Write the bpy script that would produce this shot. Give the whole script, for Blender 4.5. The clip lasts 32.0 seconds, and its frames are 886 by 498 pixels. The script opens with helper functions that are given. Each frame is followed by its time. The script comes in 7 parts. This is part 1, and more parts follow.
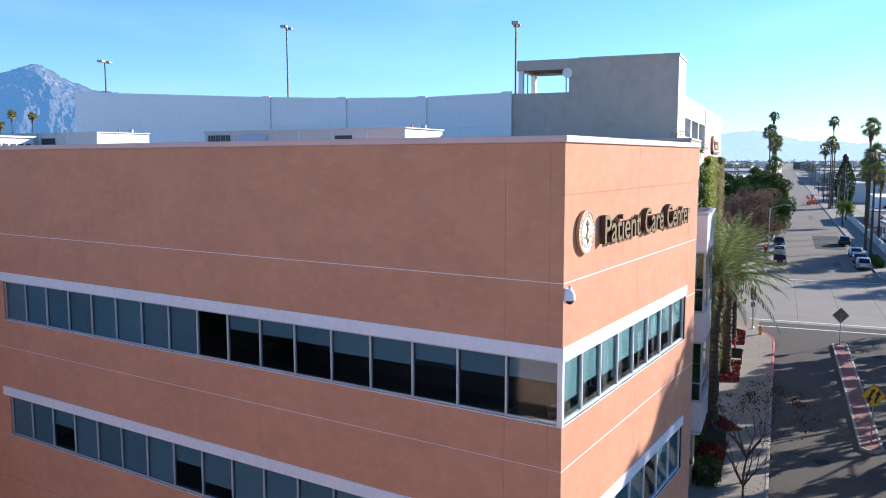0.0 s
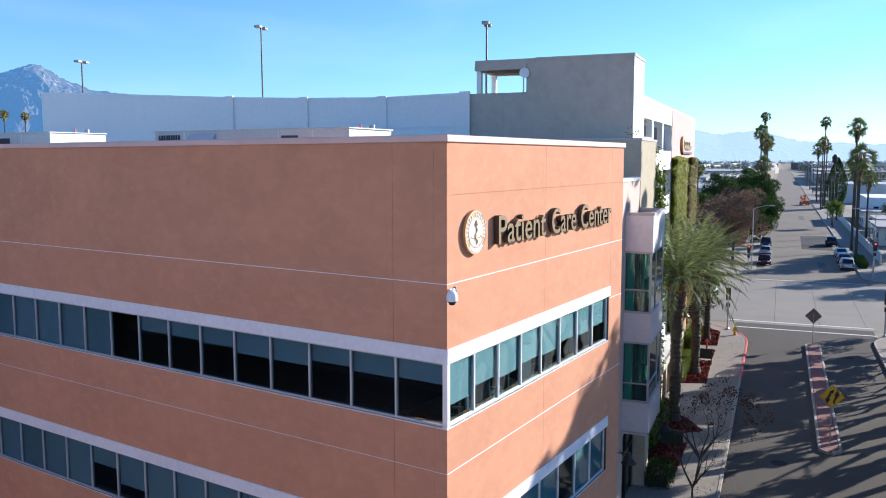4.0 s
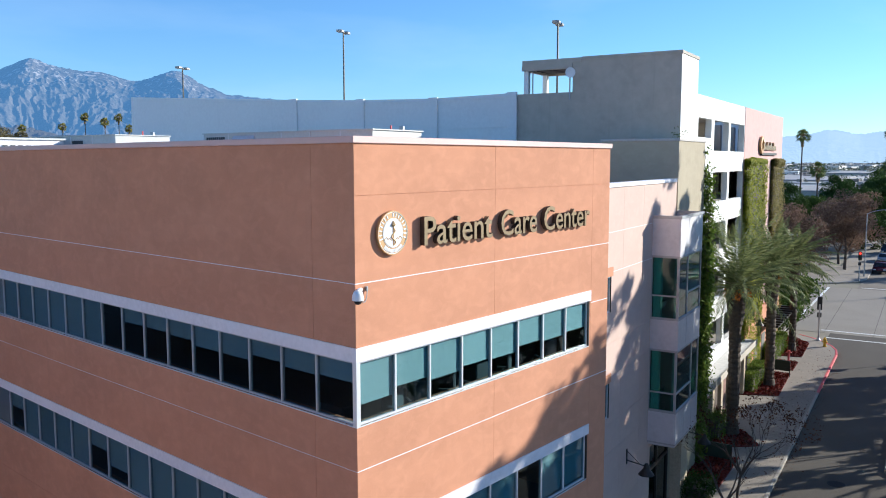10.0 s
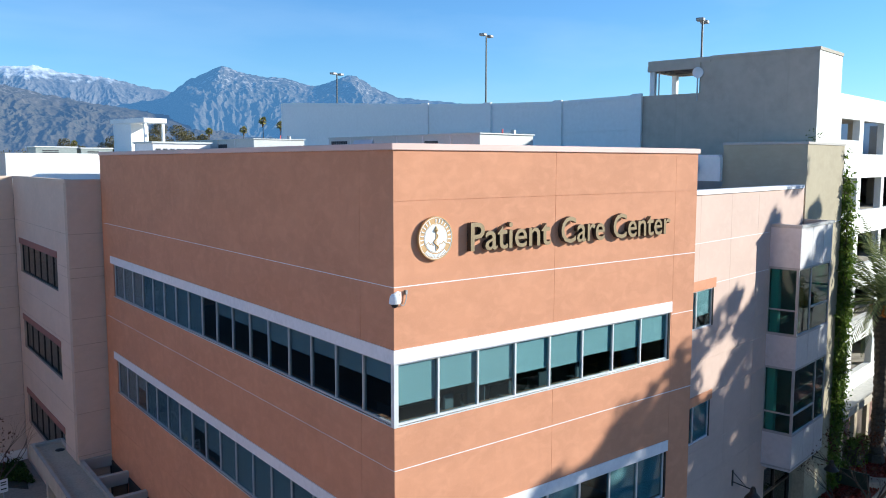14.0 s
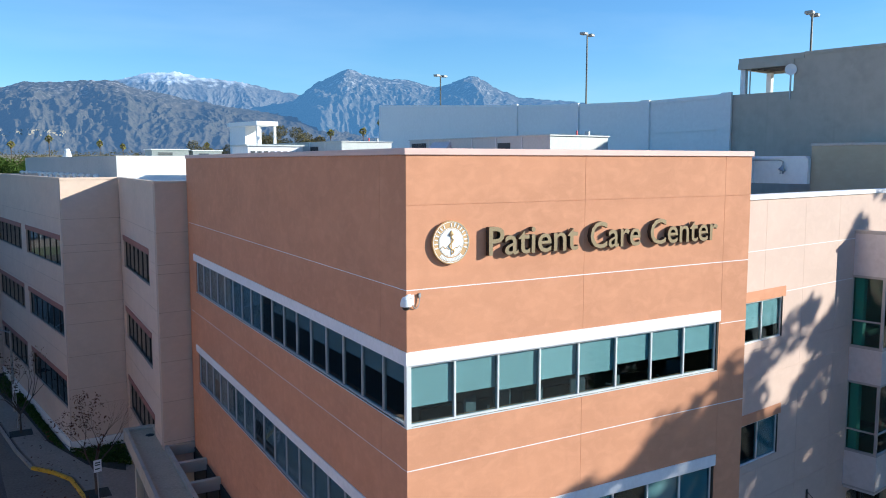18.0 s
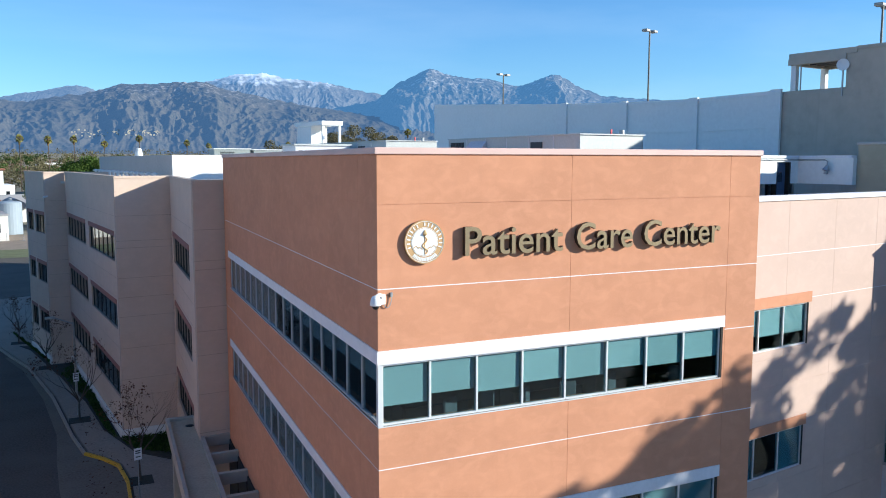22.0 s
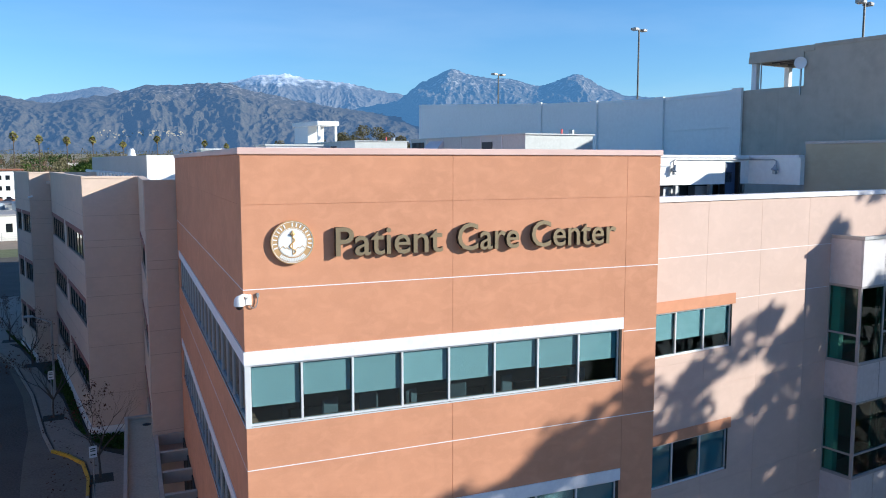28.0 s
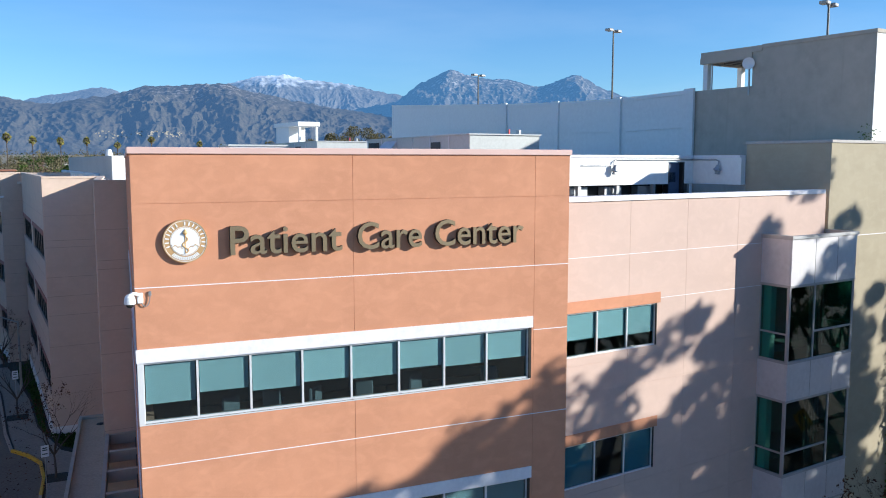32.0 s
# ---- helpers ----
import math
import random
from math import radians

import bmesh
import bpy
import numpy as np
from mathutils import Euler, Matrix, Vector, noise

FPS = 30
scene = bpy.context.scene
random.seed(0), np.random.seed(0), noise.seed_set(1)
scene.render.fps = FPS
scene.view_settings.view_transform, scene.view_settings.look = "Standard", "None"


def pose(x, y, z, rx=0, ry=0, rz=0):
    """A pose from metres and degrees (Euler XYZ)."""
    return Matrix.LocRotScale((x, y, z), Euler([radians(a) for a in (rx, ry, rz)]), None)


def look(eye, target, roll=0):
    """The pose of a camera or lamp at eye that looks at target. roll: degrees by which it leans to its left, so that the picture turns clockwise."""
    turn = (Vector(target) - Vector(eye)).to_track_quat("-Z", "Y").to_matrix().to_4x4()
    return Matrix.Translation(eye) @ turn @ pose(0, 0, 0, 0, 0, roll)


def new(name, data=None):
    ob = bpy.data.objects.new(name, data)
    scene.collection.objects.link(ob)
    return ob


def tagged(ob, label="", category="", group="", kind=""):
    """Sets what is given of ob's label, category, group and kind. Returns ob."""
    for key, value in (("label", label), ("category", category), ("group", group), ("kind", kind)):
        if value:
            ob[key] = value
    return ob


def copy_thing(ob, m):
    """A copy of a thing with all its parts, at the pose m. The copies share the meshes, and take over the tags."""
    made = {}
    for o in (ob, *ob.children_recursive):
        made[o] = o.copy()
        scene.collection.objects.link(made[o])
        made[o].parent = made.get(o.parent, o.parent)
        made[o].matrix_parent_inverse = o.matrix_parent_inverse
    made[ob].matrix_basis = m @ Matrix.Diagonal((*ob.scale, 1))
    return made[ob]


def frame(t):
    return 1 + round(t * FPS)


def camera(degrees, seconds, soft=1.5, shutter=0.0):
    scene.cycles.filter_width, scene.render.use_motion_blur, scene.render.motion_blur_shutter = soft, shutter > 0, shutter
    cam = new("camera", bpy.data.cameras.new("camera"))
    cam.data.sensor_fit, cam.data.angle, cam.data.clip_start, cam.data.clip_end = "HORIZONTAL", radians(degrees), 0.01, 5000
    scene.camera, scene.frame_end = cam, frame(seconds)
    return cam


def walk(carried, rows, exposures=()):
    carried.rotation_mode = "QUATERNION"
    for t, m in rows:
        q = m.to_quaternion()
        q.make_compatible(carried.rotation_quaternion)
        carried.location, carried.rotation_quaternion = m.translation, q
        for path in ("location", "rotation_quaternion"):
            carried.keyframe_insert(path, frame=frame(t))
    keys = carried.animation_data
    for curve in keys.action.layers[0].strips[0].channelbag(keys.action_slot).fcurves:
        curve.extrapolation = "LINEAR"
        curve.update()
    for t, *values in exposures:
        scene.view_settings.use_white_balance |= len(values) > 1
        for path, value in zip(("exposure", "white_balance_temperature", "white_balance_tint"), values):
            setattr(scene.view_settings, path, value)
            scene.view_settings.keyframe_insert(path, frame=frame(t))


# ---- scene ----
cam = camera(56.8, 32.0, soft=1.0)
PATH = [
    (0, (-14.923, -6.184, 15.789), (-13.217, -5.163, 15.570), -0.11),
    (0.5, (-14.759, -6.404, 15.794), (-13.054, -5.382, 15.575), -0.14),
    (1, (-14.618, -6.613, 15.794), (-12.912, -5.591, 15.576), -0.12),
    (1.5, (-14.484, -6.822, 15.794), (-12.778, -5.800, 15.575), -0.10),
    (2, (-14.344, -7.042, 15.794), (-12.638, -6.021, 15.575), -0.10),
    (2.5, (-14.189, -7.280, 15.794), (-12.483, -6.259, 15.575), -0.10),
    (3, (-14.017, -7.534, 15.790), (-12.311, -6.512, 15.571), -0.10),
    (3.5, (-13.836, -7.799, 15.783), (-12.130, -6.778, 15.564), -0.10),
    (4, (-13.646, -8.071, 15.773), (-11.940, -7.052, 15.555), -0.10),
    (4.5, (-13.448, -8.346, 15.762), (-11.742, -7.326, 15.545), -0.10),
    (6.5, (-12.702, -9.515, 15.749), (-11.018, -8.458, 15.532), -0.13),
    (7, (-12.521, -9.811, 15.751), (-10.847, -8.738, 15.533), -0.15),
    (7.5, (-12.328, -10.106, 15.747), (-10.665, -9.016, 15.529), -0.16),
    (8, (-12.127, -10.396, 15.744), (-10.477, -9.286, 15.527), -0.15),
    (8.5, (-11.929, -10.679, 15.751), (-10.296, -9.544, 15.535), -0.13),
    (9, (-11.732, -10.954, 15.762), (-10.124, -9.785, 15.546), -0.11),
    (9.5, (-11.530, -11.218, 15.765), (-9.954, -10.007, 15.549), -0.10),
    (10, (-11.322, -11.472, 15.764), (-9.782, -10.215, 15.549), -0.07),
    (10.5, (-11.107, -11.723, 15.771), (-9.603, -10.423, 15.556), -0.03),
    (11, (-10.886, -11.972, 15.786), (-9.416, -10.633, 15.571), -0.00),
    (11.5, (-10.658, -12.206, 15.797), (-9.222, -10.831, 15.583), 0.01),
    (12, (-10.432, -12.426, 15.805), (-9.029, -11.016, 15.591), 0.03),
    (12.5, (-10.220, -12.656, 15.820), (-8.854, -11.212, 15.607), 0.04),
    (13, (-10.024, -12.898, 15.843), (-8.694, -11.420, 15.630), 0.06),
    (13.5, (-9.830, -13.125, 15.863), (-8.536, -11.616, 15.650), 0.07),
    (14, (-9.630, -13.316, 15.872), (-8.371, -11.777, 15.660), 0.10),
    (14.5, (-9.426, -13.486, 15.880), (-8.201, -11.919, 15.669), 0.10),
    (16.5, (-8.604, -14.207, 15.947), (-7.503, -12.551, 15.737), 0.04),
    (17, (-8.384, -14.356, 15.956), (-7.311, -12.682, 15.745), 0.04),
    (17.5, (-8.157, -14.501, 15.965), (-7.111, -12.810, 15.754), 0.02),
    (18, (-7.917, -14.642, 15.966), (-6.896, -12.936, 15.754), 0.00),
    (18.5, (-7.666, -14.775, 15.957), (-6.669, -13.054, 15.746), -0.00),
    (19, (-7.414, -14.903, 15.946), (-6.439, -13.169, 15.734), -0.00),
    (19.5, (-7.165, -15.032, 15.939), (-6.212, -13.287, 15.727), -0.00),
    (20, (-6.914, -15.165, 15.942), (-5.982, -13.408, 15.729), -0.00),
    (20.5, (-6.657, -15.295, 15.951), (-5.748, -13.526, 15.738), 0.00),
    (21, (-6.404, -15.412, 15.960), (-5.516, -13.632, 15.747), 0.02),
    (21.5, (-6.161, -15.516, 15.965), (-5.294, -13.726, 15.751), 0.05),
    (22, (-5.923, -15.614, 15.968), (-5.074, -13.816, 15.754), 0.05),
    (22.5, (-5.685, -15.712, 15.970), (-4.850, -13.907, 15.757), 0.05),
    (23, (-5.451, -15.811, 15.976), (-4.629, -14.001, 15.762), 0.05),
    (23.5, (-5.222, -15.910, 15.984), (-4.409, -14.095, 15.769), 0.05),
    (24, (-4.988, -16.004, 15.987), (-4.182, -14.186, 15.773), 0.05),
    (24.5, (-4.744, -16.096, 15.984), (-3.943, -14.276, 15.769), 0.07),
    (25, (-4.495, -16.195, 15.978), (-3.696, -14.374, 15.764), 0.10),
    (25.5, (-4.248, -16.299, 15.978), (-3.450, -14.477, 15.764), 0.10),
    (27.5, (-3.232, -16.732, 15.980), (-2.432, -14.912, 15.765), 0.00),
    (28, (-2.969, -16.850, 15.971), (-2.169, -15.029, 15.757), -0.00),
    (28.5, (-2.715, -16.975, 15.965), (-1.915, -15.154, 15.751), 0.00),
    (29, (-2.468, -17.106, 15.963), (-1.667, -15.285, 15.749), 0.00),
    (29.5, (-2.218, -17.238, 15.961), (-1.418, -15.418, 15.747), 0.00),
    (30, (-1.969, -17.367, 15.956), (-1.169, -15.547, 15.742), 0.00),
    (30.5, (-1.725, -17.494, 15.954), (-0.924, -15.674, 15.740), 0.00),
    (31, (-1.479, -17.625, 15.958), (-0.678, -15.805, 15.744), 0.00),
    (31.5, (-1.225, -17.759, 15.959), (-0.424, -15.939, 15.745), 0.00),
    (32, (-0.961, -17.884, 15.942), (-0.160, -16.064, 15.730), 0.00),
]
walk(cam, [(t, look(eye, target, roll)) for t, eye, target, roll in PATH], [(0.0, 1.09, 6060, 16), (4.0, 1.0, 6050, 15), (9.0, 0.84, 6060, 12), (17.0, 0.785, 6060, 6), (24.0, 0.74, 6080, 8), (32.0, 0.645, 6060, 10)])

# ---------------------------------------------------------------- light
SUN_TO = Vector((0.85, -0.53, 0.345)).normalized()
world = bpy.data.worlds.new("world")
scene.world = world
world.use_nodes = True
wn = world.node_tree.nodes
sky = wn.new("ShaderNodeTexSky")
sky.sky_type = "NISHITA"
sky.sun_disc = False
sky.sun_elevation = math.asin(SUN_TO.z)
sky.sun_rotation = math.atan2(SUN_TO.x, SUN_TO.y)
sky.air_density, sky.dust_density, sky.ozone_density = 1.0, 0.05, 4.0
wn["Background"].inputs[1].default_value = 0.114
clear = wn.new("ShaderNodeMix")
clear.data_type, clear.blend_type = "RGBA", "MULTIPLY"
clear.inputs[0].default_value = 1.0
clear.inputs[7].default_value = (0.595, 0.80, 0.97, 1)
world.node_tree.links.new(sky.outputs[0], clear.inputs[6])
# thin high cirrus
tex, mp, cirrus, rg, veil = (wn.new(k) for k in ("ShaderNodeTexCoord", "ShaderNodeMapping", "ShaderNodeTexNoise", "ShaderNodeMapRange", "ShaderNodeMix"))
mp.inputs["Scale"].default_value = (1.2, 3.0, 9.0)
cirrus.inputs["Scale"].default_value, cirrus.inputs["Detail"].default_value = 1.6, 6.0
rg.inputs[1].default_value, rg.inputs[2].default_value, rg.inputs[4].default_value = 0.5, 0.85, 0.10
veil.data_type = "RGBA"
veil.inputs[7].default_value = (6.5, 7.0, 7.4, 1)
wl = world.node_tree.links
wl.new(tex.outputs["Generated"], mp.inputs["Vector"])
wl.new(mp.outputs[0], cirrus.inputs["Vector"])
wl.new(cirrus.outputs["Fac"], rg.inputs[0])
wl.new(rg.outputs[0], veil.inputs[0])
wl.new(clear.outputs[2], veil.inputs[6])
wl.new(veil.outputs[2], wn["Background"].inputs[0])
sun = new("sun", bpy.data.lights.new("sun", "SUN"))
sun.data.energy = 4.8
sun.data.angle = radians(0.5)
sun.data.color = (1.0, 0.95, 0.82)
sun.matrix_world = look(SUN_TO * 200, (0, 0, 0))


# ---------------------------------------------------------------- materials
def mat(name, color, rough=0.8, metal=0.0, var=0.12, scale=1.5, fine=25.0, bump=0.0, bump_scale=60.0, tint=None, rand=0.0,
        streak=0.0, spec=0.5):
    """Procedural surface: base colour with broad stains, fine grain, upright streaks and relief, in world metres."""
    m = bpy.data.materials.new(name)
    m.use_nodes = True
    nt = m.node_tree
    n, l = nt.nodes, nt.links
    b = n["Principled BSDF"]
    b.inputs["Roughness"].default_value = rough
    b.inputs["Metallic"].default_value = metal
    b.inputs["Specular IOR Level"].default_value = spec
    pos = n.new("ShaderNodeNewGeometry").outputs["Position"]
    dark = tuple(c * (1 - var * 2) for c in color) if tint is None else tint

    def noise_tex(s, detail=5.0, vec=None):
        t = n.new("ShaderNodeTexNoise")
        t.inputs["Scale"].default_value, t.inputs["Detail"].default_value = s, detail
        l.new(vec or pos, t.inputs["Vector"])
        return t.outputs["Fac"]

    def mixc(fac, a, c2, mode="MIX"):
        x = n.new("ShaderNodeMix")
        x.data_type, x.blend_type = "RGBA", mode
        if hasattr(fac, "links"):
            l.new(fac, x.inputs[0])
        else:
            x.inputs[0].default_value = fac
        for sock, v in ((x.inputs[6], a), (x.inputs[7], c2)):
            if hasattr(v, "links"):
                l.new(v, sock)
            else:
                sock.default_value = (*v, 1)
        return x.outputs[2]

    def ramp(fac, lo, hi):
        r = n.new("ShaderNodeMapRange")
        r.inputs[1].default_value, r.inputs[2].default_value = lo, hi
        l.new(fac, r.inputs[0])
        return r.outputs[0]

    col = mixc(ramp(noise_tex(scale), 0.32, 0.68), dark, color)
    if fine:
        col = mixc(ramp(noise_tex(fine, 3.0), 0.3, 0.7), col, tuple(min(1, c * (1 + var)) for c in color))
    if streak:
        mp = n.new("ShaderNodeMapping")
        mp.inputs["Scale"].default_value = (2.2, 2.2, 0.12)
        l.new(pos, mp.inputs["Vector"])
        col = mixc(ramp(noise_tex(1.6, 4.0, mp.outputs[0]), 0.58, 1.0), col, tuple(c * (1 - streak) for c in color))
    if rand:
        oi = n.new("ShaderNodeObjectInfo").outputs["Random"]
        hs = n.new("ShaderNodeHueSaturation")
        r = n.new("ShaderNodeMapRange")
        r.inputs[3].default_value, r.inputs[4].default_value = 1 - rand, 1 + rand
        l.new(oi, r.inputs[0])
        l.new(r.outputs[0], hs.inputs["Value"])
        l.new(col, hs.inputs["Color"])
        col = hs.outputs[0]
    l.new(col, b.inputs["Base Color"])
    if bump:
        bp = n.new("ShaderNodeBump")
        bp.inputs["Strength"].default_value, bp.inputs["Distance"].default_value = bump, 0.02
        l.new(noise_tex(bump_scale, 6.0), bp.inputs["Height"])
        l.new(bp.outputs[0], b.inputs["Normal"])
    return m


def glass(name, tint, gloss=1.0, rough=0.02):
    """A tinted pane: lets tinted light through and mirrors by Fresnel."""
    m = bpy.data.materials.new(name)
    m.use_nodes = True
    n, l = m.node_tree.nodes, m.node_tree.links
    n.remove(n["Principled BSDF"])
    tr, gl, mx, fr = n.new("ShaderNodeBsdfTransparent"), n.new("ShaderNodeBsdfGlossy"), n.new("ShaderNodeMixShader"), n.new("ShaderNodeLayerWeight")
    tr.inputs[0].default_value = (*tint, 1)
    gl.inputs["Roughness"].default_value = rough
    gl.inputs[0].default_value = (gloss, gloss, gloss, 1)
    fr.inputs[0].default_value = 0.5
    pw, ma = n.new("ShaderNodeMath"), n.new("ShaderNodeMath")
    pw.operation, ma.operation = "POWER", "MULTIPLY_ADD"
    pw.inputs[1].default_value = 5.0
    ma.inputs[1].default_value, ma.inputs[2].default_value = 0.95, 0.05
    l.new(fr.outputs["Facing"], pw.inputs[0])
    l.new(pw.outputs[0], ma.inputs[0])
    l.new(ma.outputs[0], mx.inputs[0])
    l.new(tr.outputs[0], mx.inputs[1])
    l.new(gl.outputs[0], mx.inputs[2])
    l.new(mx.outputs[0], n["Material Output"].inputs[0])
    return m


def stucco(name, color, cloud=0.06, rub=0.16):
    """Hand-trowelled, colour-washed render: soft clouds, paler rubbed marks, faint runs and a fine grain."""
    m = bpy.data.materials.new(name)
    m.use_nodes = True
    n, l = m.node_tree.nodes, m.node_tree.links
    b = n["Principled BSDF"]
    b.inputs["Roughness"].default_value = 0.93
    b.inputs["Specular IOR Level"].default_value = 0.25
    pos = n.new("ShaderNodeNewGeometry").outputs["Position"]

    def cloudy(s, detail, warp, squash=(1, 1, 1), lo=0.3, hi=0.7):
        mp, t, r = n.new("ShaderNodeMapping"), n.new("ShaderNodeTexNoise"), n.new("ShaderNodeMapRange")
        mp.inputs["Scale"].default_value = squash
        t.inputs["Scale"].default_value, t.inputs["Detail"].default_value, t.inputs["Distortion"].default_value = s, detail, warp
        r.inputs[1].default_value, r.inputs[2].default_value = lo, hi
        l.new(pos, mp.inputs["Vector"])
        l.new(mp.outputs[0], t.inputs["Vector"])
        l.new(t.outputs["Fac"], r.inputs[0])
        return r.outputs[0]

    def blend(fac, a, c, amount=1.0):
        x, k = n.new("ShaderNodeMix"), n.new("ShaderNodeMath")
        x.data_type, k.operation = "RGBA", "MULTIPLY"
        k.inputs[1].default_value = amount
        l.new(fac, k.inputs[0])
        l.new(k.outputs[0], x.inputs[0])
        for sock, v in ((x.inputs[6], a), (x.inputs[7], c)):
            if hasattr(v, "links"):
                l.new(v, sock)
            else:
                sock.default_value = (*v, 1)
        return x.outputs[2]

    lo, hi = tuple(c * (1 - cloud) for c in color), tuple(c * (1 + cloud * 0.7) for c in color)
    pale = tuple(min(1, c * (1 + rub) + 0.02) for c in color)
    dull = tuple(c * (1 - rub * 0.9) for c in color)
    col = blend(cloudy(0.45, 6, 0.6, (1, 1, 1.4), 0.35, 0.65), lo, hi)
    col = blend(cloudy(2.4, 9, 0.7, (1, 1, 1.6), 0.44, 0.86), col, pale, 0.7)
    col = blend(cloudy(1.6, 9, 0.6, (1.2, 1.2, 0.8), 0.5, 0.9), col, dull, 0.55)
    col = blend(cloudy(1.3, 5, 0.3, (2.4, 2.4, 0.14), 0.6, 0.85), col, dull, 0.35)
    col = blend(cloudy(26, 5, 0.4, (1, 1, 1), 0.5, 0.8), col, pale, 0.22)
    l.new(col, b.inputs["Base Color"])
    bp = n.new("ShaderNodeBump")
    bp.inputs["Strength"].default_value, bp.inputs["Distance"].default_value = 0.35, 0.004
    l.new(cloudy(38, 7, 0.5, (1, 1, 1), 0.0, 1.0), bp.inputs["Height"])
    l.new(bp.outputs[0], b.inputs["Normal"])
    return m


STUCCO_ORANGE = stucco("stucco_terracotta", (0.548, 0.26, 0.154), 0.07, 0.17)
STUCCO_PINK = stucco("stucco_pink", (0.575, 0.425, 0.36), 0.04, 0.07)
STUCCO_TAN = stucco("stucco_tan", (0.61, 0.472, 0.384), 0.05, 0.08)
# joint backing in a darker tan, so the panel lines show
JOINT_TAN = mat("darker_joint_stucco", (0.47, 0.36, 0.29), 0.95, var=0.15, scale=1.0)
STUCCO_OLIVE = stucco("stucco_olive", (0.40, 0.345, 0.25), 0.06, 0.08)
PAINT_WHITE = mat("white_paint", (0.76, 0.755, 0.735), 0.8, var=0.03, scale=0.3, fine=5, bump=0.05, streak=0.05)
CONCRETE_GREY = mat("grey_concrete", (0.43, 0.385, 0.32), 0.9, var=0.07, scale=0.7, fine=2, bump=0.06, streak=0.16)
TRIM_WHITE = mat("white_trim", (0.74, 0.72, 0.74), 0.7, var=0.05, scale=0.8, fine=8, streak=0.1)
CAP_PINK = mat("pink_metal_coping", (0.66, 0.45, 0.40), 0.5, var=0.05, scale=1.0, fine=0, spec=0.5)
ALU = mat("anodised_aluminium", (0.74, 0.75, 0.76), 0.4, 0.25, var=0.05, scale=2.0, fine=0)
ALU_PANEL = mat("silver_metal_panel", (0.62, 0.60, 0.62), 0.45, 0.35, var=0.05, scale=1.0, fine=6, streak=0.1)
# window aluminium darkened for the side wall, its shade put into colour
ALU_SHADE_AND_DULL = mat("shaded_side_aluminium", (0.50, 0.51, 0.52), 0.5, 0.3, var=0.06, scale=2.0, fine=0)
GLASS = glass("green_tinted_glass", (0.49, 0.67, 0.72), 0.9)
GLASS_DARK = glass("dark_tinted_glass", (0.28, 0.38, 0.43), 0.9)
GLASS_SIDE = glass("slate_tinted_glass", (0.56, 0.655, 0.70), 0.8)
GLASS_BAY = glass("deep_green_glass", (0.26, 0.42, 0.38), 0.9)
GLASS_GREEN = glass("clear_green_glass", (0.42, 0.72, 0.66), 0.9)
BLIND = mat("roller_blind_fabric", (0.62, 0.66, 0.64), 0.9, var=0.03, scale=3, fine=60, rand=0.12)
# room surfaces share one dark tone, so rooms look dim through the glass
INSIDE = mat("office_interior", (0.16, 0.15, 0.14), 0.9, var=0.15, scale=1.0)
ROOF = mat("roof_membrane", (0.55, 0.53, 0.50), 0.9, var=0.12, scale=0.5, fine=5, bump=0.1)
ASPHALT = mat("asphalt", (0.100, 0.088, 0.075), 0.95, spec=0.15, var=0.16, scale=0.25, fine=14, bump=0.3, bump_scale=30)
ASPHALT_PALE = mat("worn_concrete_road", (0.26, 0.228, 0.19), 0.95, spec=0.2, var=0.12, scale=0.3, fine=10, bump=0.2)
SIDEWALK = mat("sidewalk_concrete", (0.29, 0.253, 0.212), 0.95, spec=0.2, var=0.12, scale=0.6, fine=10, bump=0.2, rand=0.06)
KERB = mat("kerb_concrete", (0.34, 0.298, 0.25), 0.9, var=0.12, scale=1.5, fine=10, bump=0.2)
MULCH = mat("red_mulch", (0.17, 0.028, 0.02), 0.95, var=0.35, scale=5, fine=22, tint=(0.05, 0.012, 0.01), bump=1.0, bump_scale=35)
LAND = mat("dry_town_ground", (0.20, 0.17, 0.13), 0.95, var=0.3, scale=0.02, fine=0.15, tint=(0.10, 0.11, 0.06))
GRASS = mat("grass", (0.13, 0.14, 0.06), 0.95, var=0.3, scale=0.4, fine=12, bump=0.6)
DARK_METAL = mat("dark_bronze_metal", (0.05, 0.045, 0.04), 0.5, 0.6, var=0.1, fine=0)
STEEL = mat("galvanised_steel", (0.42, 0.43, 0.44), 0.45, 0.8, var=0.1, scale=3, fine=0)
# darker copy of the letter bronze, for sides that lie in shade
BRONZE_SHADE = mat("shaded_letter_returns", (0.055, 0.04, 0.028), 0.6, 0.2, var=0.05, fine=0)
POLE_GREY = mat("weathered_pole_paint", (0.12, 0.113, 0.105), 0.5, 0.2, var=0.08, scale=2.0, fine=0)
HEAD_GREY = mat("pale_lamp_head_paint", (0.33, 0.31, 0.29), 0.5, 0.2, var=0.05, fine=0)
# drive asphalt lightened in place of the sunlight reflected onto it
ASPHALT_DRIVE = mat("lightened_drive_asphalt", (0.112, 0.098, 0.083), 0.95, spec=0.2, var=0.2, scale=0.35, fine=9, bump=0.3, bump_scale=30)
ASPHALT_FAR = mat("grey_worn_street", (0.205, 0.176, 0.143), 0.95, spec=0.15, var=0.16, scale=0.12, fine=6, bump=0.2)
BRONZE = mat("satin_bronze_letters", (0.29, 0.22, 0.135), 0.42, 0.65, var=0.05, scale=3, fine=40)
GOLD = mat("gold_paint", (0.54, 0.33, 0.15), 0.5, 0.2, var=0.05, fine=0)
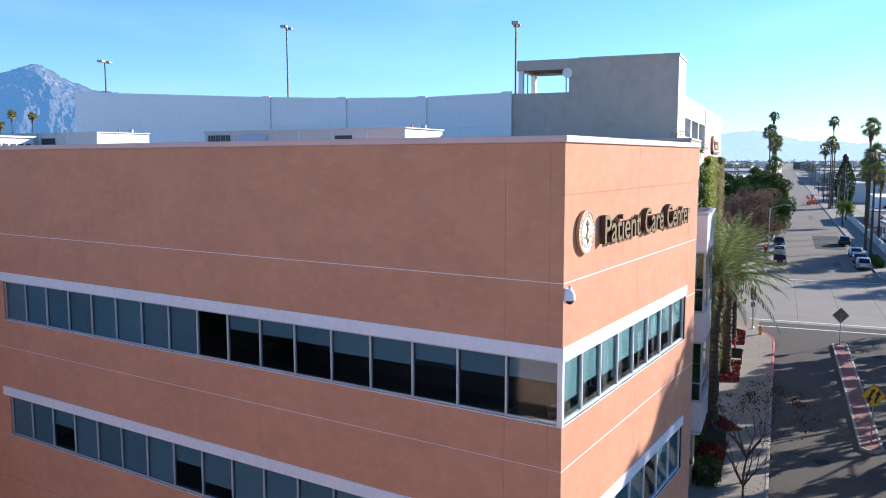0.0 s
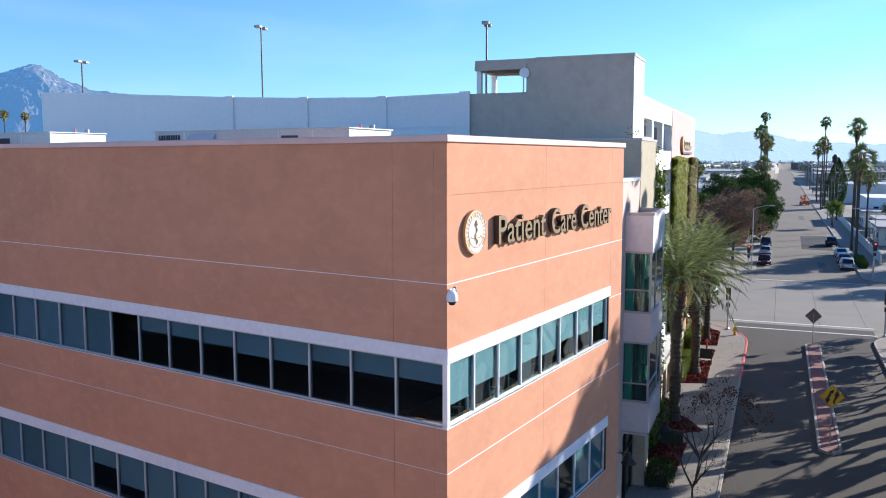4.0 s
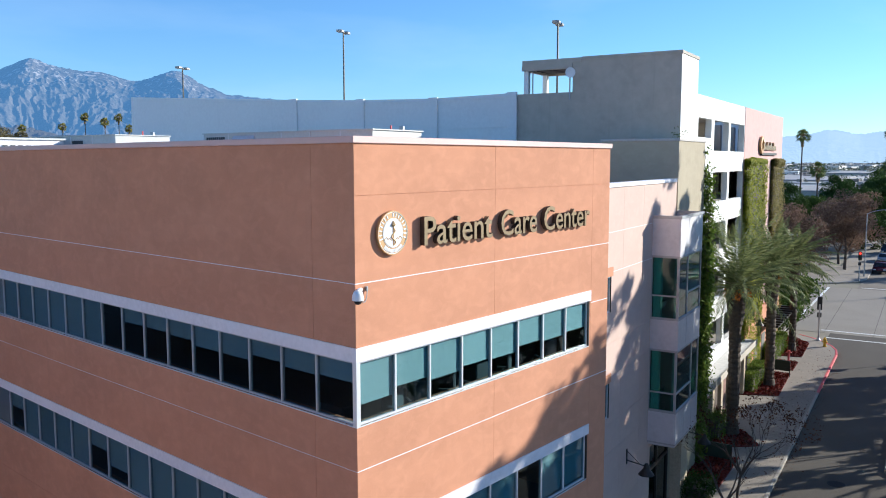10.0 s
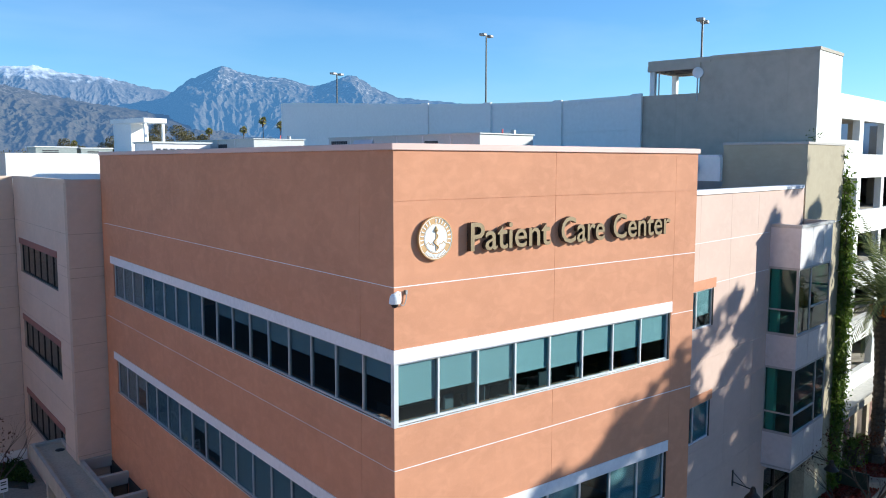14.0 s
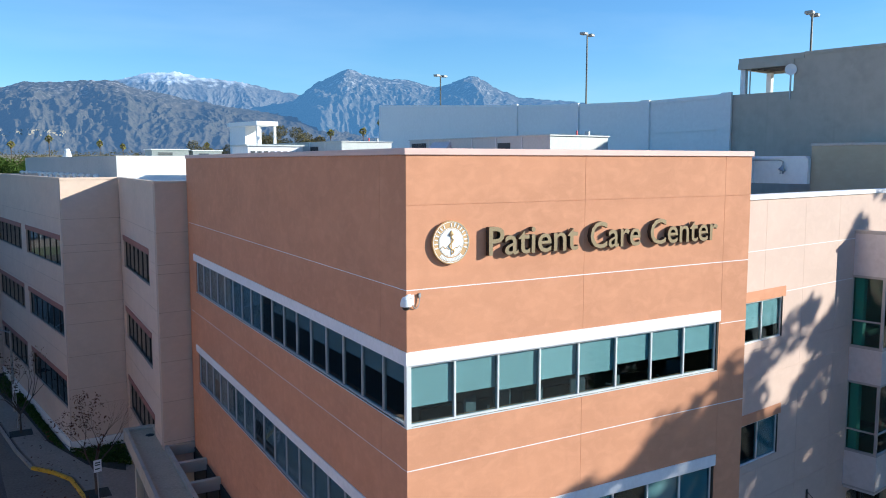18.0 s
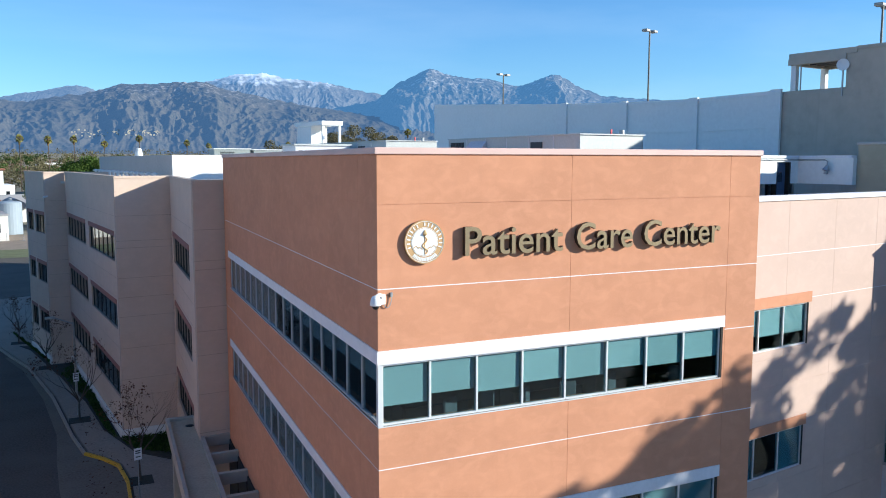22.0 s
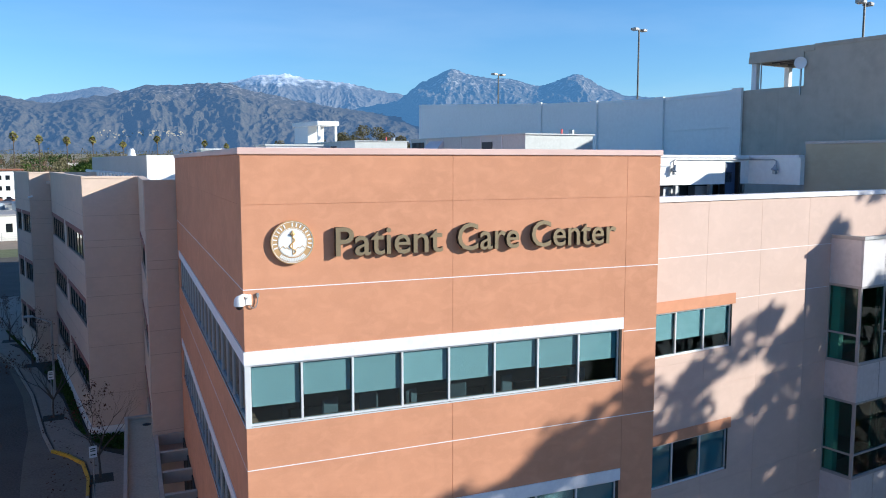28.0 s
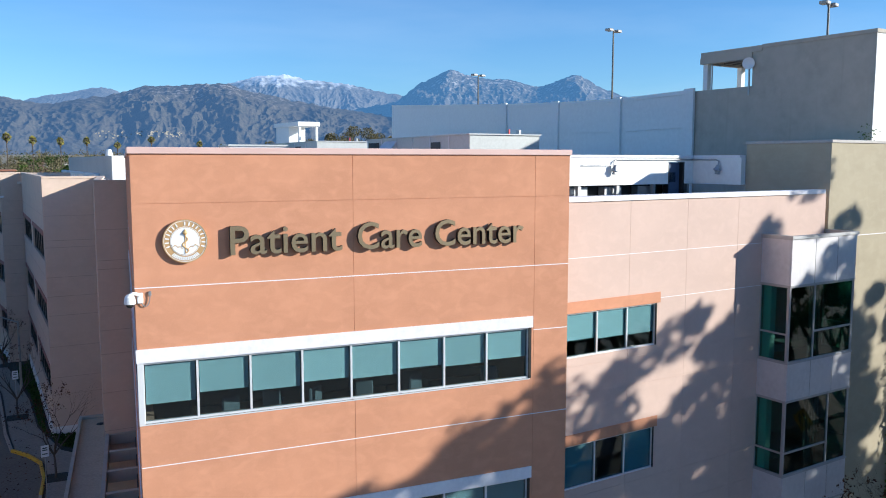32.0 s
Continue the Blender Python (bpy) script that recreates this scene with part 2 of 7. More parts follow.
CAR_GLASS = mat("car_glass", (0.012, 0.015, 0.018), 0.08, var=0.0, fine=0)
WHITE_PLASTIC = mat("white_plastic", (0.8, 0.8, 0.8), 0.4, var=0.03, fine=0)


def leafy(name, a, b, rough=0.6, glow=0.25):
    """Leaves: colour varies from leaf to leaf; light passes through a little."""
    m = bpy.data.materials.new(name)
    m.use_nodes = True
    n, l = m.node_tree.nodes, m.node_tree.links
    bs = n["Principled BSDF"]
    bs.inputs["Roughness"].default_value = rough
    bs.inputs["Specular IOR Level"].default_value = 0.04
    r = n.new("ShaderNodeNewGeometry").outputs["Random Per Island"]
    x = n.new("ShaderNodeMix")
    x.data_type = "RGBA"
    x.inputs[6].default_value, x.inputs[7].default_value = (*a, 1), (*b, 1)
    l.new(r, x.inputs[0])
    l.new(x.outputs[2], bs.inputs["Base Color"])
    t = n.new("ShaderNodeBsdfTranslucent")
    l.new(x.outputs[2], t.inputs[0])
    mx = n.new("ShaderNodeMixShader")
    mx.inputs[0].default_value = glow
    l.new(bs.outputs[0], mx.inputs[1])
    l.new(t.outputs[0], mx.inputs[2])
    l.new(mx.outputs[0], n["Material Output"].inputs[0])
    return m


LEAF_DARK = leafy("dark_tree_leaves", (0.018, 0.045, 0.012), (0.06, 0.10, 0.025))
LEAF_MID = leafy("green_tree_leaves", (0.035, 0.07, 0.015), (0.10, 0.15, 0.035))
LEAF_BRIGHT = leafy("bright_hedge_leaves", (0.07, 0.13, 0.018), (0.20, 0.26, 0.05))
LEAF_RUST = leafy("rusty_dry_leaves", (0.14, 0.085, 0.06), (0.26, 0.17, 0.12))
LEAF_OLIVE = leafy("olive_brown_leaves", (0.09, 0.082, 0.04), (0.20, 0.17, 0.095))
# the grey-green holds the haze of distance in the leaf colour
LEAF_HAZED = leafy("haze_greyed_leaves", (0.05, 0.075, 0.05), (0.12, 0.14, 0.095))
LEAF_WITHER = leafy("dark_withered_leaves", (0.05, 0.025, 0.02), (0.14, 0.06, 0.03))
LEAF_IVY = leafy("yellowing_ivy_leaves", (0.10, 0.14, 0.005), (0.33, 0.33, 0.02))
LEAF_PALM = leafy("palm_fronds", (0.055, 0.085, 0.025), (0.20, 0.22, 0.075), 0.5, 0.22)
LEAF_DATE = leafy("date_palm_fronds", (0.085, 0.115, 0.045), (0.27, 0.29, 0.125), 0.45, 0.25)
LEAF_PALM_DRY = leafy("dry_palm_skirt", (0.16, 0.10, 0.05), (0.30, 0.21, 0.11))
LEAF_GOLD = leafy("sunlit_palm_crown", (0.14, 0.15, 0.04), (0.34, 0.28, 0.09))
FRUIT_ORANGE = leafy("orange_fruit_stalks", (0.34, 0.10, 0.02), (0.62, 0.24, 0.05), 0.7, 0.1)
LEAF_IVY_DRY = leafy("browning_ivy_leaves", (0.11, 0.10, 0.02), (0.29, 0.23, 0.06))
BARK = mat("bark", (0.085, 0.066, 0.052), 0.95, var=0.25, scale=4, fine=20, bump=0.8, bump_scale=14)
PALM_BARK = mat("palm_trunk", (0.09, 0.066, 0.048), 0.95, var=0.25, scale=5, fine=16, bump=1.0, bump_scale=10)
GARAGE_PINK = mat("garage_pink_stucco", (0.58, 0.36, 0.325), 0.92, var=0.05, scale=0.6, fine=3, bump=0.1, bump_scale=14, streak=0.06)
BAND_BROWN = mat("brown_red_band_paint", (0.30, 0.13, 0.105), 0.85, var=0.06, scale=1.5, fine=6)
# grey of the olive coping; also paints the shaded face of the roof screen
COPING_SCREEN_SHADE = mat("grey_coping_and_screen_shade", (0.44, 0.405, 0.375), 0.8, var=0.06, scale=0.5, fine=6, streak=0.1)
CHIP = leafy("red_mulch_chips", (0.05, 0.010, 0.008), (0.26, 0.045, 0.03), 0.9, 0.0)
YELLOW_SIGN = mat("yellow_sign", (0.80, 0.44, 0.02), 0.4, var=0.03, fine=0)
BLACK_SIGN = mat("black_sign", (0.015, 0.015, 0.015), 0.5, var=0.1, fine=0)
SIGN_BACK = mat("sign_back", (0.25, 0.20, 0.17), 0.5, 0.3, var=0.1, fine=0)
YELLOW_PAINT = mat("yellow_kerb_paint", (0.62, 0.36, 0.03), 0.7, var=0.15, scale=4, fine=20)
RED_PAINT = mat("red_kerb_paint", (0.62, 0.10, 0.10), 0.7, var=0.15, scale=4, fine=20)
ROAD_PAINT = mat("white_road_paint", (0.62, 0.62, 0.60), 0.8, var=0.2, scale=2, fine=12)
BRICK_PAVE = mat("red_brick_paving", (0.24, 0.10, 0.085), 0.9, var=0.2, scale=3, fine=20, bump=0.4)
DARK_GREEN = mat("dark_green_metal", (0.02, 0.04, 0.03), 0.5, 0.2, var=0.1, fine=0)
ROCK_SOIL = mat("dark_planting_soil", (0.035, 0.035, 0.028), 0.95, var=0.3, scale=3, fine=25, bump=0.8)
FAR_ROOFS = leafy("far_roofs", (0.20, 0.16, 0.13), (0.62, 0.61, 0.58), 0.85, 0.0)    # each roof its own shade
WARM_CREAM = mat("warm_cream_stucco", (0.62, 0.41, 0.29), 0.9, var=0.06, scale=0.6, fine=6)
DRIVE_CONCRETE = mat("drive_apron_concrete", (0.175, 0.15, 0.122), 0.95, spec=0.2, var=0.15, scale=0.5, fine=8, bump=0.2)
EMBLEM = mat("gold_emblem_paint", (0.66, 0.42, 0.18), 0.6, 0.0, var=0.04, fine=0)
PALE_BEIGE = mat("beige_coating", (0.46, 0.37, 0.26), 0.9, var=0.1, scale=1.2, fine=10, bump=0.1)


# ---------------------------------------------------------------- mesh helpers
def thing(name, m=None, label="", category="", group="", kind=""):
    e = new(name)
    e.empty_display_size = 0.2
    if m is not None:
        e.matrix_basis = m
    return tagged(e, label, category, group, kind)


def as_mesh(name, bm, material):
    me = bpy.data.meshes.new(name)
    bm.to_mesh(me)
    bm.free()
    for mm in (material if isinstance(material, (list, tuple)) else [material]):
        me.materials.append(mm)
    return me


def part(name, bm, material, parent=None, label="", m=None):
    me = bm if isinstance(bm, bpy.types.Mesh) else as_mesh(name, bm, material)
    ob = new(name, me)
    if parent is not None:
        ob.parent = parent
    if m is not None:
        ob.matrix_basis = m
    return tagged(ob, label)


def box(bm, x0, x1, y0, y1, z0, z1, m=None):
    vs = [bm.verts.new((m @ Vector(c)) if m else c) for c in
          ((x0, y0, z0), (x1, y0, z0), (x1, y1, z0), (x0, y1, z0), (x0, y0, z1), (x1, y0, z1), (x1, y1, z1), (x0, y1, z1))]
    for f in ((0, 3, 2, 1), (4, 5, 6, 7), (0, 1, 5, 4), (1, 2, 6, 5), (2, 3, 7, 6), (3, 0, 4, 7)):
        bm.faces.new([vs[i] for i in f])
    return bm


def boxes(*rows, bevel=0.0):
    bm = bmesh.new()
    for r in rows:
        box(bm, *r)
    if bevel:
        bmesh.ops.bevel(bm, geom=bm.edges[:], offset=bevel, segments=1, affect="EDGES")
    return bm


def tube(bm, p, q, r0, r1=None, n=8, cap=True):
    p, q = Vector(p), Vector(q)
    r1 = r0 if r1 is None else r1
    d = (q - p).normalized()
    a = d.orthogonal().normalized()
    b = d.cross(a)
    rings = []
    for c, r in ((p, r0), (q, r1)):
        rings.append([bm.verts.new(c + (a * math.cos(2 * math.pi * i / n) + b * math.sin(2 * math.pi * i / n)) * r) for i in range(n)])
    for i in range(n):
        bm.faces.new((rings[0][i], rings[0][(i + 1) % n], rings[1][(i + 1) % n], rings[1][i]))
    if cap:
        bm.faces.new(rings[0][::-1])
        bm.faces.new(rings[1])
    return bm


def sweep(bm, pts, r, n=6):
    """One unbroken round rod along a line of points."""
    pts = [Vector(p) for p in pts]
    rings = []
    for i, p in enumerate(pts):
        d = (pts[min(i + 1, len(pts) - 1)] - pts[max(i - 1, 0)]).normalized()
        a = d.cross(Vector((0, 1, 0))) if abs(d.y) < 0.9 else d.cross(Vector((1, 0, 0)))
        a.normalize()
        b = d.cross(a)
        rings.append([bm.verts.new(p + (a * math.cos(6.28319 * k / n) + b * math.sin(6.28319 * k / n)) * r) for k in range(n)])
    for u, v in zip(rings, rings[1:]):
        for k in range(n):
            bm.faces.new((u[k], u[(k + 1) % n], v[(k + 1) % n], v[k]))
    bm.faces.new(rings[0][::-1])
    bm.faces.new(rings[-1])
    return bm


def lathe(bm, profile, n=16, m=None):
    """Turns (radius, z) rows about z."""
    rows = []
    for r, z in profile:
        ring = [Vector((r * math.cos(2 * math.pi * i / n), r * math.sin(2 * math.pi * i / n), z)) for i in range(n)]
        rows.append([bm.verts.new(m @ v if m else v) for v in ring])
    for a, b in zip(rows, rows[1:]):
        for i in range(n):
            bm.faces.new((a[i], a[(i + 1) % n], b[(i + 1) % n], b[i]))
    bm.faces.new(rows[0][::-1])
    bm.faces.new(rows[-1])
    return bm


def prism(bm, pts, z0, z1):
    """An upright prism on a plan outline (counter-clockwise)."""
    lo = [bm.verts.new((x, y, z0)) for x, y in pts]
    hi = [bm.verts.new((x, y, z1)) for x, y in pts]
    bm.faces.new(lo[::-1])
    bm.faces.new(hi)
    for i in range(len(pts)):
        j = (i + 1) % len(pts)
        bm.faces.new((lo[i], lo[j], hi[j], hi[i]))
    return bm


def wall_cells(bm, x0, x1, z0, z1, y0, y1, holes):
    """A wall along x, from y0 to y1 thick, with rectangular holes (x0, x1, z0, z1) right through: one welded mesh."""
    xs = sorted({x0, x1, *(min(max(h[i], x0), x1) for h in holes for i in (0, 1))})
    zs = sorted({z0, z1, *(min(max(h[i], z0), z1) for h in holes for i in (2, 3))})
    solid = {(i, k) for i in range(len(xs) - 1) for k in range(len(zs) - 1)
             if not any(h[0] < (xs[i] + xs[i + 1]) / 2 < h[1] and h[2] < (zs[k] + zs[k + 1]) / 2 < h[3] for h in holes)}
    verts = {}

    def v(i, y, k):
        key = (i, y, k)
        if key not in verts:
            verts[key] = bm.verts.new((xs[i], y, zs[k]))
        return verts[key]

    for i, k in solid:
        bm.faces.new((v(i, y0, k), v(i + 1, y0, k), v(i + 1, y0, k + 1), v(i, y0, k + 1)))
        bm.faces.new((v(i, y1, k + 1), v(i + 1, y1, k + 1), v(i + 1, y1, k), v(i, y1, k)))
        if (i - 1, k) not in solid:
            bm.faces.new((v(i, y0, k), v(i, y0, k + 1), v(i, y1, k + 1), v(i, y1, k)))
        if (i + 1, k) not in solid:
            bm.faces.new((v(i + 1, y0, k), v(i + 1, y1, k), v(i + 1, y1, k + 1), v(i + 1, y0, k + 1)))
        if (i, k - 1) not in solid:
            bm.faces.new((v(i, y0, k), v(i, y1, k), v(i + 1, y1, k), v(i + 1, y0, k)))
        if (i, k + 1) not in solid:
            bm.faces.new((v(i, y0, k + 1), v(i + 1, y0, k + 1), v(i + 1, y1, k + 1), v(i, y1, k + 1)))
    return bm


def turn_z(x, y, z, deg):
    return pose(x, y, z, 0, 0, deg)

# ---------------------------------------------------------------- ground
GA = 8.5                                   # the street grid is turned by this much from the clinic's front
GRID = turn_z(10.46, 1.6, 0, GA)           # u along the street, v towards the garage


def g(u, v, z=0.0):
    return GRID @ Vector((u, v, z))


def flat(name, pts, z, material, label, category, kind="structure", m=GRID, thick=0.0):
    bm = bmesh.new()
    if thick:
        prism(bm, pts, z - thick, z)
    else:
        bm.faces.new([bm.verts.new((x, y, z)) for x, y in pts])
    ob = part(name, bm, material, None, label)
    ob.matrix_basis = m
    return tagged(ob, label, category, "", kind)


flat("ground", [(-4800, -4800), (4800, -4800), (4800, 4800), (-4800, 4800)], -0.02, LAND,
     "dry town ground with scrub and bare earth", "ground", m=Matrix())
flat("road", [(-90, -14.4), (58, -14.4), (58, -2.5), (-90, -2.5)], 0.0, ASPHALT, "dark asphalt street with worn patches", "road")
flat("far_road", [(86, -17.0), (1200, -17.0), (1200, -2.6), (86, -2.6)], 0.0, ASPHALT_FAR, "pale worn street running to the horizon", "road")
flat("intersection_road", [(58, -160), (88, -160), (88, 160), (58, 160)], 0.004, ASPHALT_PALE, "pale worn concrete intersection", "road")


def arc(cu, cv, r, a0, a1, n=8):
    return [(cu + r * math.cos(radians(a0 + (a1 - a0) * i / n)), cv + r * math.sin(radians(a0 + (a1 - a0) * i / n))) for i in range(n + 1)]


def kerbed(name, pts, label, material=SIDEWALK, h=0.15, m=GRID):
    return flat(name, pts, h, material, label, "pavement", m=m, thick=h + 0.05)


def kerb_run(name, pts, material, label, m=GRID, w=0.15, z0=0.0, z1=0.17, n_max=40):
    """A kerb as a run of stones along a line, the stones set end to end."""
    k = thing(name, m, label, "kerb", "", "structure")
    for (x0, y0), (x1, y1) in zip(pts, pts[1:]):
        d = Vector((x1 - x0, y1 - y0, 0))
        c = max(1, min(n_max, round(d.length / 3.0)))
        st = d.length / c
        me = None
        for i in range(c):
            if me is None:
                me = as_mesh("kerb_stone", boxes((0.008, st - 0.008, -w, 0.0, z0, z1), bevel=0.012), material)
            q = Vector((x0, y0, 0)) + d * (i / c)
            part("kerb_stone", me, None, k, m=pose(q.x, q.y, 0, 0, 0, math.degrees(math.atan2(d.y, d.x))))
    return k


corner_l = arc(48.5, 4.2, 8.0, -90, 0)
kerbed("pavement_garage", [(-11.5, -3.86), *[(u, v - 0.06) for i, (u, v) in enumerate(corner_l)], (56.4, 60), (12, 60), (12, 2), (-11.5, 2)], "pale concrete sidewalk beside the garage")
kerb_run("kerb_garage", [(-60, -3.8), (35.8, -3.8)], KERB, "concrete kerb")
kerb_run("kerb_red", [(35.8, -3.8), *corner_l[:6]], RED_PAINT, "red painted kerb by the corner")
kerb_run("kerb_corner", [*corner_l[5:], (56.5, 60)], KERB, "concrete kerb round the corner")
corner_r = arc(51.5, -19.0, 5.0, 90, 0)
kerbed("pavement_opposite", [(-90, -60), (56.4, -60), *corner_r[::-1], (-90, -14.0)], "concrete sidewalk across the street")
kerb_run("kerb_opposite", [(56.5, -60), *corner_r[::-1], (-60, -14.0)], KERB, "concrete kerb across the street")
corner_fl = arc(98, 5.0, 8.0, 180, 270)
kerbed("pavement_far_left", [(90, 60), *corner_fl, (1000, -3.0), (1000, 1.0), (110, 1.0), (110, 60)], "concrete sidewalk beyond the crossing")
kerb_run("kerb_far_left", [(90, 60), *corner_fl, (400, -3.0)], KERB, "concrete kerb beyond the crossing")
corner_fr = arc(96, -22.6, 6.0, 90, 180)
kerbed("pavement_far_right", [(1000, -16.6), *corner_fr, (90, -80), (106, -80), (106, -20.5), (1000, -20.5)], "concrete sidewalk beyond the crossing")
kerb_run("kerb_far_right", [(400, -16.6), *corner_fr, (90, -60)], KERB, "concrete kerb beyond the crossing")

# median with brick paving
kerbed("median_island", [(49.35, -8.62), (22.35, -8.62), (21.9, -9.05), (22.35, -9.48), (49.35, -9.48)], "brick paved median island", BRICK_PAVE, 0.16)
kerb_run("kerb_median", [(49.4, -9.5), (22.3, -9.5), (21.8, -9.05), (22.3, -8.6), (49.4, -8.6), (49.4, -9.5)][::-1], KERB, "pale kerb round the median")

# road markings
for nm, pts, lab in (("crosswalk_line", [(55.6, -14.5), (55.9, -14.5), (55.9, -2.4), (55.6, -2.4)], "white crosswalk line"),
                     ("crosswalk_line", [(59.0, -14.6), (59.3, -14.6), (59.3, -1.6), (59.0, -1.6)], "white crosswalk line"),
                     ("crosswalk_line", [(57.0, 1.0), (88, 0.4), (88, 0.7), (57.0, 1.3)], "white crosswalk line"),
                     ("crosswalk_line", [(89.0, -16.5), (89.3, -16.5), (89.3, -3.0), (89.0, -3.0)], "white crosswalk line")):
    flat(nm, pts, 0.012, ROAD_PAINT, lab, "road marking")
# sawn joints of the concrete crossing
for i in range(5):
    flat("road_joint", [(58, -14 + i * 4.0), (88, -14 + i * 4.0), (88, -13.96 + i * 4.0), (58, -13.96 + i * 4.0)], 0.009, ASPHALT, "dark joint in the concrete road", "road joint")

# ---------------------------------------------------------------- clinic, terracotta block
LEFT = math.degrees(math.atan2(0.93, 21.87))
CLINIC_AT = Matrix.Translation((-0.05, -0.04, 0))
clinic = thing("clinic_building", CLINIC_AT, "terracotta stucco clinic block with white window bands", "building")
Z_ROOF, BANDS = 15.2, ((10.44, 11.76, 12.05), (6.47, 7.81, 8.11))
FRONT_W, SIDE_W = 10.46, 21.89
MX_F = [0.10, 1.20, 2.33, 3.49, 4.64, 5.82, 6.995, 8.15, 9.33]
MX_L = [0.10 + 1.197 * i for i in range(18)]


def strip_holes(x0, x1):
    return [(x0, x1, a, b) for a, b, _ in BANDS]


def islands(bm):
    """Splits a bmesh into its connected pieces."""
    left, out = set(bm.faces), []
    while left:
        todo, got = [left.pop()], []
        while todo:
            f = todo.pop()
            got.append(f)
            for v in f.verts:
                for o in v.link_faces:
                    if o in left:
                        left.discard(o)
                        todo.append(o)
        nb, seen = bmesh.new(), {}
        for f in got:
            for v in f.verts:
                if v not in seen:
                    seen[v] = nb.verts.new(v.co)
            nb.faces.new([seen[v] for v in f.verts])
        out.append(nb)
    bm.free()
    return out


def faced_wall(parent, length, holes, xcuts, zcuts, top, m, material, name="wall", gap=0.008, proud=0.010, thick=0.3, joint=None):
    """A backing wall and its stucco panels, parted by narrow joints, outer face at y=0."""
    bm = wall_cells(bmesh.new(), 0, length, 0, top, proud, thick, holes)
    w = part(name, bm, joint or material, parent, m=m)
    xs, zs = [0, *xcuts, length], [0, *zcuts, top]
    for a, b in zip(xs, xs[1:]):
        for c, d in zip(zs, zs[1:]):
            e = gap / 2
            pb = wall_cells(bmesh.new(), a + (e if a else 0), b - (e if b < length else 0), c + (e if c else 0), d - (e if d < top else 0), 0, proud, holes)
            for piece in islands(pb):
                part("panel", piece, material, w)
    return w


M_FRONT = Matrix()
ZC = [4.9, 9.5, 13.34, 15.08]
front_wall = faced_wall(clinic, FRONT_W, strip_holes(0, 9.40), [4.71, 9.46], ZC, 16.1, M_FRONT, STUCCO_ORANGE)
# the side wall runs from the corner away from the street
M_SIDE = pose(0.93, 21.87, 0, 0, 0, -90 - LEFT)
side_wall = faced_wall(clinic, SIDE_W - 0.31, [(SIDE_W - 20.5, SIDE_W + 1, a, b) for a, b, _ in BANDS], [SIDE_W - 1.31], ZC, 16.1, M_SIDE, STUCCO_ORANGE)


# white bands over the windows, sills, corner posts
for lo, hi, top in BANDS:
    part("window_band", boxes((-0.03, 9.43, -0.03, 0.02, hi, top)), TRIM_WHITE, clinic, "white painted band")
    part("window_band", boxes((SIDE_W - 20.83, SIDE_W + 0.03, -0.03, 0.02, hi, top)), TRIM_WHITE, clinic, "white painted band", M_SIDE)
    part("corner_post", boxes((-0.01, 0.10, -0.01, 0.10, lo, hi)), ALU, clinic, "aluminium corner post")
    part("sill", boxes((-0.01, 9.36, -0.012, 0.12, lo - 0.025, lo)), ALU, clinic, "aluminium sill")
    part("sill", boxes((SIDE_W - 20.5, SIDE_W - 0.02, -0.012, 0.12, lo - 0.025, lo)), ALU, clinic, "aluminium sill", M_SIDE)
# bright reveal strips in the joints
for z, (a, b) in ((13.34, (0, FRONT_W)), (9.5, (0, FRONT_W)), (11.69, (9.46, FRONT_W))):
    part("reveal_strip", boxes((a, b, -0.004, 0.02, z - 0.010, z + 0.010)), TRIM_WHITE, clinic, "pale metal reveal")
for z, e in ((13.34, 0.008), (9.5, 0.005)):
    part("reveal_strip", boxes((0.3, SIDE_W - 0.33, -0.006, 0.02, z - e, z + e)), TRIM_WHITE, clinic, "pale metal reveal", M_SIDE)
    part("reveal_strip", boxes((-0.004, 0.01, 0.004, 0.32, z - e, z + e)), TRIM_WHITE, clinic, "pale metal reveal")
# copings
part("coping", boxes((-0.06, FRONT_W + 0.05, -0.045, 0.42, 16.1, 16.24), bevel=0.012), CAP_PINK, clinic, "pink painted metal coping")
part("coping", boxes((0, SIDE_W - 0.42, -0.045, 0.42, 16.1, 16.24), bevel=0.012), CAP_PINK, clinic, "pink painted metal coping", M_SIDE)
# rear and street-side walls, roof, floors
part("wall", boxes((FRONT_W - 0.3, FRONT_W, 0.3, 21.6, 0, 16.0)), STUCCO_ORANGE, clinic)
part("wall", boxes((1.25, FRONT_W, 21.6, 21.9, 0, 16.0)), STUCCO_ORANGE, clinic)
part("coping", boxes((FRONT_W - 0.36, FRONT_W + 0.05, 0.42, 21.9, 16.0, 16.24)), CAP_PINK, clinic, "pink painted metal coping")
part("roof", prism(bmesh.new(), [(0.32, 0.3), (10.16, 0.3), (10.16, 21.6), (1.24, 21.6)], 15.0, Z_ROOF), ROOF, clinic)
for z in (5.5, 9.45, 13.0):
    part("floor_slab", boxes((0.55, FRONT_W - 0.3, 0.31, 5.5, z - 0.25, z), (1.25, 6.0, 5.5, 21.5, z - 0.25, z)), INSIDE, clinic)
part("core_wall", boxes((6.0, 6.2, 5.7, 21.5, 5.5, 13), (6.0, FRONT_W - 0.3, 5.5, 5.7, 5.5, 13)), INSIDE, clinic)


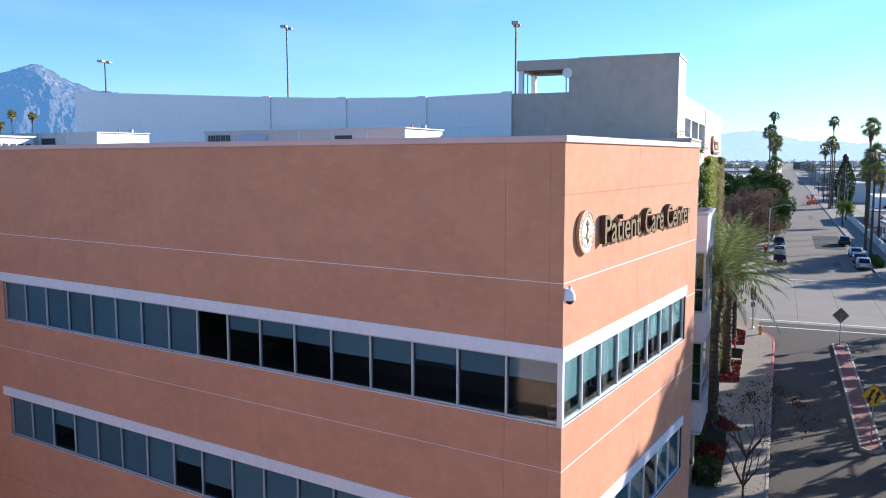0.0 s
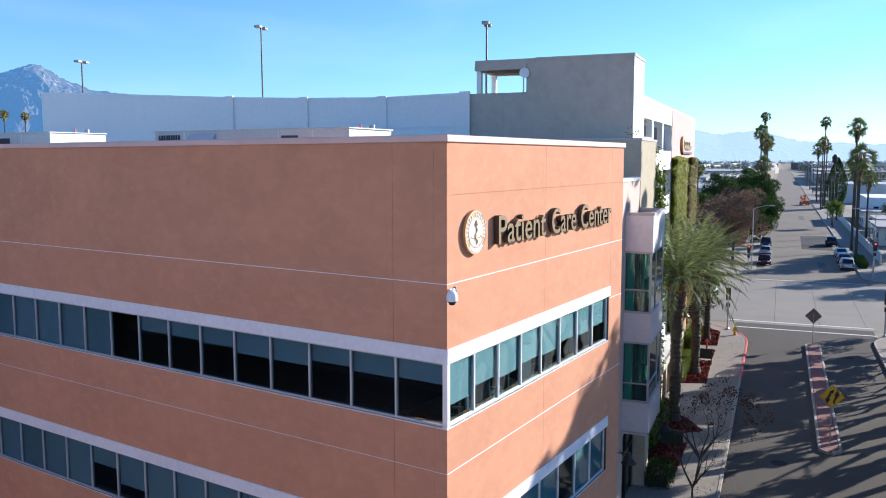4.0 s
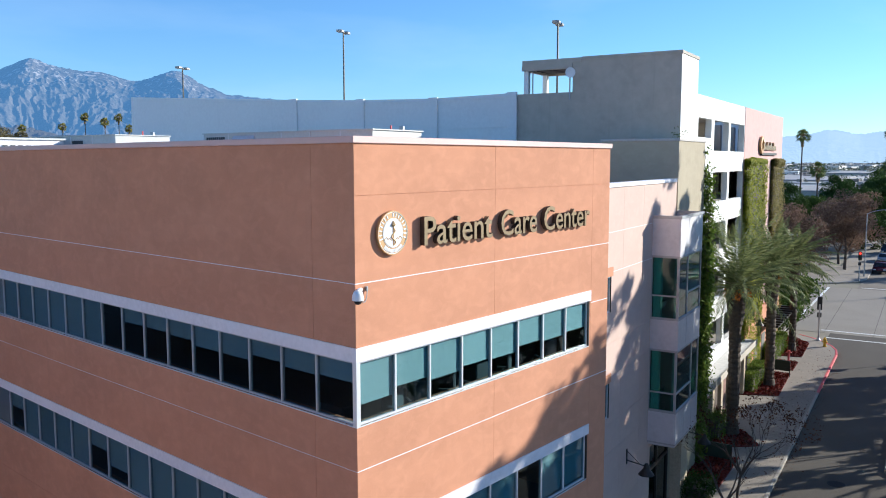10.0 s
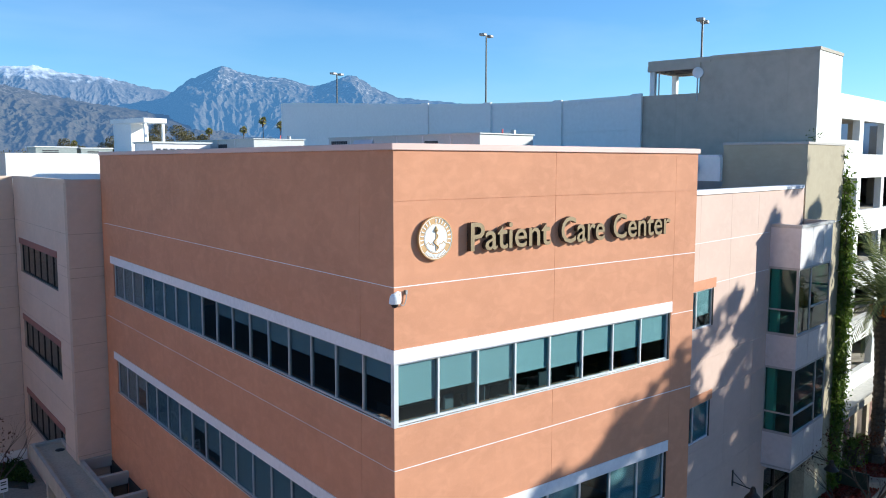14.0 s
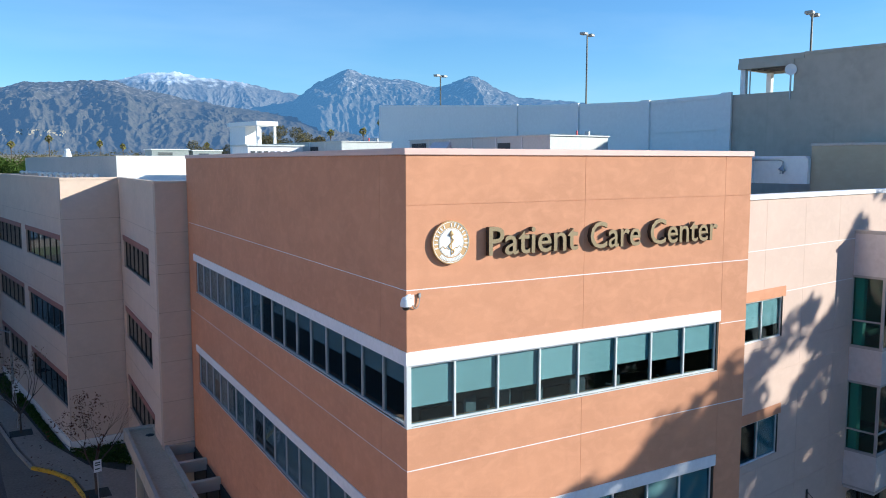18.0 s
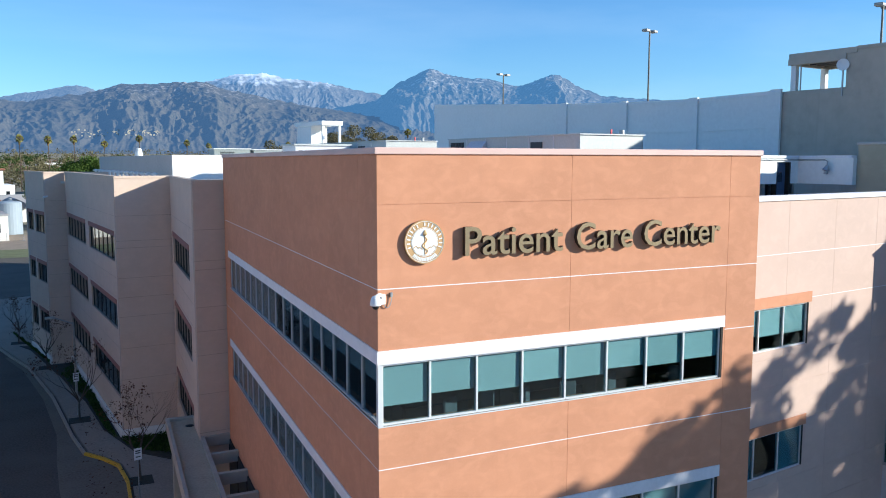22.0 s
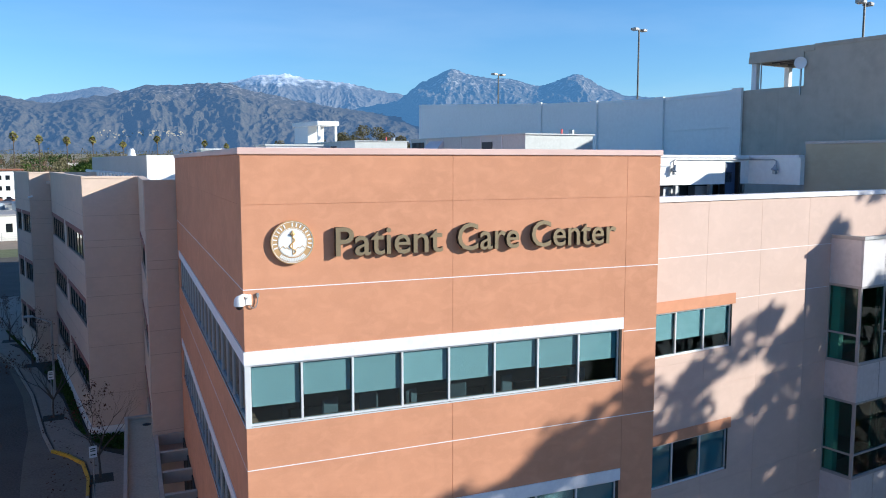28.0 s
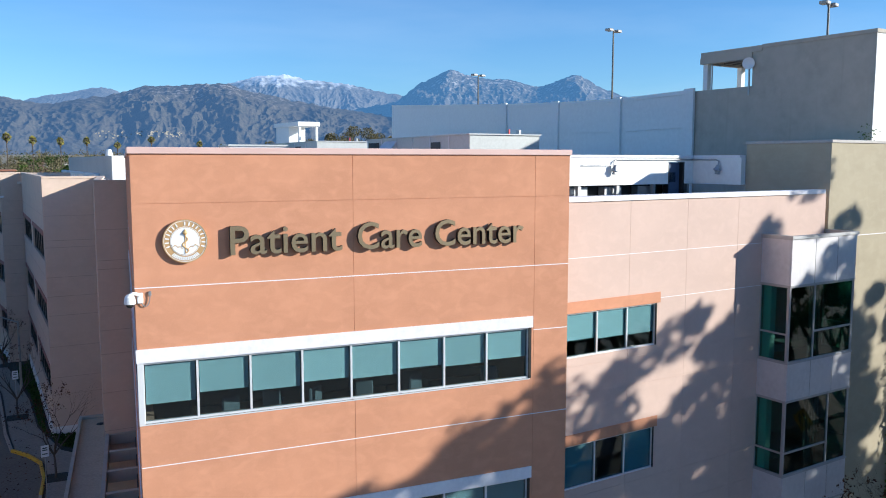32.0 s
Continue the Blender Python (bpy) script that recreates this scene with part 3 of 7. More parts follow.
def window_unit(parent, m, x0, x1, z0, z1, blind, glass_mat=GLASS, bar=0.045, trans=None, mat_bar=None, blind_mat=None, depth=0.07, setback=0.05):
    """Frame, pane and roller blind, outer face at y = setback."""
    mb = mat_bar or ALU
    s = setback
    bm = boxes((x0, x0 + bar / 2, s - 0.015, s + depth, z0, z1), (x1 - bar / 2, x1, s - 0.015, s + depth, z0, z1),
               (x0 + bar / 2, x1 - bar / 2, s - 0.02, s + depth, z0, z0 + bar), (x0 + bar / 2, x1 - bar / 2, s - 0.02, s + depth, z1 - bar, z1))
    if trans:
        for zt in trans:
            box(bm, x0 + bar / 2, x1 - bar / 2, s - 0.02, s + depth, zt - bar / 2, zt + bar / 2)
    w = part("window", bm, mb, parent, m=m)
    pane = part("pane", boxes((x0 + bar / 2, x1 - bar / 2, s + 0.02, s + 0.03, z0 + bar, z1 - bar)), glass_mat, w)
    pane.visible_shadow = False
    if blind > 0:
        zb = z1 - bar - (z1 - z0 - 2 * bar) * blind
        part("blind", boxes((x0 + bar, x1 - bar, s + 0.06, s + 0.065, zb, z1 - bar), (x0 + bar, x1 - bar, s + 0.055, s + 0.075, zb - 0.02, zb)), blind_mat or BLIND, w, "roller blind")
    return w


rb = random.Random(4)
F3 = [0.70, 0.58, 0.66, 0.60, 0.64, 0.55, 0.60, 0.56]
F2 = [0.9, 0.95, 0.0, 0.5, 0.95, 0.0, 0.95, 0.95]
for row, ((lo, hi, _), fr) in enumerate(zip(BANDS, (F3, F2))):
    for i, (a, b) in enumerate(zip(MX_F, MX_F[1:])):
        window_unit(clinic, M_FRONT, a, b, lo, hi, fr[i])
    for i, (a, b) in enumerate(zip(MX_L, MX_L[1:])):
        full = row == 0 and i >= 9
        fr_l = 0.98 if full or (row == 1 and rb.random() < 0.8) else rb.choice((0.30, 0.33, 0.36, 0.42) if row == 0 else (0.0, 0.4, 0.7))
        if row == 0 and i == 8:
            fr_l = 0.0
        window_unit(clinic, M_SIDE, SIDE_W - b, SIDE_W - a, lo, hi, fr_l, glass_mat=GLASS_SIDE, mat_bar=ALU_SHADE_AND_DULL)
    # a jamb between the last window and the stucco
    part("jamb", boxes((9.33, 9.40, 0.0, 0.25, lo, hi)), DARK_METAL, clinic, "dark window jamb")

def office_chair(m):
    t = thing("office_chair", m, "dark office chair behind the window", "chair", "office chairs")
    part("seat", boxes((-0.24, 0.24, -0.24, 0.24, 0.46, 0.54), bevel=0.03), CHAIR_CLOTH, t)
    part("backrest", boxes((-0.22, 0.22, 0.2, 0.27, 0.66, 1.22), bevel=0.03), CHAIR_CLOTH, t)
    part("stem", boxes((-0.03, 0.03, 0.24, 0.28, 0.5, 0.7), (-0.03, 0.03, -0.03, 0.03, 0.08, 0.46)), STEEL, t)
    for sx in (-1, 1):
        part("armrest", boxes((sx * 0.28 - 0.03, sx * 0.28 + 0.03, -0.15, 0.18, 0.68, 0.72), (sx * 0.28 - 0.02, sx * 0.28 + 0.02, 0.0, 0.04, 0.5, 0.68)), STEEL, t)
    for i in range(5):
        part("foot", boxes((0.02, 0.3, -0.025, 0.025, 0.05, 0.09)), STEEL, t, m=turn_z(0, 0, 0, 72 * i))
    return t


CHAIR_CLOTH = mat("grey_chair_cloth", (0.12, 0.12, 0.125), 0.9, var=0.1, fine=40)
# desk colour darkened to sit in the dimness of the rooms
DESK_TOP = mat("darkened_desk_laminate", (0.10, 0.09, 0.08), 0.5, var=0.05, scale=2.0, fine=12)
oc = office_chair(turn_z(1.85, 0.85, 9.45, 200))
for x, y, a in ((3.0, 0.95, 150), (3.75, 0.8, 215), (5.15, 0.9, 170), (6.4, 1.0, 205), (8.6, 0.95, 160)):
    copy_thing(oc, turn_z(x, y, 9.45, a))
for x in (1.2, 4.2, 7.2):
    dk = thing("office_desk", turn_z(x, 1.7, 9.45, 0), "darkened laminate office desk behind the window", "desk", "office desks")
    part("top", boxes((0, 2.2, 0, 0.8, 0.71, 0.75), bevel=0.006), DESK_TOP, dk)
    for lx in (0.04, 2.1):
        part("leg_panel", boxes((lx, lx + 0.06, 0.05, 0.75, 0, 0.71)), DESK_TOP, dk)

# lettering
def text_mesh(s, offset=0.0, depth=0.05):
    cu = bpy.data.curves.new("t", "FONT")
    cu.body, cu.size, cu.offset, cu.extrude, cu.resolution_u = s, 1.0, offset, depth, 3
    ob = bpy.data.objects.new("t", cu)
    me = bpy.data.meshes.new_from_object(ob)
    bpy.data.objects.remove(ob)
    bpy.data.curves.remove(cu)
    return me


def span(me):
    xs = [v.co.x for v in me.vertices]
    return min(xs), max(xs)


def lettering(parent, s, x0, x1, z, cap_h, depth, y, material, offset=0.012, m=None):
    """Each letter a mesh of its own, the word stretched from x0 to x1 on the base line z."""
    full = text_mesh(s, offset, 0.01)
    lo, hi = span(full)
    sx = (x1 - x0) / (hi - lo)
    sz = cap_h / 0.70
    bar_r = span(text_mesh("I", offset, 0.01))[1]
    for i, ch in enumerate(s):
        if ch == " ":
            continue
        adv = span(text_mesh(s[:i] + "I", offset, 0.01))[1] - bar_r
        me = text_mesh(ch, offset, depth / 2)
        me.transform(Matrix(((sx, 0, 0, x0 + (adv - lo) * sx), (0, 0, -1, y), (0, sz, 0, z), (0, 0, 0, 1))))
        me.name = "letter"
        me.materials.append(material)
        me.materials.append(BRONZE_SHADE)
        # side faces take the darker bronze: their shade is put into colour
        for f in me.polygons:
            f.material_index = 0 if f.normal.y < -0.7 else 1
        ob = part("letter", me, None, parent)
        if m is not None:
            ob.matrix_basis = m


sign = thing("building_sign", CLINIC_AT, "bronze raised letters on terracotta wall reading Patient Care Center", "sign")
for wd, a, b in (("Patient", 1.905, 4.378), ("Care", 4.742, 6.319), ("Center", 6.65, 9.03)):
    lettering(sign, wd, a + 0.03, b + 0.03, 13.965, 0.615, 0.12, -0.085, BRONZE, 0.008)

# ---------------------------------------------------------------- pink wing, bay, olive block (street grid)
wing = thing("pink_wing", GRID, "pale pink stucco wing with white coping beside the terracotta block", "building")
faced_wall(wing, 13.2, [(0.6, 4.74, 10.30, 11.62), (0.6, 4.74, 6.37, 7.70), (9.95, 13.2, 4.0, 13.2), (10.1, 13.2, 0, 3.6)], [3.52, 6.0, 8.43], [2.6, 5.0, 6.1, 7.9, 9.17, 10.05, 11.76, 13.2], 14.80,
           Matrix.Translation((0, 0, 0)), STUCCO_PINK)
part("coping", boxes((0, 13.10, -0.05, 0.4, 14.80, 14.95), bevel=0.01), TRIM_WHITE, wing, "white metal coping")
part("roof", boxes((0.4, 13.2, 0.3, 7, 14.0, 14.2), (0.4, 17.6, 7, 22, 14.0, 14.2)), ROOF, wing)
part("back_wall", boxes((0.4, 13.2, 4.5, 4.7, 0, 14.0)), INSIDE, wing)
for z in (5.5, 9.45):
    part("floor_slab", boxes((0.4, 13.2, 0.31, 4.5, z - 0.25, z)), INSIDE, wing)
for (z0, z1, bl) in ((10.30, 11.62, (0.62, 0.66, 0.68)), (6.37, 7.70, (1.0, 0.0, 1.0))):
    part("window_trim", boxes((0.6, 4.85, -0.03, 0.02, z1, z1 + 0.33)), STUCCO_ORANGE, wing, "terracotta band over window")
    part("jamb", boxes((4.70, 4.74, 0.0, 0.25, z0, z1)), DARK_METAL, wing)
    for (a, b), f in zip(((0.6, 2.3), (2.3, 3.51), (3.51, 4.70)), bl):
        window_unit(wing, None, a, b, z0, z1, f)
part("reveal_strip", boxes((0, 9.7, -0.008, 0.02, 13.198, 13.214)), TRIM_WHITE, wing, "pale metal reveal")
part("reveal_strip", boxes((4.9, 9.7, -0.008, 0.02, 11.752, 11.768)), TRIM_WHITE, wing, "pale metal reveal")

bay = thing("glazed_bay", GRID, "projecting glazed bay with silver panels and green glass", "bay window")
BU0, BU1, BV = 9.70, 13.36, -1.15
ALU_SHADE_AND_DULL = mat("dull_silver_frame", (0.42, 0.42, 0.43), 0.45, 0.5, var=0.06, scale=2, fine=8)
for z0, z1 in ((11.85, 13.42), (7.95, 9.25), (4.0, 5.35)):
    part("side_panel", boxes((BU0, BU0 + 0.06, BV + 0.06, 0.0, z0, z1)), ALU_PANEL, bay)
    part("side_panel", boxes((BU1 - 0.06, BU1, BV + 0.06, 0.0, z0, z1)), ALU_PANEL, bay)
    for a, b in zip((BU0, 11.0, 12.25), (11.0, 12.25, BU1)):
        part("front_panel", boxes((a + 0.012, b - 0.012, BV, BV + 0.06, z0, z1)), ALU_PANEL, bay)
    part("floor", boxes((BU0 + 0.06, BU1 - 0.06, BV + 0.06, 0.3, z0 + 0.05, z0 + 0.3)), INSIDE, bay)
    for z in (z0, z1):
        part("edge_trim", boxes((BU0 - 0.015, BU1 + 0.015, BV - 0.015, BV + 0.02, z - 0.03, z + 0.03), (BU0 - 0.015, BU0 + 0.02, BV + 0.02, 0.0, z - 0.03, z + 0.03)), ALU_SHADE_AND_DULL, bay, "dull silver edge strip")
    # dark strips take the place of shade inside the open joints
    part("wall_joint", boxes((BU0 + 0.005, BU0 + 0.055, -0.05, -0.005, z0, z1)), DARK_METAL, bay, "dark strip for the shadow gap at the wall")
    for a in (11.0, 12.25):
        part("panel_joint", boxes((a - 0.012, a + 0.012, BV + 0.01, BV + 0.05, z0, z1)), DARK_METAL, bay, "dark strip standing for the open joint")
part("coping", boxes((BU0 - 0.05, BU1 + 0.05, BV - 0.05, BV + 0.12, 13.42, 13.52), (BU0 - 0.05, BU0 + 0.12, BV + 0.12, 0, 13.42, 13.52), (BU1 - 0.12, BU1 + 0.05, BV + 0.12, 0, 13.42, 13.52)), ALU_SHADE_AND_DULL, bay)
part("roof", boxes((BU0 + 0.06, BU1 - 0.06, BV + 0.06, 0, 13.2, 13.3)), DARK_METAL, bay)
for z0, z1, zt, um, cut in ((9.25, 11.85, 10.22, 11.1, (False, True)), (5.35, 7.95, 6.15, 12.15, (True, False))):
    for (a, b), c in zip(((BU0, um), (um, BU1)), cut):
        window_unit(bay, Matrix.Translation((0, BV, 0)), a, b, z0, z1, 0, GLASS_BAY, bar=0.06, trans=(zt,) if c else None, setback=0.03, depth=0.08, mat_bar=ALU_SHADE_AND_DULL)
    part("inner_column", boxes((BU0 + 0.12, BU0 + 0.4, -0.36, -0.06, z0 - 1.0, z1), bevel=0.01), BLIND, bay, "pale column inside the glass")
    part("inner_curtain", boxes(*[(BU0 + 2.2 + i * 0.09, BU0 + 2.29 + i * 0.09, -0.42 + 0.05 * (i % 2), -0.38 + 0.05 * (i % 2), z0 - 0.9, z1 - 0.05) for i in range(8)]), BLIND, bay, "pale gathered curtain inside")
    window_unit(bay, pose(BU0, 0, 0, 0, 0, -90), 0.0, -BV - 0.02, z0, z1, 0, GLASS_GREEN, bar=0.06, trans=(zt,), setback=0.03, depth=0.06, mat_bar=ALU_SHADE_AND_DULL)
    window_unit(bay, pose(BU1, BV + 0.02, 0, 0, 0, 90), 0.0, -BV - 0.02, z0, z1, 0, GLASS_GREEN, bar=0.06, trans=(zt,), setback=0.03, depth=0.06, mat_bar=ALU_SHADE_AND_DULL)

olive = thing("olive_block", GRID, "olive stucco stair block with pale coping", "building")
OU0, OU1 = 13.40, 18.3
for b in ((OU0, OU1, 0.0, 0.3, 0, 16.62), (OU0, OU0 + 0.3, 0.3, 3.3, 0, 16.62), (OU1 - 0.3, OU1, 0.3, 3.3, 0, 16.62), (OU0, OU1, 3.3, 3.6, 0, 16.62)):
    part("wall", boxes(b), STUCCO_OLIVE, olive)
part("coping", boxes((OU0 - 0.04, OU1 + 0.04, -0.04, 3.64, 16.62, 16.73), bevel=0.01), COPING_SCREEN_SHADE, olive, "pale metal coping")
part("reveal_strip", boxes((OU0, OU1, -0.01, 0.0, 13.19, 13.22)), TRIM_WHITE, olive)

screen = thing("roof_screen_wall", GRID, "white painted screen wall on the wing roof", "wall")
part("wall", boxes((-3.5, 11.62, 6.0, 6.25, 15.03, 16.1)), PAINT_WHITE, screen)
part("wall", boxes((12.55, 13.1, 6.0, 6.25, 15.03, 16.1)), PAINT_WHITE, screen)
part("lintel", boxes((11.62, 12.55, 6.0, 6.25, 15.93, 16.1)), PAINT_WHITE, screen)
# dark sheet added so the slot under the screen looks deep in shade
part("backing", boxes((-3.5, 13.1, 6.7, 6.8, 14.2, 15.9)), DARK_METAL, screen, "dark sheet standing for the shaded gap under the screen")
for i in range(9):
    part("post", boxes((-3.2 + i * 2.0, -3.05 + i * 2.0, 6.05, 6.2, 14.2, 15.1)), STEEL, screen)
    part("duct", boxes((-2.4 + i * 1.8, -1.5 + i * 1.8, 6.3, 6.65, 14.2, 14.95)), STEEL, screen)
part("wall", boxes((13.1, 13.35, 3.6, 6.25, 15.03, 16.1)), PAINT_WHITE, screen)
part("coping", boxes((0.6, 13.4, 5.95, 6.3, 16.1, 16.2), (13.05, 13.4, 3.65, 5.95, 16.1, 16.2)), TRIM_WHITE, screen)

# ---------------------------------------------------------------- parking garage
garage = thing("parking_garage", GRID, "white concrete parking garage with open decks and a tower", "building")
TU, GV = 17.8, 1.15
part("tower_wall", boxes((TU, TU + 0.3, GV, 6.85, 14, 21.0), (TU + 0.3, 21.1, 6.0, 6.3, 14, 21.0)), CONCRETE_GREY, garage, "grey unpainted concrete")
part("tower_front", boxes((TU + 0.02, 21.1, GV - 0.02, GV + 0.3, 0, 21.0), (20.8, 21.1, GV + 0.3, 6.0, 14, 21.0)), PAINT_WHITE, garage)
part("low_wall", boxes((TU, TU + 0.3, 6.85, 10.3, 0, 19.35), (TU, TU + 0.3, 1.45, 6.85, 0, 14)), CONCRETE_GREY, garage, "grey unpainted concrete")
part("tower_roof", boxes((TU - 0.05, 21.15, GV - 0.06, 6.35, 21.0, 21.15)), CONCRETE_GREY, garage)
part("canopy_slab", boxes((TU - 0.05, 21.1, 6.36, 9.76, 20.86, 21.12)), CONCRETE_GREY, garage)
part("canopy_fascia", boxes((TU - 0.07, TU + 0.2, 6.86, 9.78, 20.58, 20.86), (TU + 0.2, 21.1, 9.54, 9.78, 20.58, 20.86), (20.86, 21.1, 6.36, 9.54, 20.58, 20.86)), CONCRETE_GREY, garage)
for i in range(4):
    part("canopy_joist", boxes((TU + 0.75 + i * 0.62, TU + 0.87 + i * 0.62, 6.36, 9.54, 20.66, 20.86)), POLE_GREY, garage)
part("downpipe", tube(bmesh.new(), (TU + 0.12, 9.2, 19.35), (TU + 0.12, 9.2, 20.58), 0.035, n=6), STEEL, garage)
for v in (9.46, ):
    for u in (TU + 0.1, TU + 2.6):
        part("canopy_post", boxes((u, u + 0.26, v, v + 0.26, 19.3, 20.58)), PAINT_WHITE, garage)
OPEN = [(25.3, 29.2), (29.75, 34.0)]
holes = []
for z in (18.05, 15.05, 12.05, 9.05, 6.05):
    holes += [(a, b, z - 1.75, z) for a, b in OPEN] + [(21.5, 24.6, z - (1.05 if z > 18 else 1.75), z)]
part("front_wall", wall_cells(bmesh.new(), 21.1, 34.1, 0, 19.25, GV, GV + 0.35, holes), PAINT_WHITE, garage)
part("pink_front", boxes((34.1, 50.0, GV - 0.03, GV + 0.3, 0, 19.25)), GARAGE_PINK, garage, "pink stucco end bay")
part("side_wall", boxes((49.7, 50.0, GV + 0.3, 40, 0, 19.25)), PAINT_WHITE, garage)
for z in (4.2, 7.2, 10.2, 13.2, 16.2):
    part("deck", boxes((18.4, 49.6, GV + 0.35, 38, z - 0.5, z)), CONCRETE_GREY, garage)
part("deck", boxes((24, 49.6, 38, 75, 15.7, 16.2)), CONCRETE_GREY, garage)
part("inner_wall", boxes((18.4, 49.6, 18, 18.2, 0, 15.6)), CONCRETE_GREY, garage)
part("deck_wall", boxes((21.4, 49.6, 8.0, 8.2, 16.2, 17.2)), CONCRETE_GREY, garage)
for i in range(6):
    part("deck_column", boxes((22.5 + i * 4.6, 23.1 + i * 4.6, 3.2, 3.8, 4.2, 18.2)), CONCRETE_GREY, garage)
part("deck_roof", boxes((21.2, 34.0, 1.6, 8.2, 18.3, 18.6)), CONCRETE_GREY, garage)
W_PTS = [(26.5, 14.45, 19.44), (26.0, 19.68, 19.36), (25.4, 25.06, 19.49), (24.95, 30.8, 19.74), (23.35, 48.1, 20.68)]
ramp = thing("garage_rear_wall", None, "long white painted garage wall with pilasters", "wall")
for (x0, y0, z0), (x1, y1, z1) in zip(W_PTS, W_PTS[1:]):
    d = Vector((x1 - x0, y1 - y0, 0))
    L = d.length
    m = pose(x0, y0, 0, 0, 0, math.degrees(math.atan2(d.y, d.x)))
    bm = bmesh.new()
    box(bm, 0, L, -0.3, 0, 0, 1)
    for v in bm.verts:
        if v.co.z > 0.5:
            v.co.z = z0 + (z1 - z0) * v.co.x / L
    part("wall", bm, PAINT_WHITE, ramp, m=m)
    for dz in (0.12, 1.75):
        bm = bmesh.new()
        box(bm, 0.32, L - 0.32, 0.0, 0.05, 0, 1)
        for v in bm.verts:
            v.co.z = z0 + (z1 - z0) * v.co.x / L - dz - (0.0 if v.co.z > 0.5 else 0.07)
        part("ledge", bm, PAINT_WHITE, ramp, m=m)
for x, y, z in W_PTS[:4]:
    m = pose(x, y, 0, 0, 0, 97)
    part("pilaster", boxes((-0.3, 0.3, 0.0, 0.14, 0, z + 0.05)), PAINT_WHITE, ramp, m=m)

# ---------------------------------------------------------------- tan building down the side drive
TAN_BLOCKS = [
    ((0.94, 22.0), (-0.47, 21.85), (-0.03, 33.3)),
    ((-0.02, 33.4), (-3.0, 33.1), (-5.24, 54.0)),
    ((-5.2, 54.2), (-6.7, 54.0), (-8.21, 61.3)),
]
tan = thing("tan_building", None, "tan stucco building with stepped faces and ribbon windows", "building")
TAN_WIN = [[(2.2, 10.4)], [(0.6, 9.9), (11.4, 20.6)], [(0.5, 3.9), (4.6, 6.9)]]
for (fr, co, bk), wins in zip(TAN_BLOCKS, TAN_WIN):
    fr, co, bk = Vector(fr), Vector(co), Vector(bk)
    df, ds = co - fr, bk - co
    mf = pose(co.x, co.y, 0, 0, 0, math.degrees(math.atan2(-df.y, -df.x)))
    ms = pose(bk.x, bk.y, 0, 0, 0, math.degrees(math.atan2(-ds.y, -ds.x)))
    Lf, Ls = df.length, ds.length
    zc = [2.6, 3.6, 5.4, 7.2, 8.3, 9.4, 11.1, 11.5, 12.9]
    faced_wall(tan, Lf, [], [], zc, 15.0, mf, STUCCO_TAN, thick=0.25, gap=0.03, joint=JOINT_TAN)
    hs = [(Ls - b, Ls - a, z0, z1) for a, b in wins for z0, z1 in ((10.3, 11.75), (6.4, 7.85), (2.4, 4.0))]
    faced_wall(tan, Ls - 0.26, hs, [], zc, 15.0, ms, STUCCO_TAN, thick=0.25, gap=0.03, joint=JOINT_TAN)
    part("coping", boxes((0, Lf, -0.04, 0.3, 15.0, 15.12)), STUCCO_TAN, tan, m=mf)
    part("coping", boxes((0, Ls, -0.04, 0.3, 15.0, 15.12)), STUCCO_TAN, tan, m=ms)
    for a, b, z0, z1 in hs:
        part("window_band", boxes((a - 0.05, b + 0.05, -0.03, 0.02, z1, z1 + 0.28)), BAND_BROWN, tan, "brown-red band", ms)
        nw = max(3, round((b - a) / 1.45))
        for i in range(nw):
            window_unit(tan, ms, a + (b - a) * i / nw, a + (b - a) * (i + 1) / nw, z0, z1, 0.0, GLASS_DARK, setback=0.12, mat_bar=DARK_METAL)
part("roof", (lambda bm: prism(bm, [(-0.3, 22.2), (22, 24), (22, 63), (-7.9, 61.2), (-6.4, 54.4), (-5.0, 54), (-2.8, 33.4), (0.1, 33.4)], 14.2, 14.4))(bmesh.new()), ROOF, tan)
# one screen in two colours: white where sunlit, grey where shaded
part("roof_screen", boxes((0.0, 6.6, 0.0, 0.2, 14.75, 16.33)), PAINT_WHITE, tan, "pale roof screen, sunlit face white and shaded face grey", turn_z(0.9, 39.3, 0, 5))
part("roof_screen", boxes((0.0, 30.4, 0.0, 0.2, 14.75, 16.33)), COPING_SCREEN_SHADE, tan, "pale roof screen, sunlit face white and shaded face grey", turn_z(-2.0, 69.6, 0, -84.55))
part("rear_roof", boxes((-4.0, 22, 61.4, 74, 13.9, 14.4)), ROOF, tan)
part("rear_end_wall", boxes((-4.0, 22, 74, 74.3, 0, 14.6), (-4.2, -4.0, 61.4, 74.3, 0, 14.6)), STUCCO_TAN, tan)
for i in range(10):
    part("screen_post", boxes((-0.06, 0.06, -0.06, 0.06, 14.4, 14.75)), STEEL, tan, m=turn_z(0.92 - 0.288 * i, 39.6 + 3.0 * i, 0, 0))
part("rear_wall", boxes((-8.0, 22, 61.1, 61.4, 0, 15.0)), STUCCO_TAN, tan)
part("inner_core", prism(bmesh.new(), [(0.4, 23), (3, 22.5), (3, 60.5), (-7.2, 60.5), (-5.6, 55.5), (-3.8, 55), (-1.7, 34.5), (0.4, 34.5)], 0, 14.1), INSIDE, tan)

# ---------------------------------------------------------------- rooftop units
LOUVRE = mat("louvre_shadow", (0.06, 0.065, 0.07), 0.6, 0.4, var=0.1, fine=0)
UNIT = mat("unit_casing_paint", (0.47, 0.48, 0.465), 0.55, 0.1, var=0.05, scale=0.7, fine=9, streak=0.16)


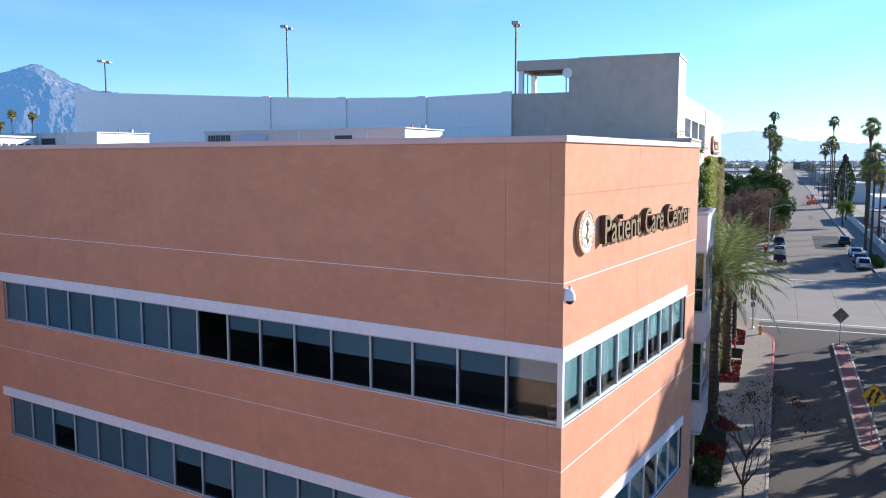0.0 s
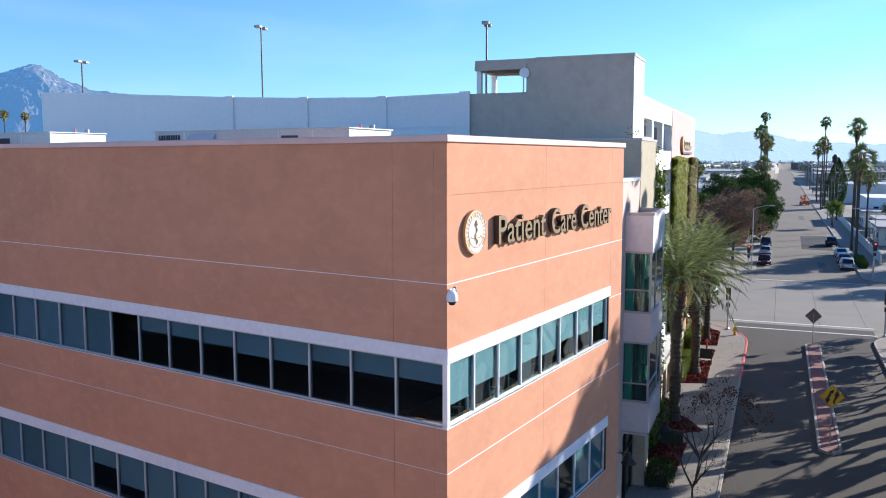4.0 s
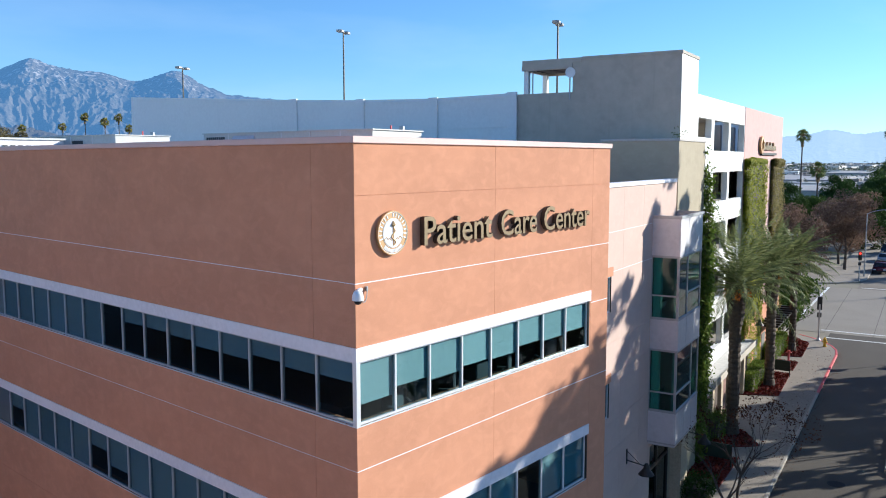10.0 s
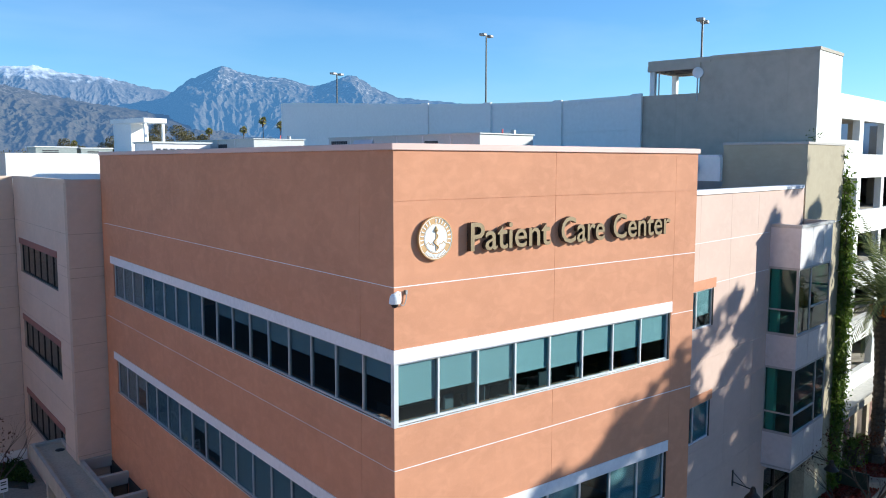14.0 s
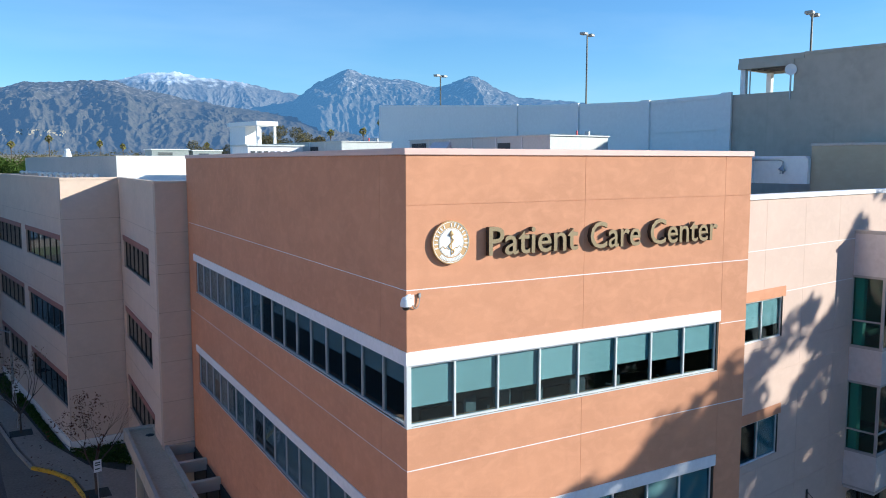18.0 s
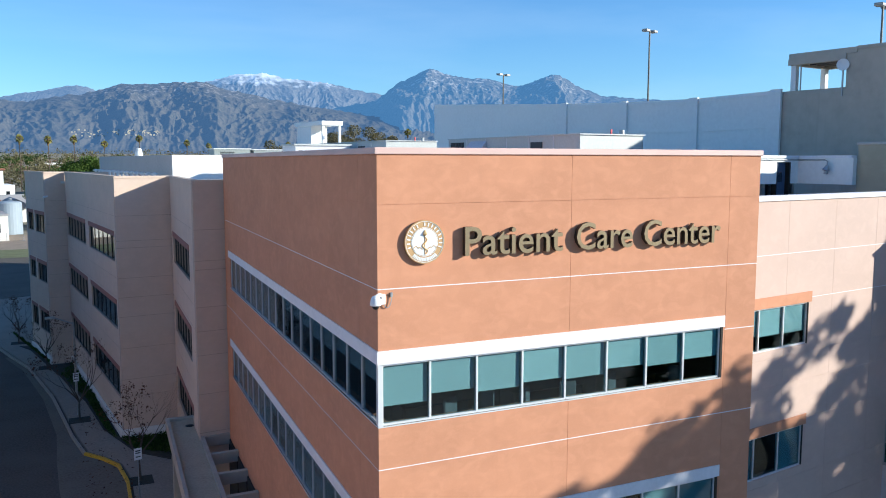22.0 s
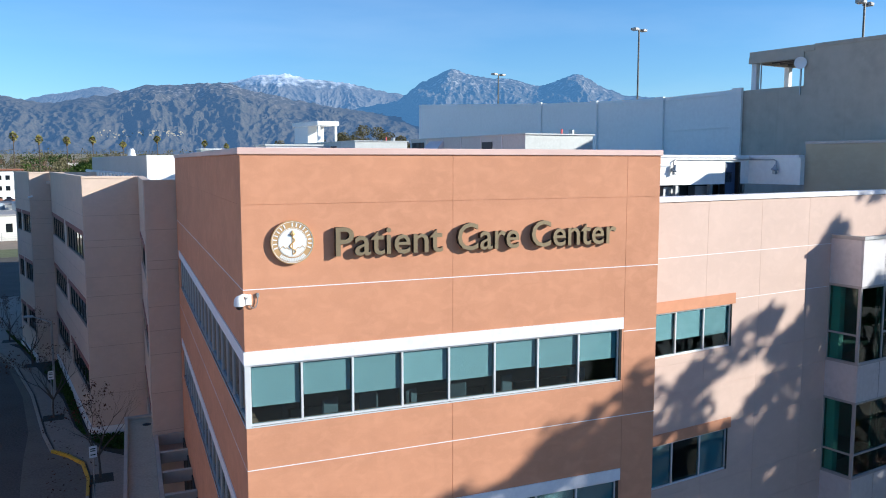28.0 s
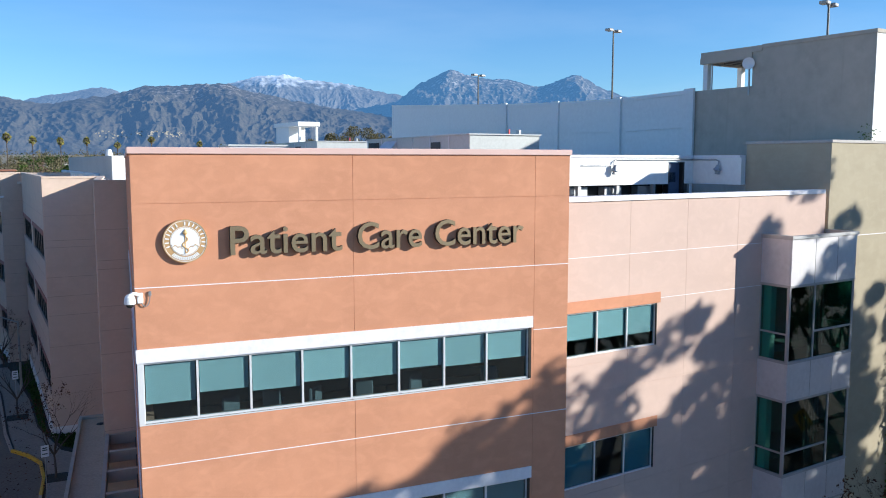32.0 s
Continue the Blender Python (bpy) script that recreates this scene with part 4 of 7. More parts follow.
def rooftop_unit(m, w, d, h, label):
    """A long air handler: casing of bays, intake louvres at the far end, roof lid, hood and access door."""
    t = thing("rooftop_unit", m, label, "air handler", "rooftop units")
    n = 6
    for i in range(n):
        a, b = d * i / n, d * (i + 1) / n
        part("casing", boxes((0, w, a + 0.008, b - 0.008, 0.25, h)), UNIT, t)
        part("seam", boxes((-0.02, w + 0.02, b - 0.03, b + 0.03, 0.3, h - 0.02)), ALU_PANEL, t)
    part("base_rail", boxes((0.1, w - 0.1, 0.1, d - 0.1, 0, 0.25)), STEEL, t)
    part("lid", boxes((-0.06, w + 0.06, -0.06, d + 0.06, h, h + 0.05)), UNIT, t)
    part("access_hatch", boxes((-0.03, 0.0, d * 0.24, d * 0.32, h - 0.75, h - 0.25)), LOUVRE, t, "dark intake hatch")
    for i in range(9):
        y = d * 0.86 + i * d * 0.014
        part("louvre", boxes((-0.04, 0.0, y, y + d * 0.008, h - 0.8, h - 0.15)), LOUVRE, t)
    bm = bmesh.new()
    vs = [bm.verts.new(p) for p in ((0, d * 0.66, h - 0.1), (0, d * 0.80, h - 0.1), (0, d * 0.80, h - 1.2), (0, d * 0.66, h - 1.2), (-0.9, d * 0.66, h - 1.1), (-0.9, d * 0.80, h - 1.1))]
    for f in ((0, 1, 5, 4), (0, 4, 3), (1, 2, 5), (3, 4, 5, 2), (0, 3, 2, 1)):
        bm.faces.new([vs[i] for i in f])
    part("weather_hood", bm, ALU_PANEL, t, "sloping grey weather hood")
    part("vent_stub", lathe(bmesh.new(), [(0.12, h), (0.12, h + 0.25)], 10, Matrix.Translation((w * 0.8, 0.6, 0))), STEEL, t)
    part("lid_post", boxes((w * 0.75, w * 0.75 + 0.06, d * 0.1, d * 0.1 + 0.06, h + 0.05, h + 0.3)), RED_PAINT, t)
    return t


rooftop_unit(turn_z(13.75, 12.8, 14.2, 4), 3.45, 10.9, 2.85, "long white metal rooftop air unit with louvres")
rooftop_unit(turn_z(12.05, 30.4, 14.4, 4), 3.45, 13.0, 2.74, "long white metal rooftop air unit with a hood")
cab = thing("roof_cabinet", turn_z(7.5, 34.0, 14.4, 4), "grey slatted rooftop cabinet with pipes", "cabinet")
part("body", boxes((0, 3.6, 0, 2.5, 0.1, 2.5)), ALU_PANEL, cab)
for i in range(8):
    part("slat", boxes((0.2 + i * 0.42, 0.45 + i * 0.42, -0.05, 0.0, 0.5, 2.2)), LOUVRE, cab)
part("lid", boxes((-0.1, 3.7, -0.1, 2.6, 2.5, 2.6)), UNIT, cab)
for i in range(14):
    vt = thing("roof_vent", turn_z(0.02 - i * 0.19, 41.5 + i * 2.0, 14.4, 0), "small white roof vent pipe", "vent", "roof vents")
    part("pipe", tube(bmesh.new(), (0, 0, 0), (0, 0, 0.6), 0.1), PAINT_WHITE, vt)
    part("cap", lathe(bmesh.new(), [(0.2, 0.6), (0.2, 0.72), (0.07, 0.78)], 10), PAINT_WHITE, vt)
cone = thing("roof_cone", turn_z(1.7, 71.0, 14.4, 0), "white cone-shaped roof vent", "vent")
part("cone", lathe(bmesh.new(), [(0.5, 0), (0.48, 1.75), (0.24, 2.7), (0.2, 2.78)], 16), PAINT_WHITE, cone)

# ---------------------------------------------------------------- side drive, left of the clinic
KL = [(-3.3, 10.0), (-3.3, 24.2), (-3.24, 26.6), (-3.5, 29.1), (-4.2, 30.6), (-5.05, 31.8), (-5.6, 35.1), (-6.0, 38.7), (-6.65, 44.4), (-8.25, 53.5), (-9.8, 58.7), (-13.5, 72), (-19, 88)]
I4 = Matrix()
flat("side_drive", [(-40, -30), (-3.0, -30), (-3.0, 24), (-3.2, 30.6), (-5.3, 35), (-6.4, 44), (-8, 53.5), (-9.6, 58.7), (-18.7, 88), (-6, 90), (-6, 136), (-40, 136)], -0.004, ASPHALT_DRIVE, "dark asphalt drive in shade", "road", m=I4)
flat("drive_apron", [(-3.3, 8), (-3.3, 24.2), (-3.5, 29.1), (-5.05, 31.8), (-5.6, 35.1), (-6.65, 44.4), (-8.25, 53.5), (-9.8, 58.7), (-10.3, 58.7), (-8.8, 53.5), (-7.3, 44.4), (-6.5, 36), (-6.5, 31), (-6.4, 27), (-6.0, 20), (-5.8, 8)][::-1], 0.004, DRIVE_CONCRETE, "concrete gutter apron of the drive", "road", m=I4)
kerbed("pavement_drive", [*[(x + 0.13, y) for x, y in KL], (5, 95), (3, 60), (1.5, 36), (1.2, 22), (0.2, 10)][::-1], "concrete sidewalk along the drive", m=I4)
kerb_run("kerb_yellow", [KL[1], KL[2], KL[3], KL[4], KL[5]][::-1], YELLOW_PAINT, "yellow painted kerb", m=I4)
kerb_run("kerb_drive", KL[5:][::-1], KERB, "concrete kerb of the drive", m=I4)
kerb_run("kerb_drive", KL[:2][::-1], KERB, "concrete kerb of the drive", m=I4)
flat("planting_bed", [(-9.3, 62), (-8.4, 60), (-6.3, 50), (-4.75, 42), (-4.0, 35.5), (-2.6, 30.6), (-1.0, 28.7), (-0.3, 33.0), (-3.1, 33.0), (-5.33, 53.8), (-6.85, 53.8), (-8.3, 61.5)], 0.19, ROCK_SOIL, "dark planting bed with low cover", "planting bed", m=I4, thick=0.1)
for x, y in ((-2.75, 26.3), (-5.2, 38.0), (-7.1, 53.0), (-9.4, 63.5)):
    tagged(part("tree_pit", boxes((x - 0.6, x + 0.6, y - 0.6, y + 0.6, 0.14, 0.165)), ROCK_SOIL), "square dark tree pit in the sidewalk", "tree pit", "tree pits", "structure")

lowwall = thing("white_plinth", None, "low white plinth course along the tan walls", "plinth", "", "structure")
for (x0, y0), (x1, y1) in (((-8.27, 61.2), (-6.76, 53.94)), ((-5.31, 53.9), (-3.06, 33.04)), ((-3.06, 33.04), (-0.05, 33.24))):
    d = Vector((x1 - x0, y1 - y0, 0))
    part("plinth", boxes((0, d.length, -0.06, 0.055, 0.1, 0.72)), PAINT_WHITE, lowwall, m=pose(x0, y0, 0, 0, 0, math.degrees(math.atan2(d.y, d.x))))

walkway = thing("walkway_canopy", None, "flat concrete walkway canopy with cross walls to the clinic", "canopy")
def wx(x, y):
    return x + 0.05 * (y - 25.0)


part("roof_deck", prism(bmesh.new(), [(wx(-1.42, 2), 2), (wx(-0.28, 2), 2), (-0.28, 25.24), (-1.42, 25.24)], 3.05, 3.28), PALE_BEIGE, walkway)
for (xa, xb), nm in (((-1.56, -1.42), "outer_parapet"), ((-0.28, -0.12), "inner_parapet")):
    for i in range(15):
        y0, y1 = 2.01 + i * 1.55, 3.54 + i * 1.55
        part(nm, prism(bmesh.new(), [(wx(xa, y0), y0), (wx(xb, y0), y0), (wx(xb, y1), y1), (wx(xa, y1), y1)], 2.8, 3.46), CONCRETE_GREY, walkway)
part("end_parapet", boxes((-1.56, -0.12, 25.24, 25.5, 2.8, 3.4), bevel=0.012), CONCRETE_GREY, walkway)
for i in range(10):
    y = 22.0 - i * 2.42
    part("cross_wall", boxes((wx(-0.1, y), 0.0 + 0.0425 * y - 0.06, y - 0.22, y, 2.95, 3.44), bevel=0.012), CONCRETE_GREY, walkway, "grey concrete cross wall")
    if i % 2 == 0:
        part("post", boxes((wx(-1.5, y), wx(-1.5, y) + 0.3, y, y + 0.3, 0.1, 2.8)), CONCRETE_GREY, walkway)
# dark strip laid to darken the floor seen between the cross walls
part("under_bed", prism(bmesh.new(), [(-1.0, 2), (0.0, 2), (0.85, 24.8), (-0.1, 24.8)], 0.12, 0.3), ROCK_SOIL, walkway, "dark planting strip that deepens the gaps below the cross walls")
# black panels added over the clinic wall, so the beam gaps look shaded
for i in range(9):
    y0, y1 = 2.62 + i * 2.42, 4.8 + i * 2.42
    part("dark_opening", prism(bmesh.new(), [(0.0425 * y0 - 0.1, y0), (0.0425 * y0 - 0.03, y0), (0.0425 * y1 - 0.03, y1), (0.0425 * y1 - 0.1, y1)], 0.3, 3.2), BLACK_SIGN, walkway, "black panel standing for the shaded gap below the beams")
part("roof_drain", lathe(bmesh.new(), [(0.2, 3.24), (0.2, 3.3), (0.05, 3.34)], 12, Matrix.Translation((-0.6, 24.2, 0))), DARK_METAL, walkway)

# ---------------------------------------------------------------- street side planting beds and fittings
chips = []
for pts, lab in (([(22.0, 0.6), (21.9, -1.2), (22.8, -2.4), (24.6, -1.4), (25.6, -0.2), (25.2, 0.8)], "red mulch bed round a palm"),
                 ([(15.5, 0.2), (15.8, -1.75), (20.2, -1.8), (19.9, 0.6)], "red mulch bed beside the entrance"),
                 ([(32.6, 0.6), (33.6, -1.75), (39.9, -1.6), (40.1, 0.7)], "red mulch bed under a palm"),
                 ([(40.9, 0.7), (41.2, -1.6), (44.0, -1.6), (44.2, 0.7)], "red mulch bed"),
                 ([(45.6, 0.7), (46.0, -1.6), (51.5, -1.5), (53.6, 0.0), (54, 1.0)], "red mulch bed at the corner")):
    flat("mulch_bed", pts, 0.21, MULCH, lab, "planting bed", m=GRID, thick=0.08)
    chips.append(pts)
for u in range(-10, 50, 3):
    flat("pavement_joint", [(u, -3.6), (u + 0.03, -3.6), (u + 0.03, -1.9), (u, -1.9)], 0.156, CONCRETE_GREY, "score line in the sidewalk", "pavement joint")


def goose_lamp(m):
    t = thing("wall_lamp", m, "dark gooseneck wall lamp with bell shade", "wall lamp", "gooseneck lamps")
    part("back_plate", boxes((-0.05, 0.05, -0.03, 0.0, -0.1, 0.5)), DARK_METAL, t)
    bm = bmesh.new()
    tube(bm, (0, -0.03, 0.05), (0, -0.75, -0.05), 0.022)
    tube(bm, (0, -0.03, 0.42), (0, -0.55, -0.02), 0.012)
    part("arm", bm, DARK_METAL, t)
    part("shade", lathe(bmesh.new(), [(0.06, 0.06), (0.09, 0.0), (0.12, -0.14), (0.30, -0.36), (0.31, -0.38), (0.10, -0.12), (0.02, -0.1)][::-1], 16, Matrix.Translation((0, -0.8, 0.0))), DARK_METAL, t)
    part("bulb", lathe(bmesh.new(), [(0.02, -0.32), (0.06, -0.25), (0.02, -0.15)], 8, Matrix.Translation((0, -0.8, 0.0))), WHITE_PLASTIC, t)
    return t


lamp = goose_lamp(GRID @ pose(6.95, 0.0, 4.0))
copy_thing(lamp, GRID @ pose(14.35, -0.5, 3.1))
copy_thing(lamp, GRID @ pose(36.5, 0.9, 4.6))

entrance = thing("entrance_front", GRID, "dark glazed entrance under the bay", "entrance")
part("frame", boxes((10.1, 10.18, 0.05, 0.2, 0.15, 3.6), (11.4, 11.48, 0.05, 0.2, 0.15, 3.6), (13.1, 13.2, 0.05, 0.2, 0.15, 3.6), (10.18, 13.1, 0.05, 0.2, 2.4, 2.5), (10.18, 13.1, 0.05, 0.2, 3.5, 3.6)), DARK_METAL, entrance)
for a, b in ((10.18, 11.4), (11.48, 13.1)):
    part("pane", boxes((a, b, 0.12, 0.13, 0.15, 3.5)), GLASS_DARK, entrance).visible_shadow = False
part("soffit", boxes((9.8, 13.35, -1.1, 0.0, 3.85, 4.0)), ALU_PANEL, entrance)
part("pier", boxes((13.4, 14.6, -0.5, 0.0, 0.1, 3.9)), PALE_BEIGE, entrance)

annex = thing("garage_annex", GRID, "low annex with flat pale roof, brick panels and louvres", "building")
part("wall", boxes((21.0, 35.0, 0.62, 1.1, 0.1, 3.2)), PALE_BEIGE, annex)
part("roof_slab", boxes((20.6, 35.3, 0.08, 1.12, 3.2, 3.42), bevel=0.02), ROOF, annex)
part("roof_edge", boxes((20.6, 35.3, 0.0, 0.08, 3.1, 3.5), bevel=0.015), CONCRETE_GREY, annex)
BRICK = mat("brown_red_brick", (0.24, 0.13, 0.10), 0.9, var=0.2, scale=6, fine=30, bump=0.4, rand=0.18)
course = as_mesh("brick_course", boxes((0.0, 1.46, -0.05, 0.0, 0.0, 0.125), bevel=0.008), BRICK)
for i in range(6):
    u = 21.3 + i * 2.28
    part("pier", boxes((u, u + 0.5, 0.36, 0.62, 0.1, 3.1), bevel=0.015), PALE_BEIGE, annex)
    if i % 3 == 1:
        lv = part("louvre_frame", boxes((u + 0.62, u + 2.16, 0.56, 0.62, 0.3, 0.38), (u + 0.62, u + 2.16, 0.56, 0.62, 2.82, 2.9)), DARK_METAL, annex)
        for k in range(16):
            part("slat", boxes((u + 0.66, u + 2.12, 0.53, 0.6, 0.42 + k * 0.15, 0.5 + k * 0.15)), SIGN_BACK, lv)
    else:
        pn = part("brick_panel", boxes((u + 0.62, u + 2.16, 0.58, 0.62, 0.15, 2.9)), CONCRETE_GREY, annex)
        for k in range(19):
            part("brick_course", course, None, pn, m=pose(u + 0.66, 0.58, 0.2 + k * 0.14))
part("ground_floor_wall", boxes((35.3, 50.0, 0.86, 1.1, 0.1, 4.6)), STUCCO_ORANGE, annex, "peach ground floor wall")
# flat dark panels on the wall in place of door openings
for i in range(5):
    part("door_recess", boxes((36.2 + i * 2.9, 37.6 + i * 2.9, 0.82, 0.86, 0.15, 2.5)), INSIDE, annex)
part("awning", boxes((41, 50, -0.5, 0.86, 3.3, 3.45)), DARK_METAL, annex)
for i in range(9):
    part("awning_beam", boxes((41.2 + i * 1.05, 41.32 + i * 1.05, -0.6, 0.86, 3.45, 3.58)), DARK_METAL, annex)
stand = thing("standpipe", GRID @ pose(43.6, -0.95, 0.2), "red fire standpipe in the mulch bed", "standpipe")
part("barrel", lathe(bmesh.new(), [(0.11, 0), (0.08, 0.06), (0.08, 0.8), (0.11, 0.82), (0.1, 0.95)], 12), RED_PAINT, stand)
for s in (-1, 1):
    part("inlet", lathe(bmesh.new(), [(0.05, 0.06), (0.06, 0.2)], 10, Matrix.Translation((0, 0, 0.7)) @ pose(0, 0, 0, 60 * s, 0, 0)), RED_PAINT, stand)
flat("pavement_pad", [(27.6, -1.75), (29.6, -1.75), (29.3, 0.3), (27.2, 0.3)], 0.158, KERB, "pale concrete pad in the sidewalk", "pavement")
# flat dark strip laid on the olive wall where the slot is
part("dark_pilaster", boxes((13.42, 14.15, -0.07, -0.005, 3.9, 12.45)), SIGN_BACK, olive, "dark flat strip in place of the slot beside the bay")

# ---------------------------------------------------------------- wall seal and security camera
seal = thing("round_seal", pose(0.975, 0, 14.29), "round gold and white institutional seal on the wall", "seal")
Mx = pose(0, 0, 0, 90, 0, 0)
part("mount", lathe(bmesh.new(), [(0.40, 0.0), (0.40, 0.06)], 24, Mx), DARK_METAL, seal)
part("disc", lathe(bmesh.new(), [(0.455, 0.06), (0.455, 0.105), (0.44, 0.11)], 48, Mx), GOLD, seal)
part("rim", lathe(bmesh.new(), [(0.455, 0.105), (0.455, 0.125), (0.435, 0.125), (0.435, 0.112)], 48, Mx), GOLD, seal)
part("field", lathe(bmesh.new(), [(0.285, 0.11), (0.285, 0.122)], 48, Mx), WHITE_PLASTIC, seal)
for ra in (0.305, 0.432):
    part("ring_line", lathe(bmesh.new(), [(ra, 0.108), (ra, 0.121), (ra - 0.01, 0.121), (ra - 0.01, 0.108)], 48, Mx), WHITE_PLASTIC, seal)
nbar = 0
for a0, a1, n in ((198, -18, 17), (228, 312, 16)):
    for i in range(n):
        if a0 == 198 and i == 7:
            continue
        a = radians(a0 + (a1 - a0) * i / (n - 1))
        nbar += 1
        part("ring_bar", boxes((-0.013, 0.013, -0.122, -0.11, 0.33, 0.405)), WHITE_PLASTIC, seal, m=pose(0, 0, 0, 0, 90 - math.degrees(a), 0))
bm = sweep(bmesh.new(), [(0.07 * math.sin(i / 14 * 9.5) * (1 - 0.4 * i / 14), -0.128, -0.25 + 0.36 * i / 14) for i in range(15)], 0.016, 5)
part("serpent", bm, EMBLEM, seal, "gold emblem")
bm = bmesh.new()
tube(bm, (0, -0.126, -0.25), (0, -0.126, 0.14), 0.011, n=5)
lathe(bm, [(0.012, 0.12), (0.055, 0.17), (0.012, 0.25)], 8, Matrix.Translation((0, -0.128, 0)))
part("staff", bm, EMBLEM, seal, "gold emblem")
for sx in (-1, 1):
    bm = bmesh.new()
    pts = [(0.05, -0.16), (0.12, -0.10), (0.15, -0.13), (0.20, -0.07), (0.27, -0.13)]
    for a, b in zip(pts, pts[1:]):
        tube(bm, (sx * a[0], -0.125, a[1]), (sx * b[0], -0.125, b[1]), 0.008, n=4)
    part("hill_line", bm, EMBLEM, seal, "gold emblem")

cctv = thing("security_camera", CLINIC_AT @ pose(0, 0, 13.18), "white dome security camera on corner bracket", "camera")
part("back_plate", boxes((0.035, 0.155, -0.055, 0.0, -0.15, 0.07), bevel=0.012), WHITE_PLASTIC, cctv)
bm = sweep(bmesh.new(), [(0.08, -0.05, 0.01), (0.05, -0.11, 0.05), (0.0, -0.15, 0.075), (-0.06, -0.175, 0.075), (-0.11, -0.18, 0.05)], 0.035, 8)
part("arm", bm, WHITE_PLASTIC, cctv)
HEAD_AT = Matrix.Translation((-0.11, -0.18, 0.0))
part("housing", lathe(bmesh.new(), [(0.02, 0.075), (0.06, 0.065), (0.095, 0.02), (0.112, -0.05), (0.116, -0.12), (0.108, -0.13)][::-1], 24, HEAD_AT), WHITE_PLASTIC, cctv)
part("dome", lathe(bmesh.new(), [(0.078, -0.13), (0.074, -0.165), (0.05, -0.20), (0.015, -0.213)][::-1], 18, HEAD_AT), BLACK_SIGN, cctv, "dark camera dome")
part("junction_box", boxes((0.265, 0.32, -0.05, 0.0, 0.0, 0.09), bevel=0.008), STEEL, cctv)
bm = sweep(bmesh.new(), [(0.195 + 0.095 * math.cos(math.pi * i / 10), -0.04, 0.0 - 0.22 * math.sin(math.pi * i / 10)) for i in range(11)], 0.011)
part("conduit", bm, STEEL, cctv)

# ---------------------------------------------------------------- roof light poles on the garage
def roof_pole(x, y, z0, z1, yaw):
    t = thing("light_pole", turn_z(x, y, z0, yaw), "tall dark twin-head light pole on the garage deck", "light pole", "garage light poles")
    part("base_block", boxes((-0.3, 0.3, -0.3, 0.3, 0, 3.9), bevel=0.03), CONCRETE_GREY, t)
    part("pole", tube(bmesh.new(), (0, 0, 3.9), (0, 0, z1 - z0), 0.09, 0.075), POLE_GREY, t)
    part("junction_box", boxes((-0.28, 0.28, -0.2, 0.2, 4.3, 4.75), bevel=0.02), STEEL, t)
    part("cross_arm", boxes((-0.5, 0.5, -0.04, 0.04, z1 - z0 - 0.06, z1 - z0 + 0.02)), POLE_GREY, t)
    for s in (-1, 1):
        part("lamp_head", boxes((s * 0.65 - 0.3, s * 0.65 + 0.3, -0.28, 0.28, z1 - z0 - 0.1, z1 - z0 + 0.12), bevel=0.03), HEAD_GREY, t)


roof_pole(44.2, 46.0, 16.2, 27.85, 20)
roof_pole(45.0, 22.9, 16.2, 26.35, 20)
roof_pole(41.5, 68.5, 16.2, 25.85, 20)

# horn speaker and ladder at the tower
horn = thing("horn_speaker", GRID @ pose(17.75, 7.0, 20.35, 0, 0, 0), "round white horn speaker on the tower edge", "speaker")
part("horn", lathe(bmesh.new(), [(0.05, 0.0), (0.12, 0.12), (0.24, 0.2), (0.27, 0.22), (0.25, 0.23), (0.05, 0.18)], 24, pose(0, 0, 0, 90, 0, -60)), WHITE_PLASTIC, horn)
part("bracket", boxes((0.0, 0.06, -0.03, 0.03, -1.4, 0.1)), STEEL, horn)

# pipes on the screen wall, garage sign
pipe = thing("wall_pipe", GRID, "grey conduit with two gooseneck lamps on the white screen wall", "conduit")
bm = bmesh.new()
sweep(bm, [Vector(p) for p in ((8.5, 5.9, 15.72), (8.52, 5.92, 15.95), (8.65, 5.95, 16.02), (13.02, 5.95, 16.02))], 0.03)
tube(bm, (6.9, 5.96, 15.8), (8.42, 5.96, 15.8), 0.022)
sweep(bm, [Vector(p) for p in ((13.06, 5.94, 16.02), (13.06, 4.8, 16.02), (13.05, 4.66, 15.96), (13.0, 4.64, 15.72))], 0.03)
part("run", bm, STEEL, pipe)
for x, y in ((8.48, 5.84), (12.95, 4.64)):
    part("lamp_head", lathe(bmesh.new(), [(0.05, 0.14), (0.09, 0.02), (0.15, -0.06), (0.12, -0.1), (0.03, -0.1)], 14, pose(x, y, 15.68, 15, 0, 0)), STEEL, pipe, "small bell lamp head")
    part("junction_box", boxes((x - 0.06, x + 0.06, y - 0.05, y + 0.08, 15.44, 15.58), bevel=0.01), STEEL, pipe)
rdoor = thing("roof_door", GRID, "blue-grey metal roof access door with a dark frame", "door")
part("leaf", boxes((11.66, 12.44, 6.16, 6.21, 14.2, 15.9)), mat("blue_door", (0.07, 0.11, 0.19), 0.4, 0.2, var=0.1), rdoor)
part("vision_panel", boxes((11.74, 12.2, 6.14, 6.16, 15.1, 15.5)), GLASS_DARK, rdoor)
part("frame", boxes((12.44, 12.55, 5.98, 6.25, 14.2, 15.92), (11.62, 11.66, 6.0, 6.25, 14.2, 15.92)), DARK_METAL, rdoor)
gsign = thing("garage_sign", GRID @ pose(39.6, GV - 0.03, 16.75), "small bronze sign with a curved logo on pink stucco", "sign")
part("backing", boxes((0.3, 6.8, -0.16, -0.02, -0.62, -0.45)), DARK_METAL, gsign)
part("logo", lathe(bmesh.new(), [(0.62, 0.05), (0.62, 0.2), (0.4, 0.22), (0.4, 0.05)], 20, pose(0.2, 0, 0.1, 90, 0, 0)), GOLD, gsign, "curved gold logo")
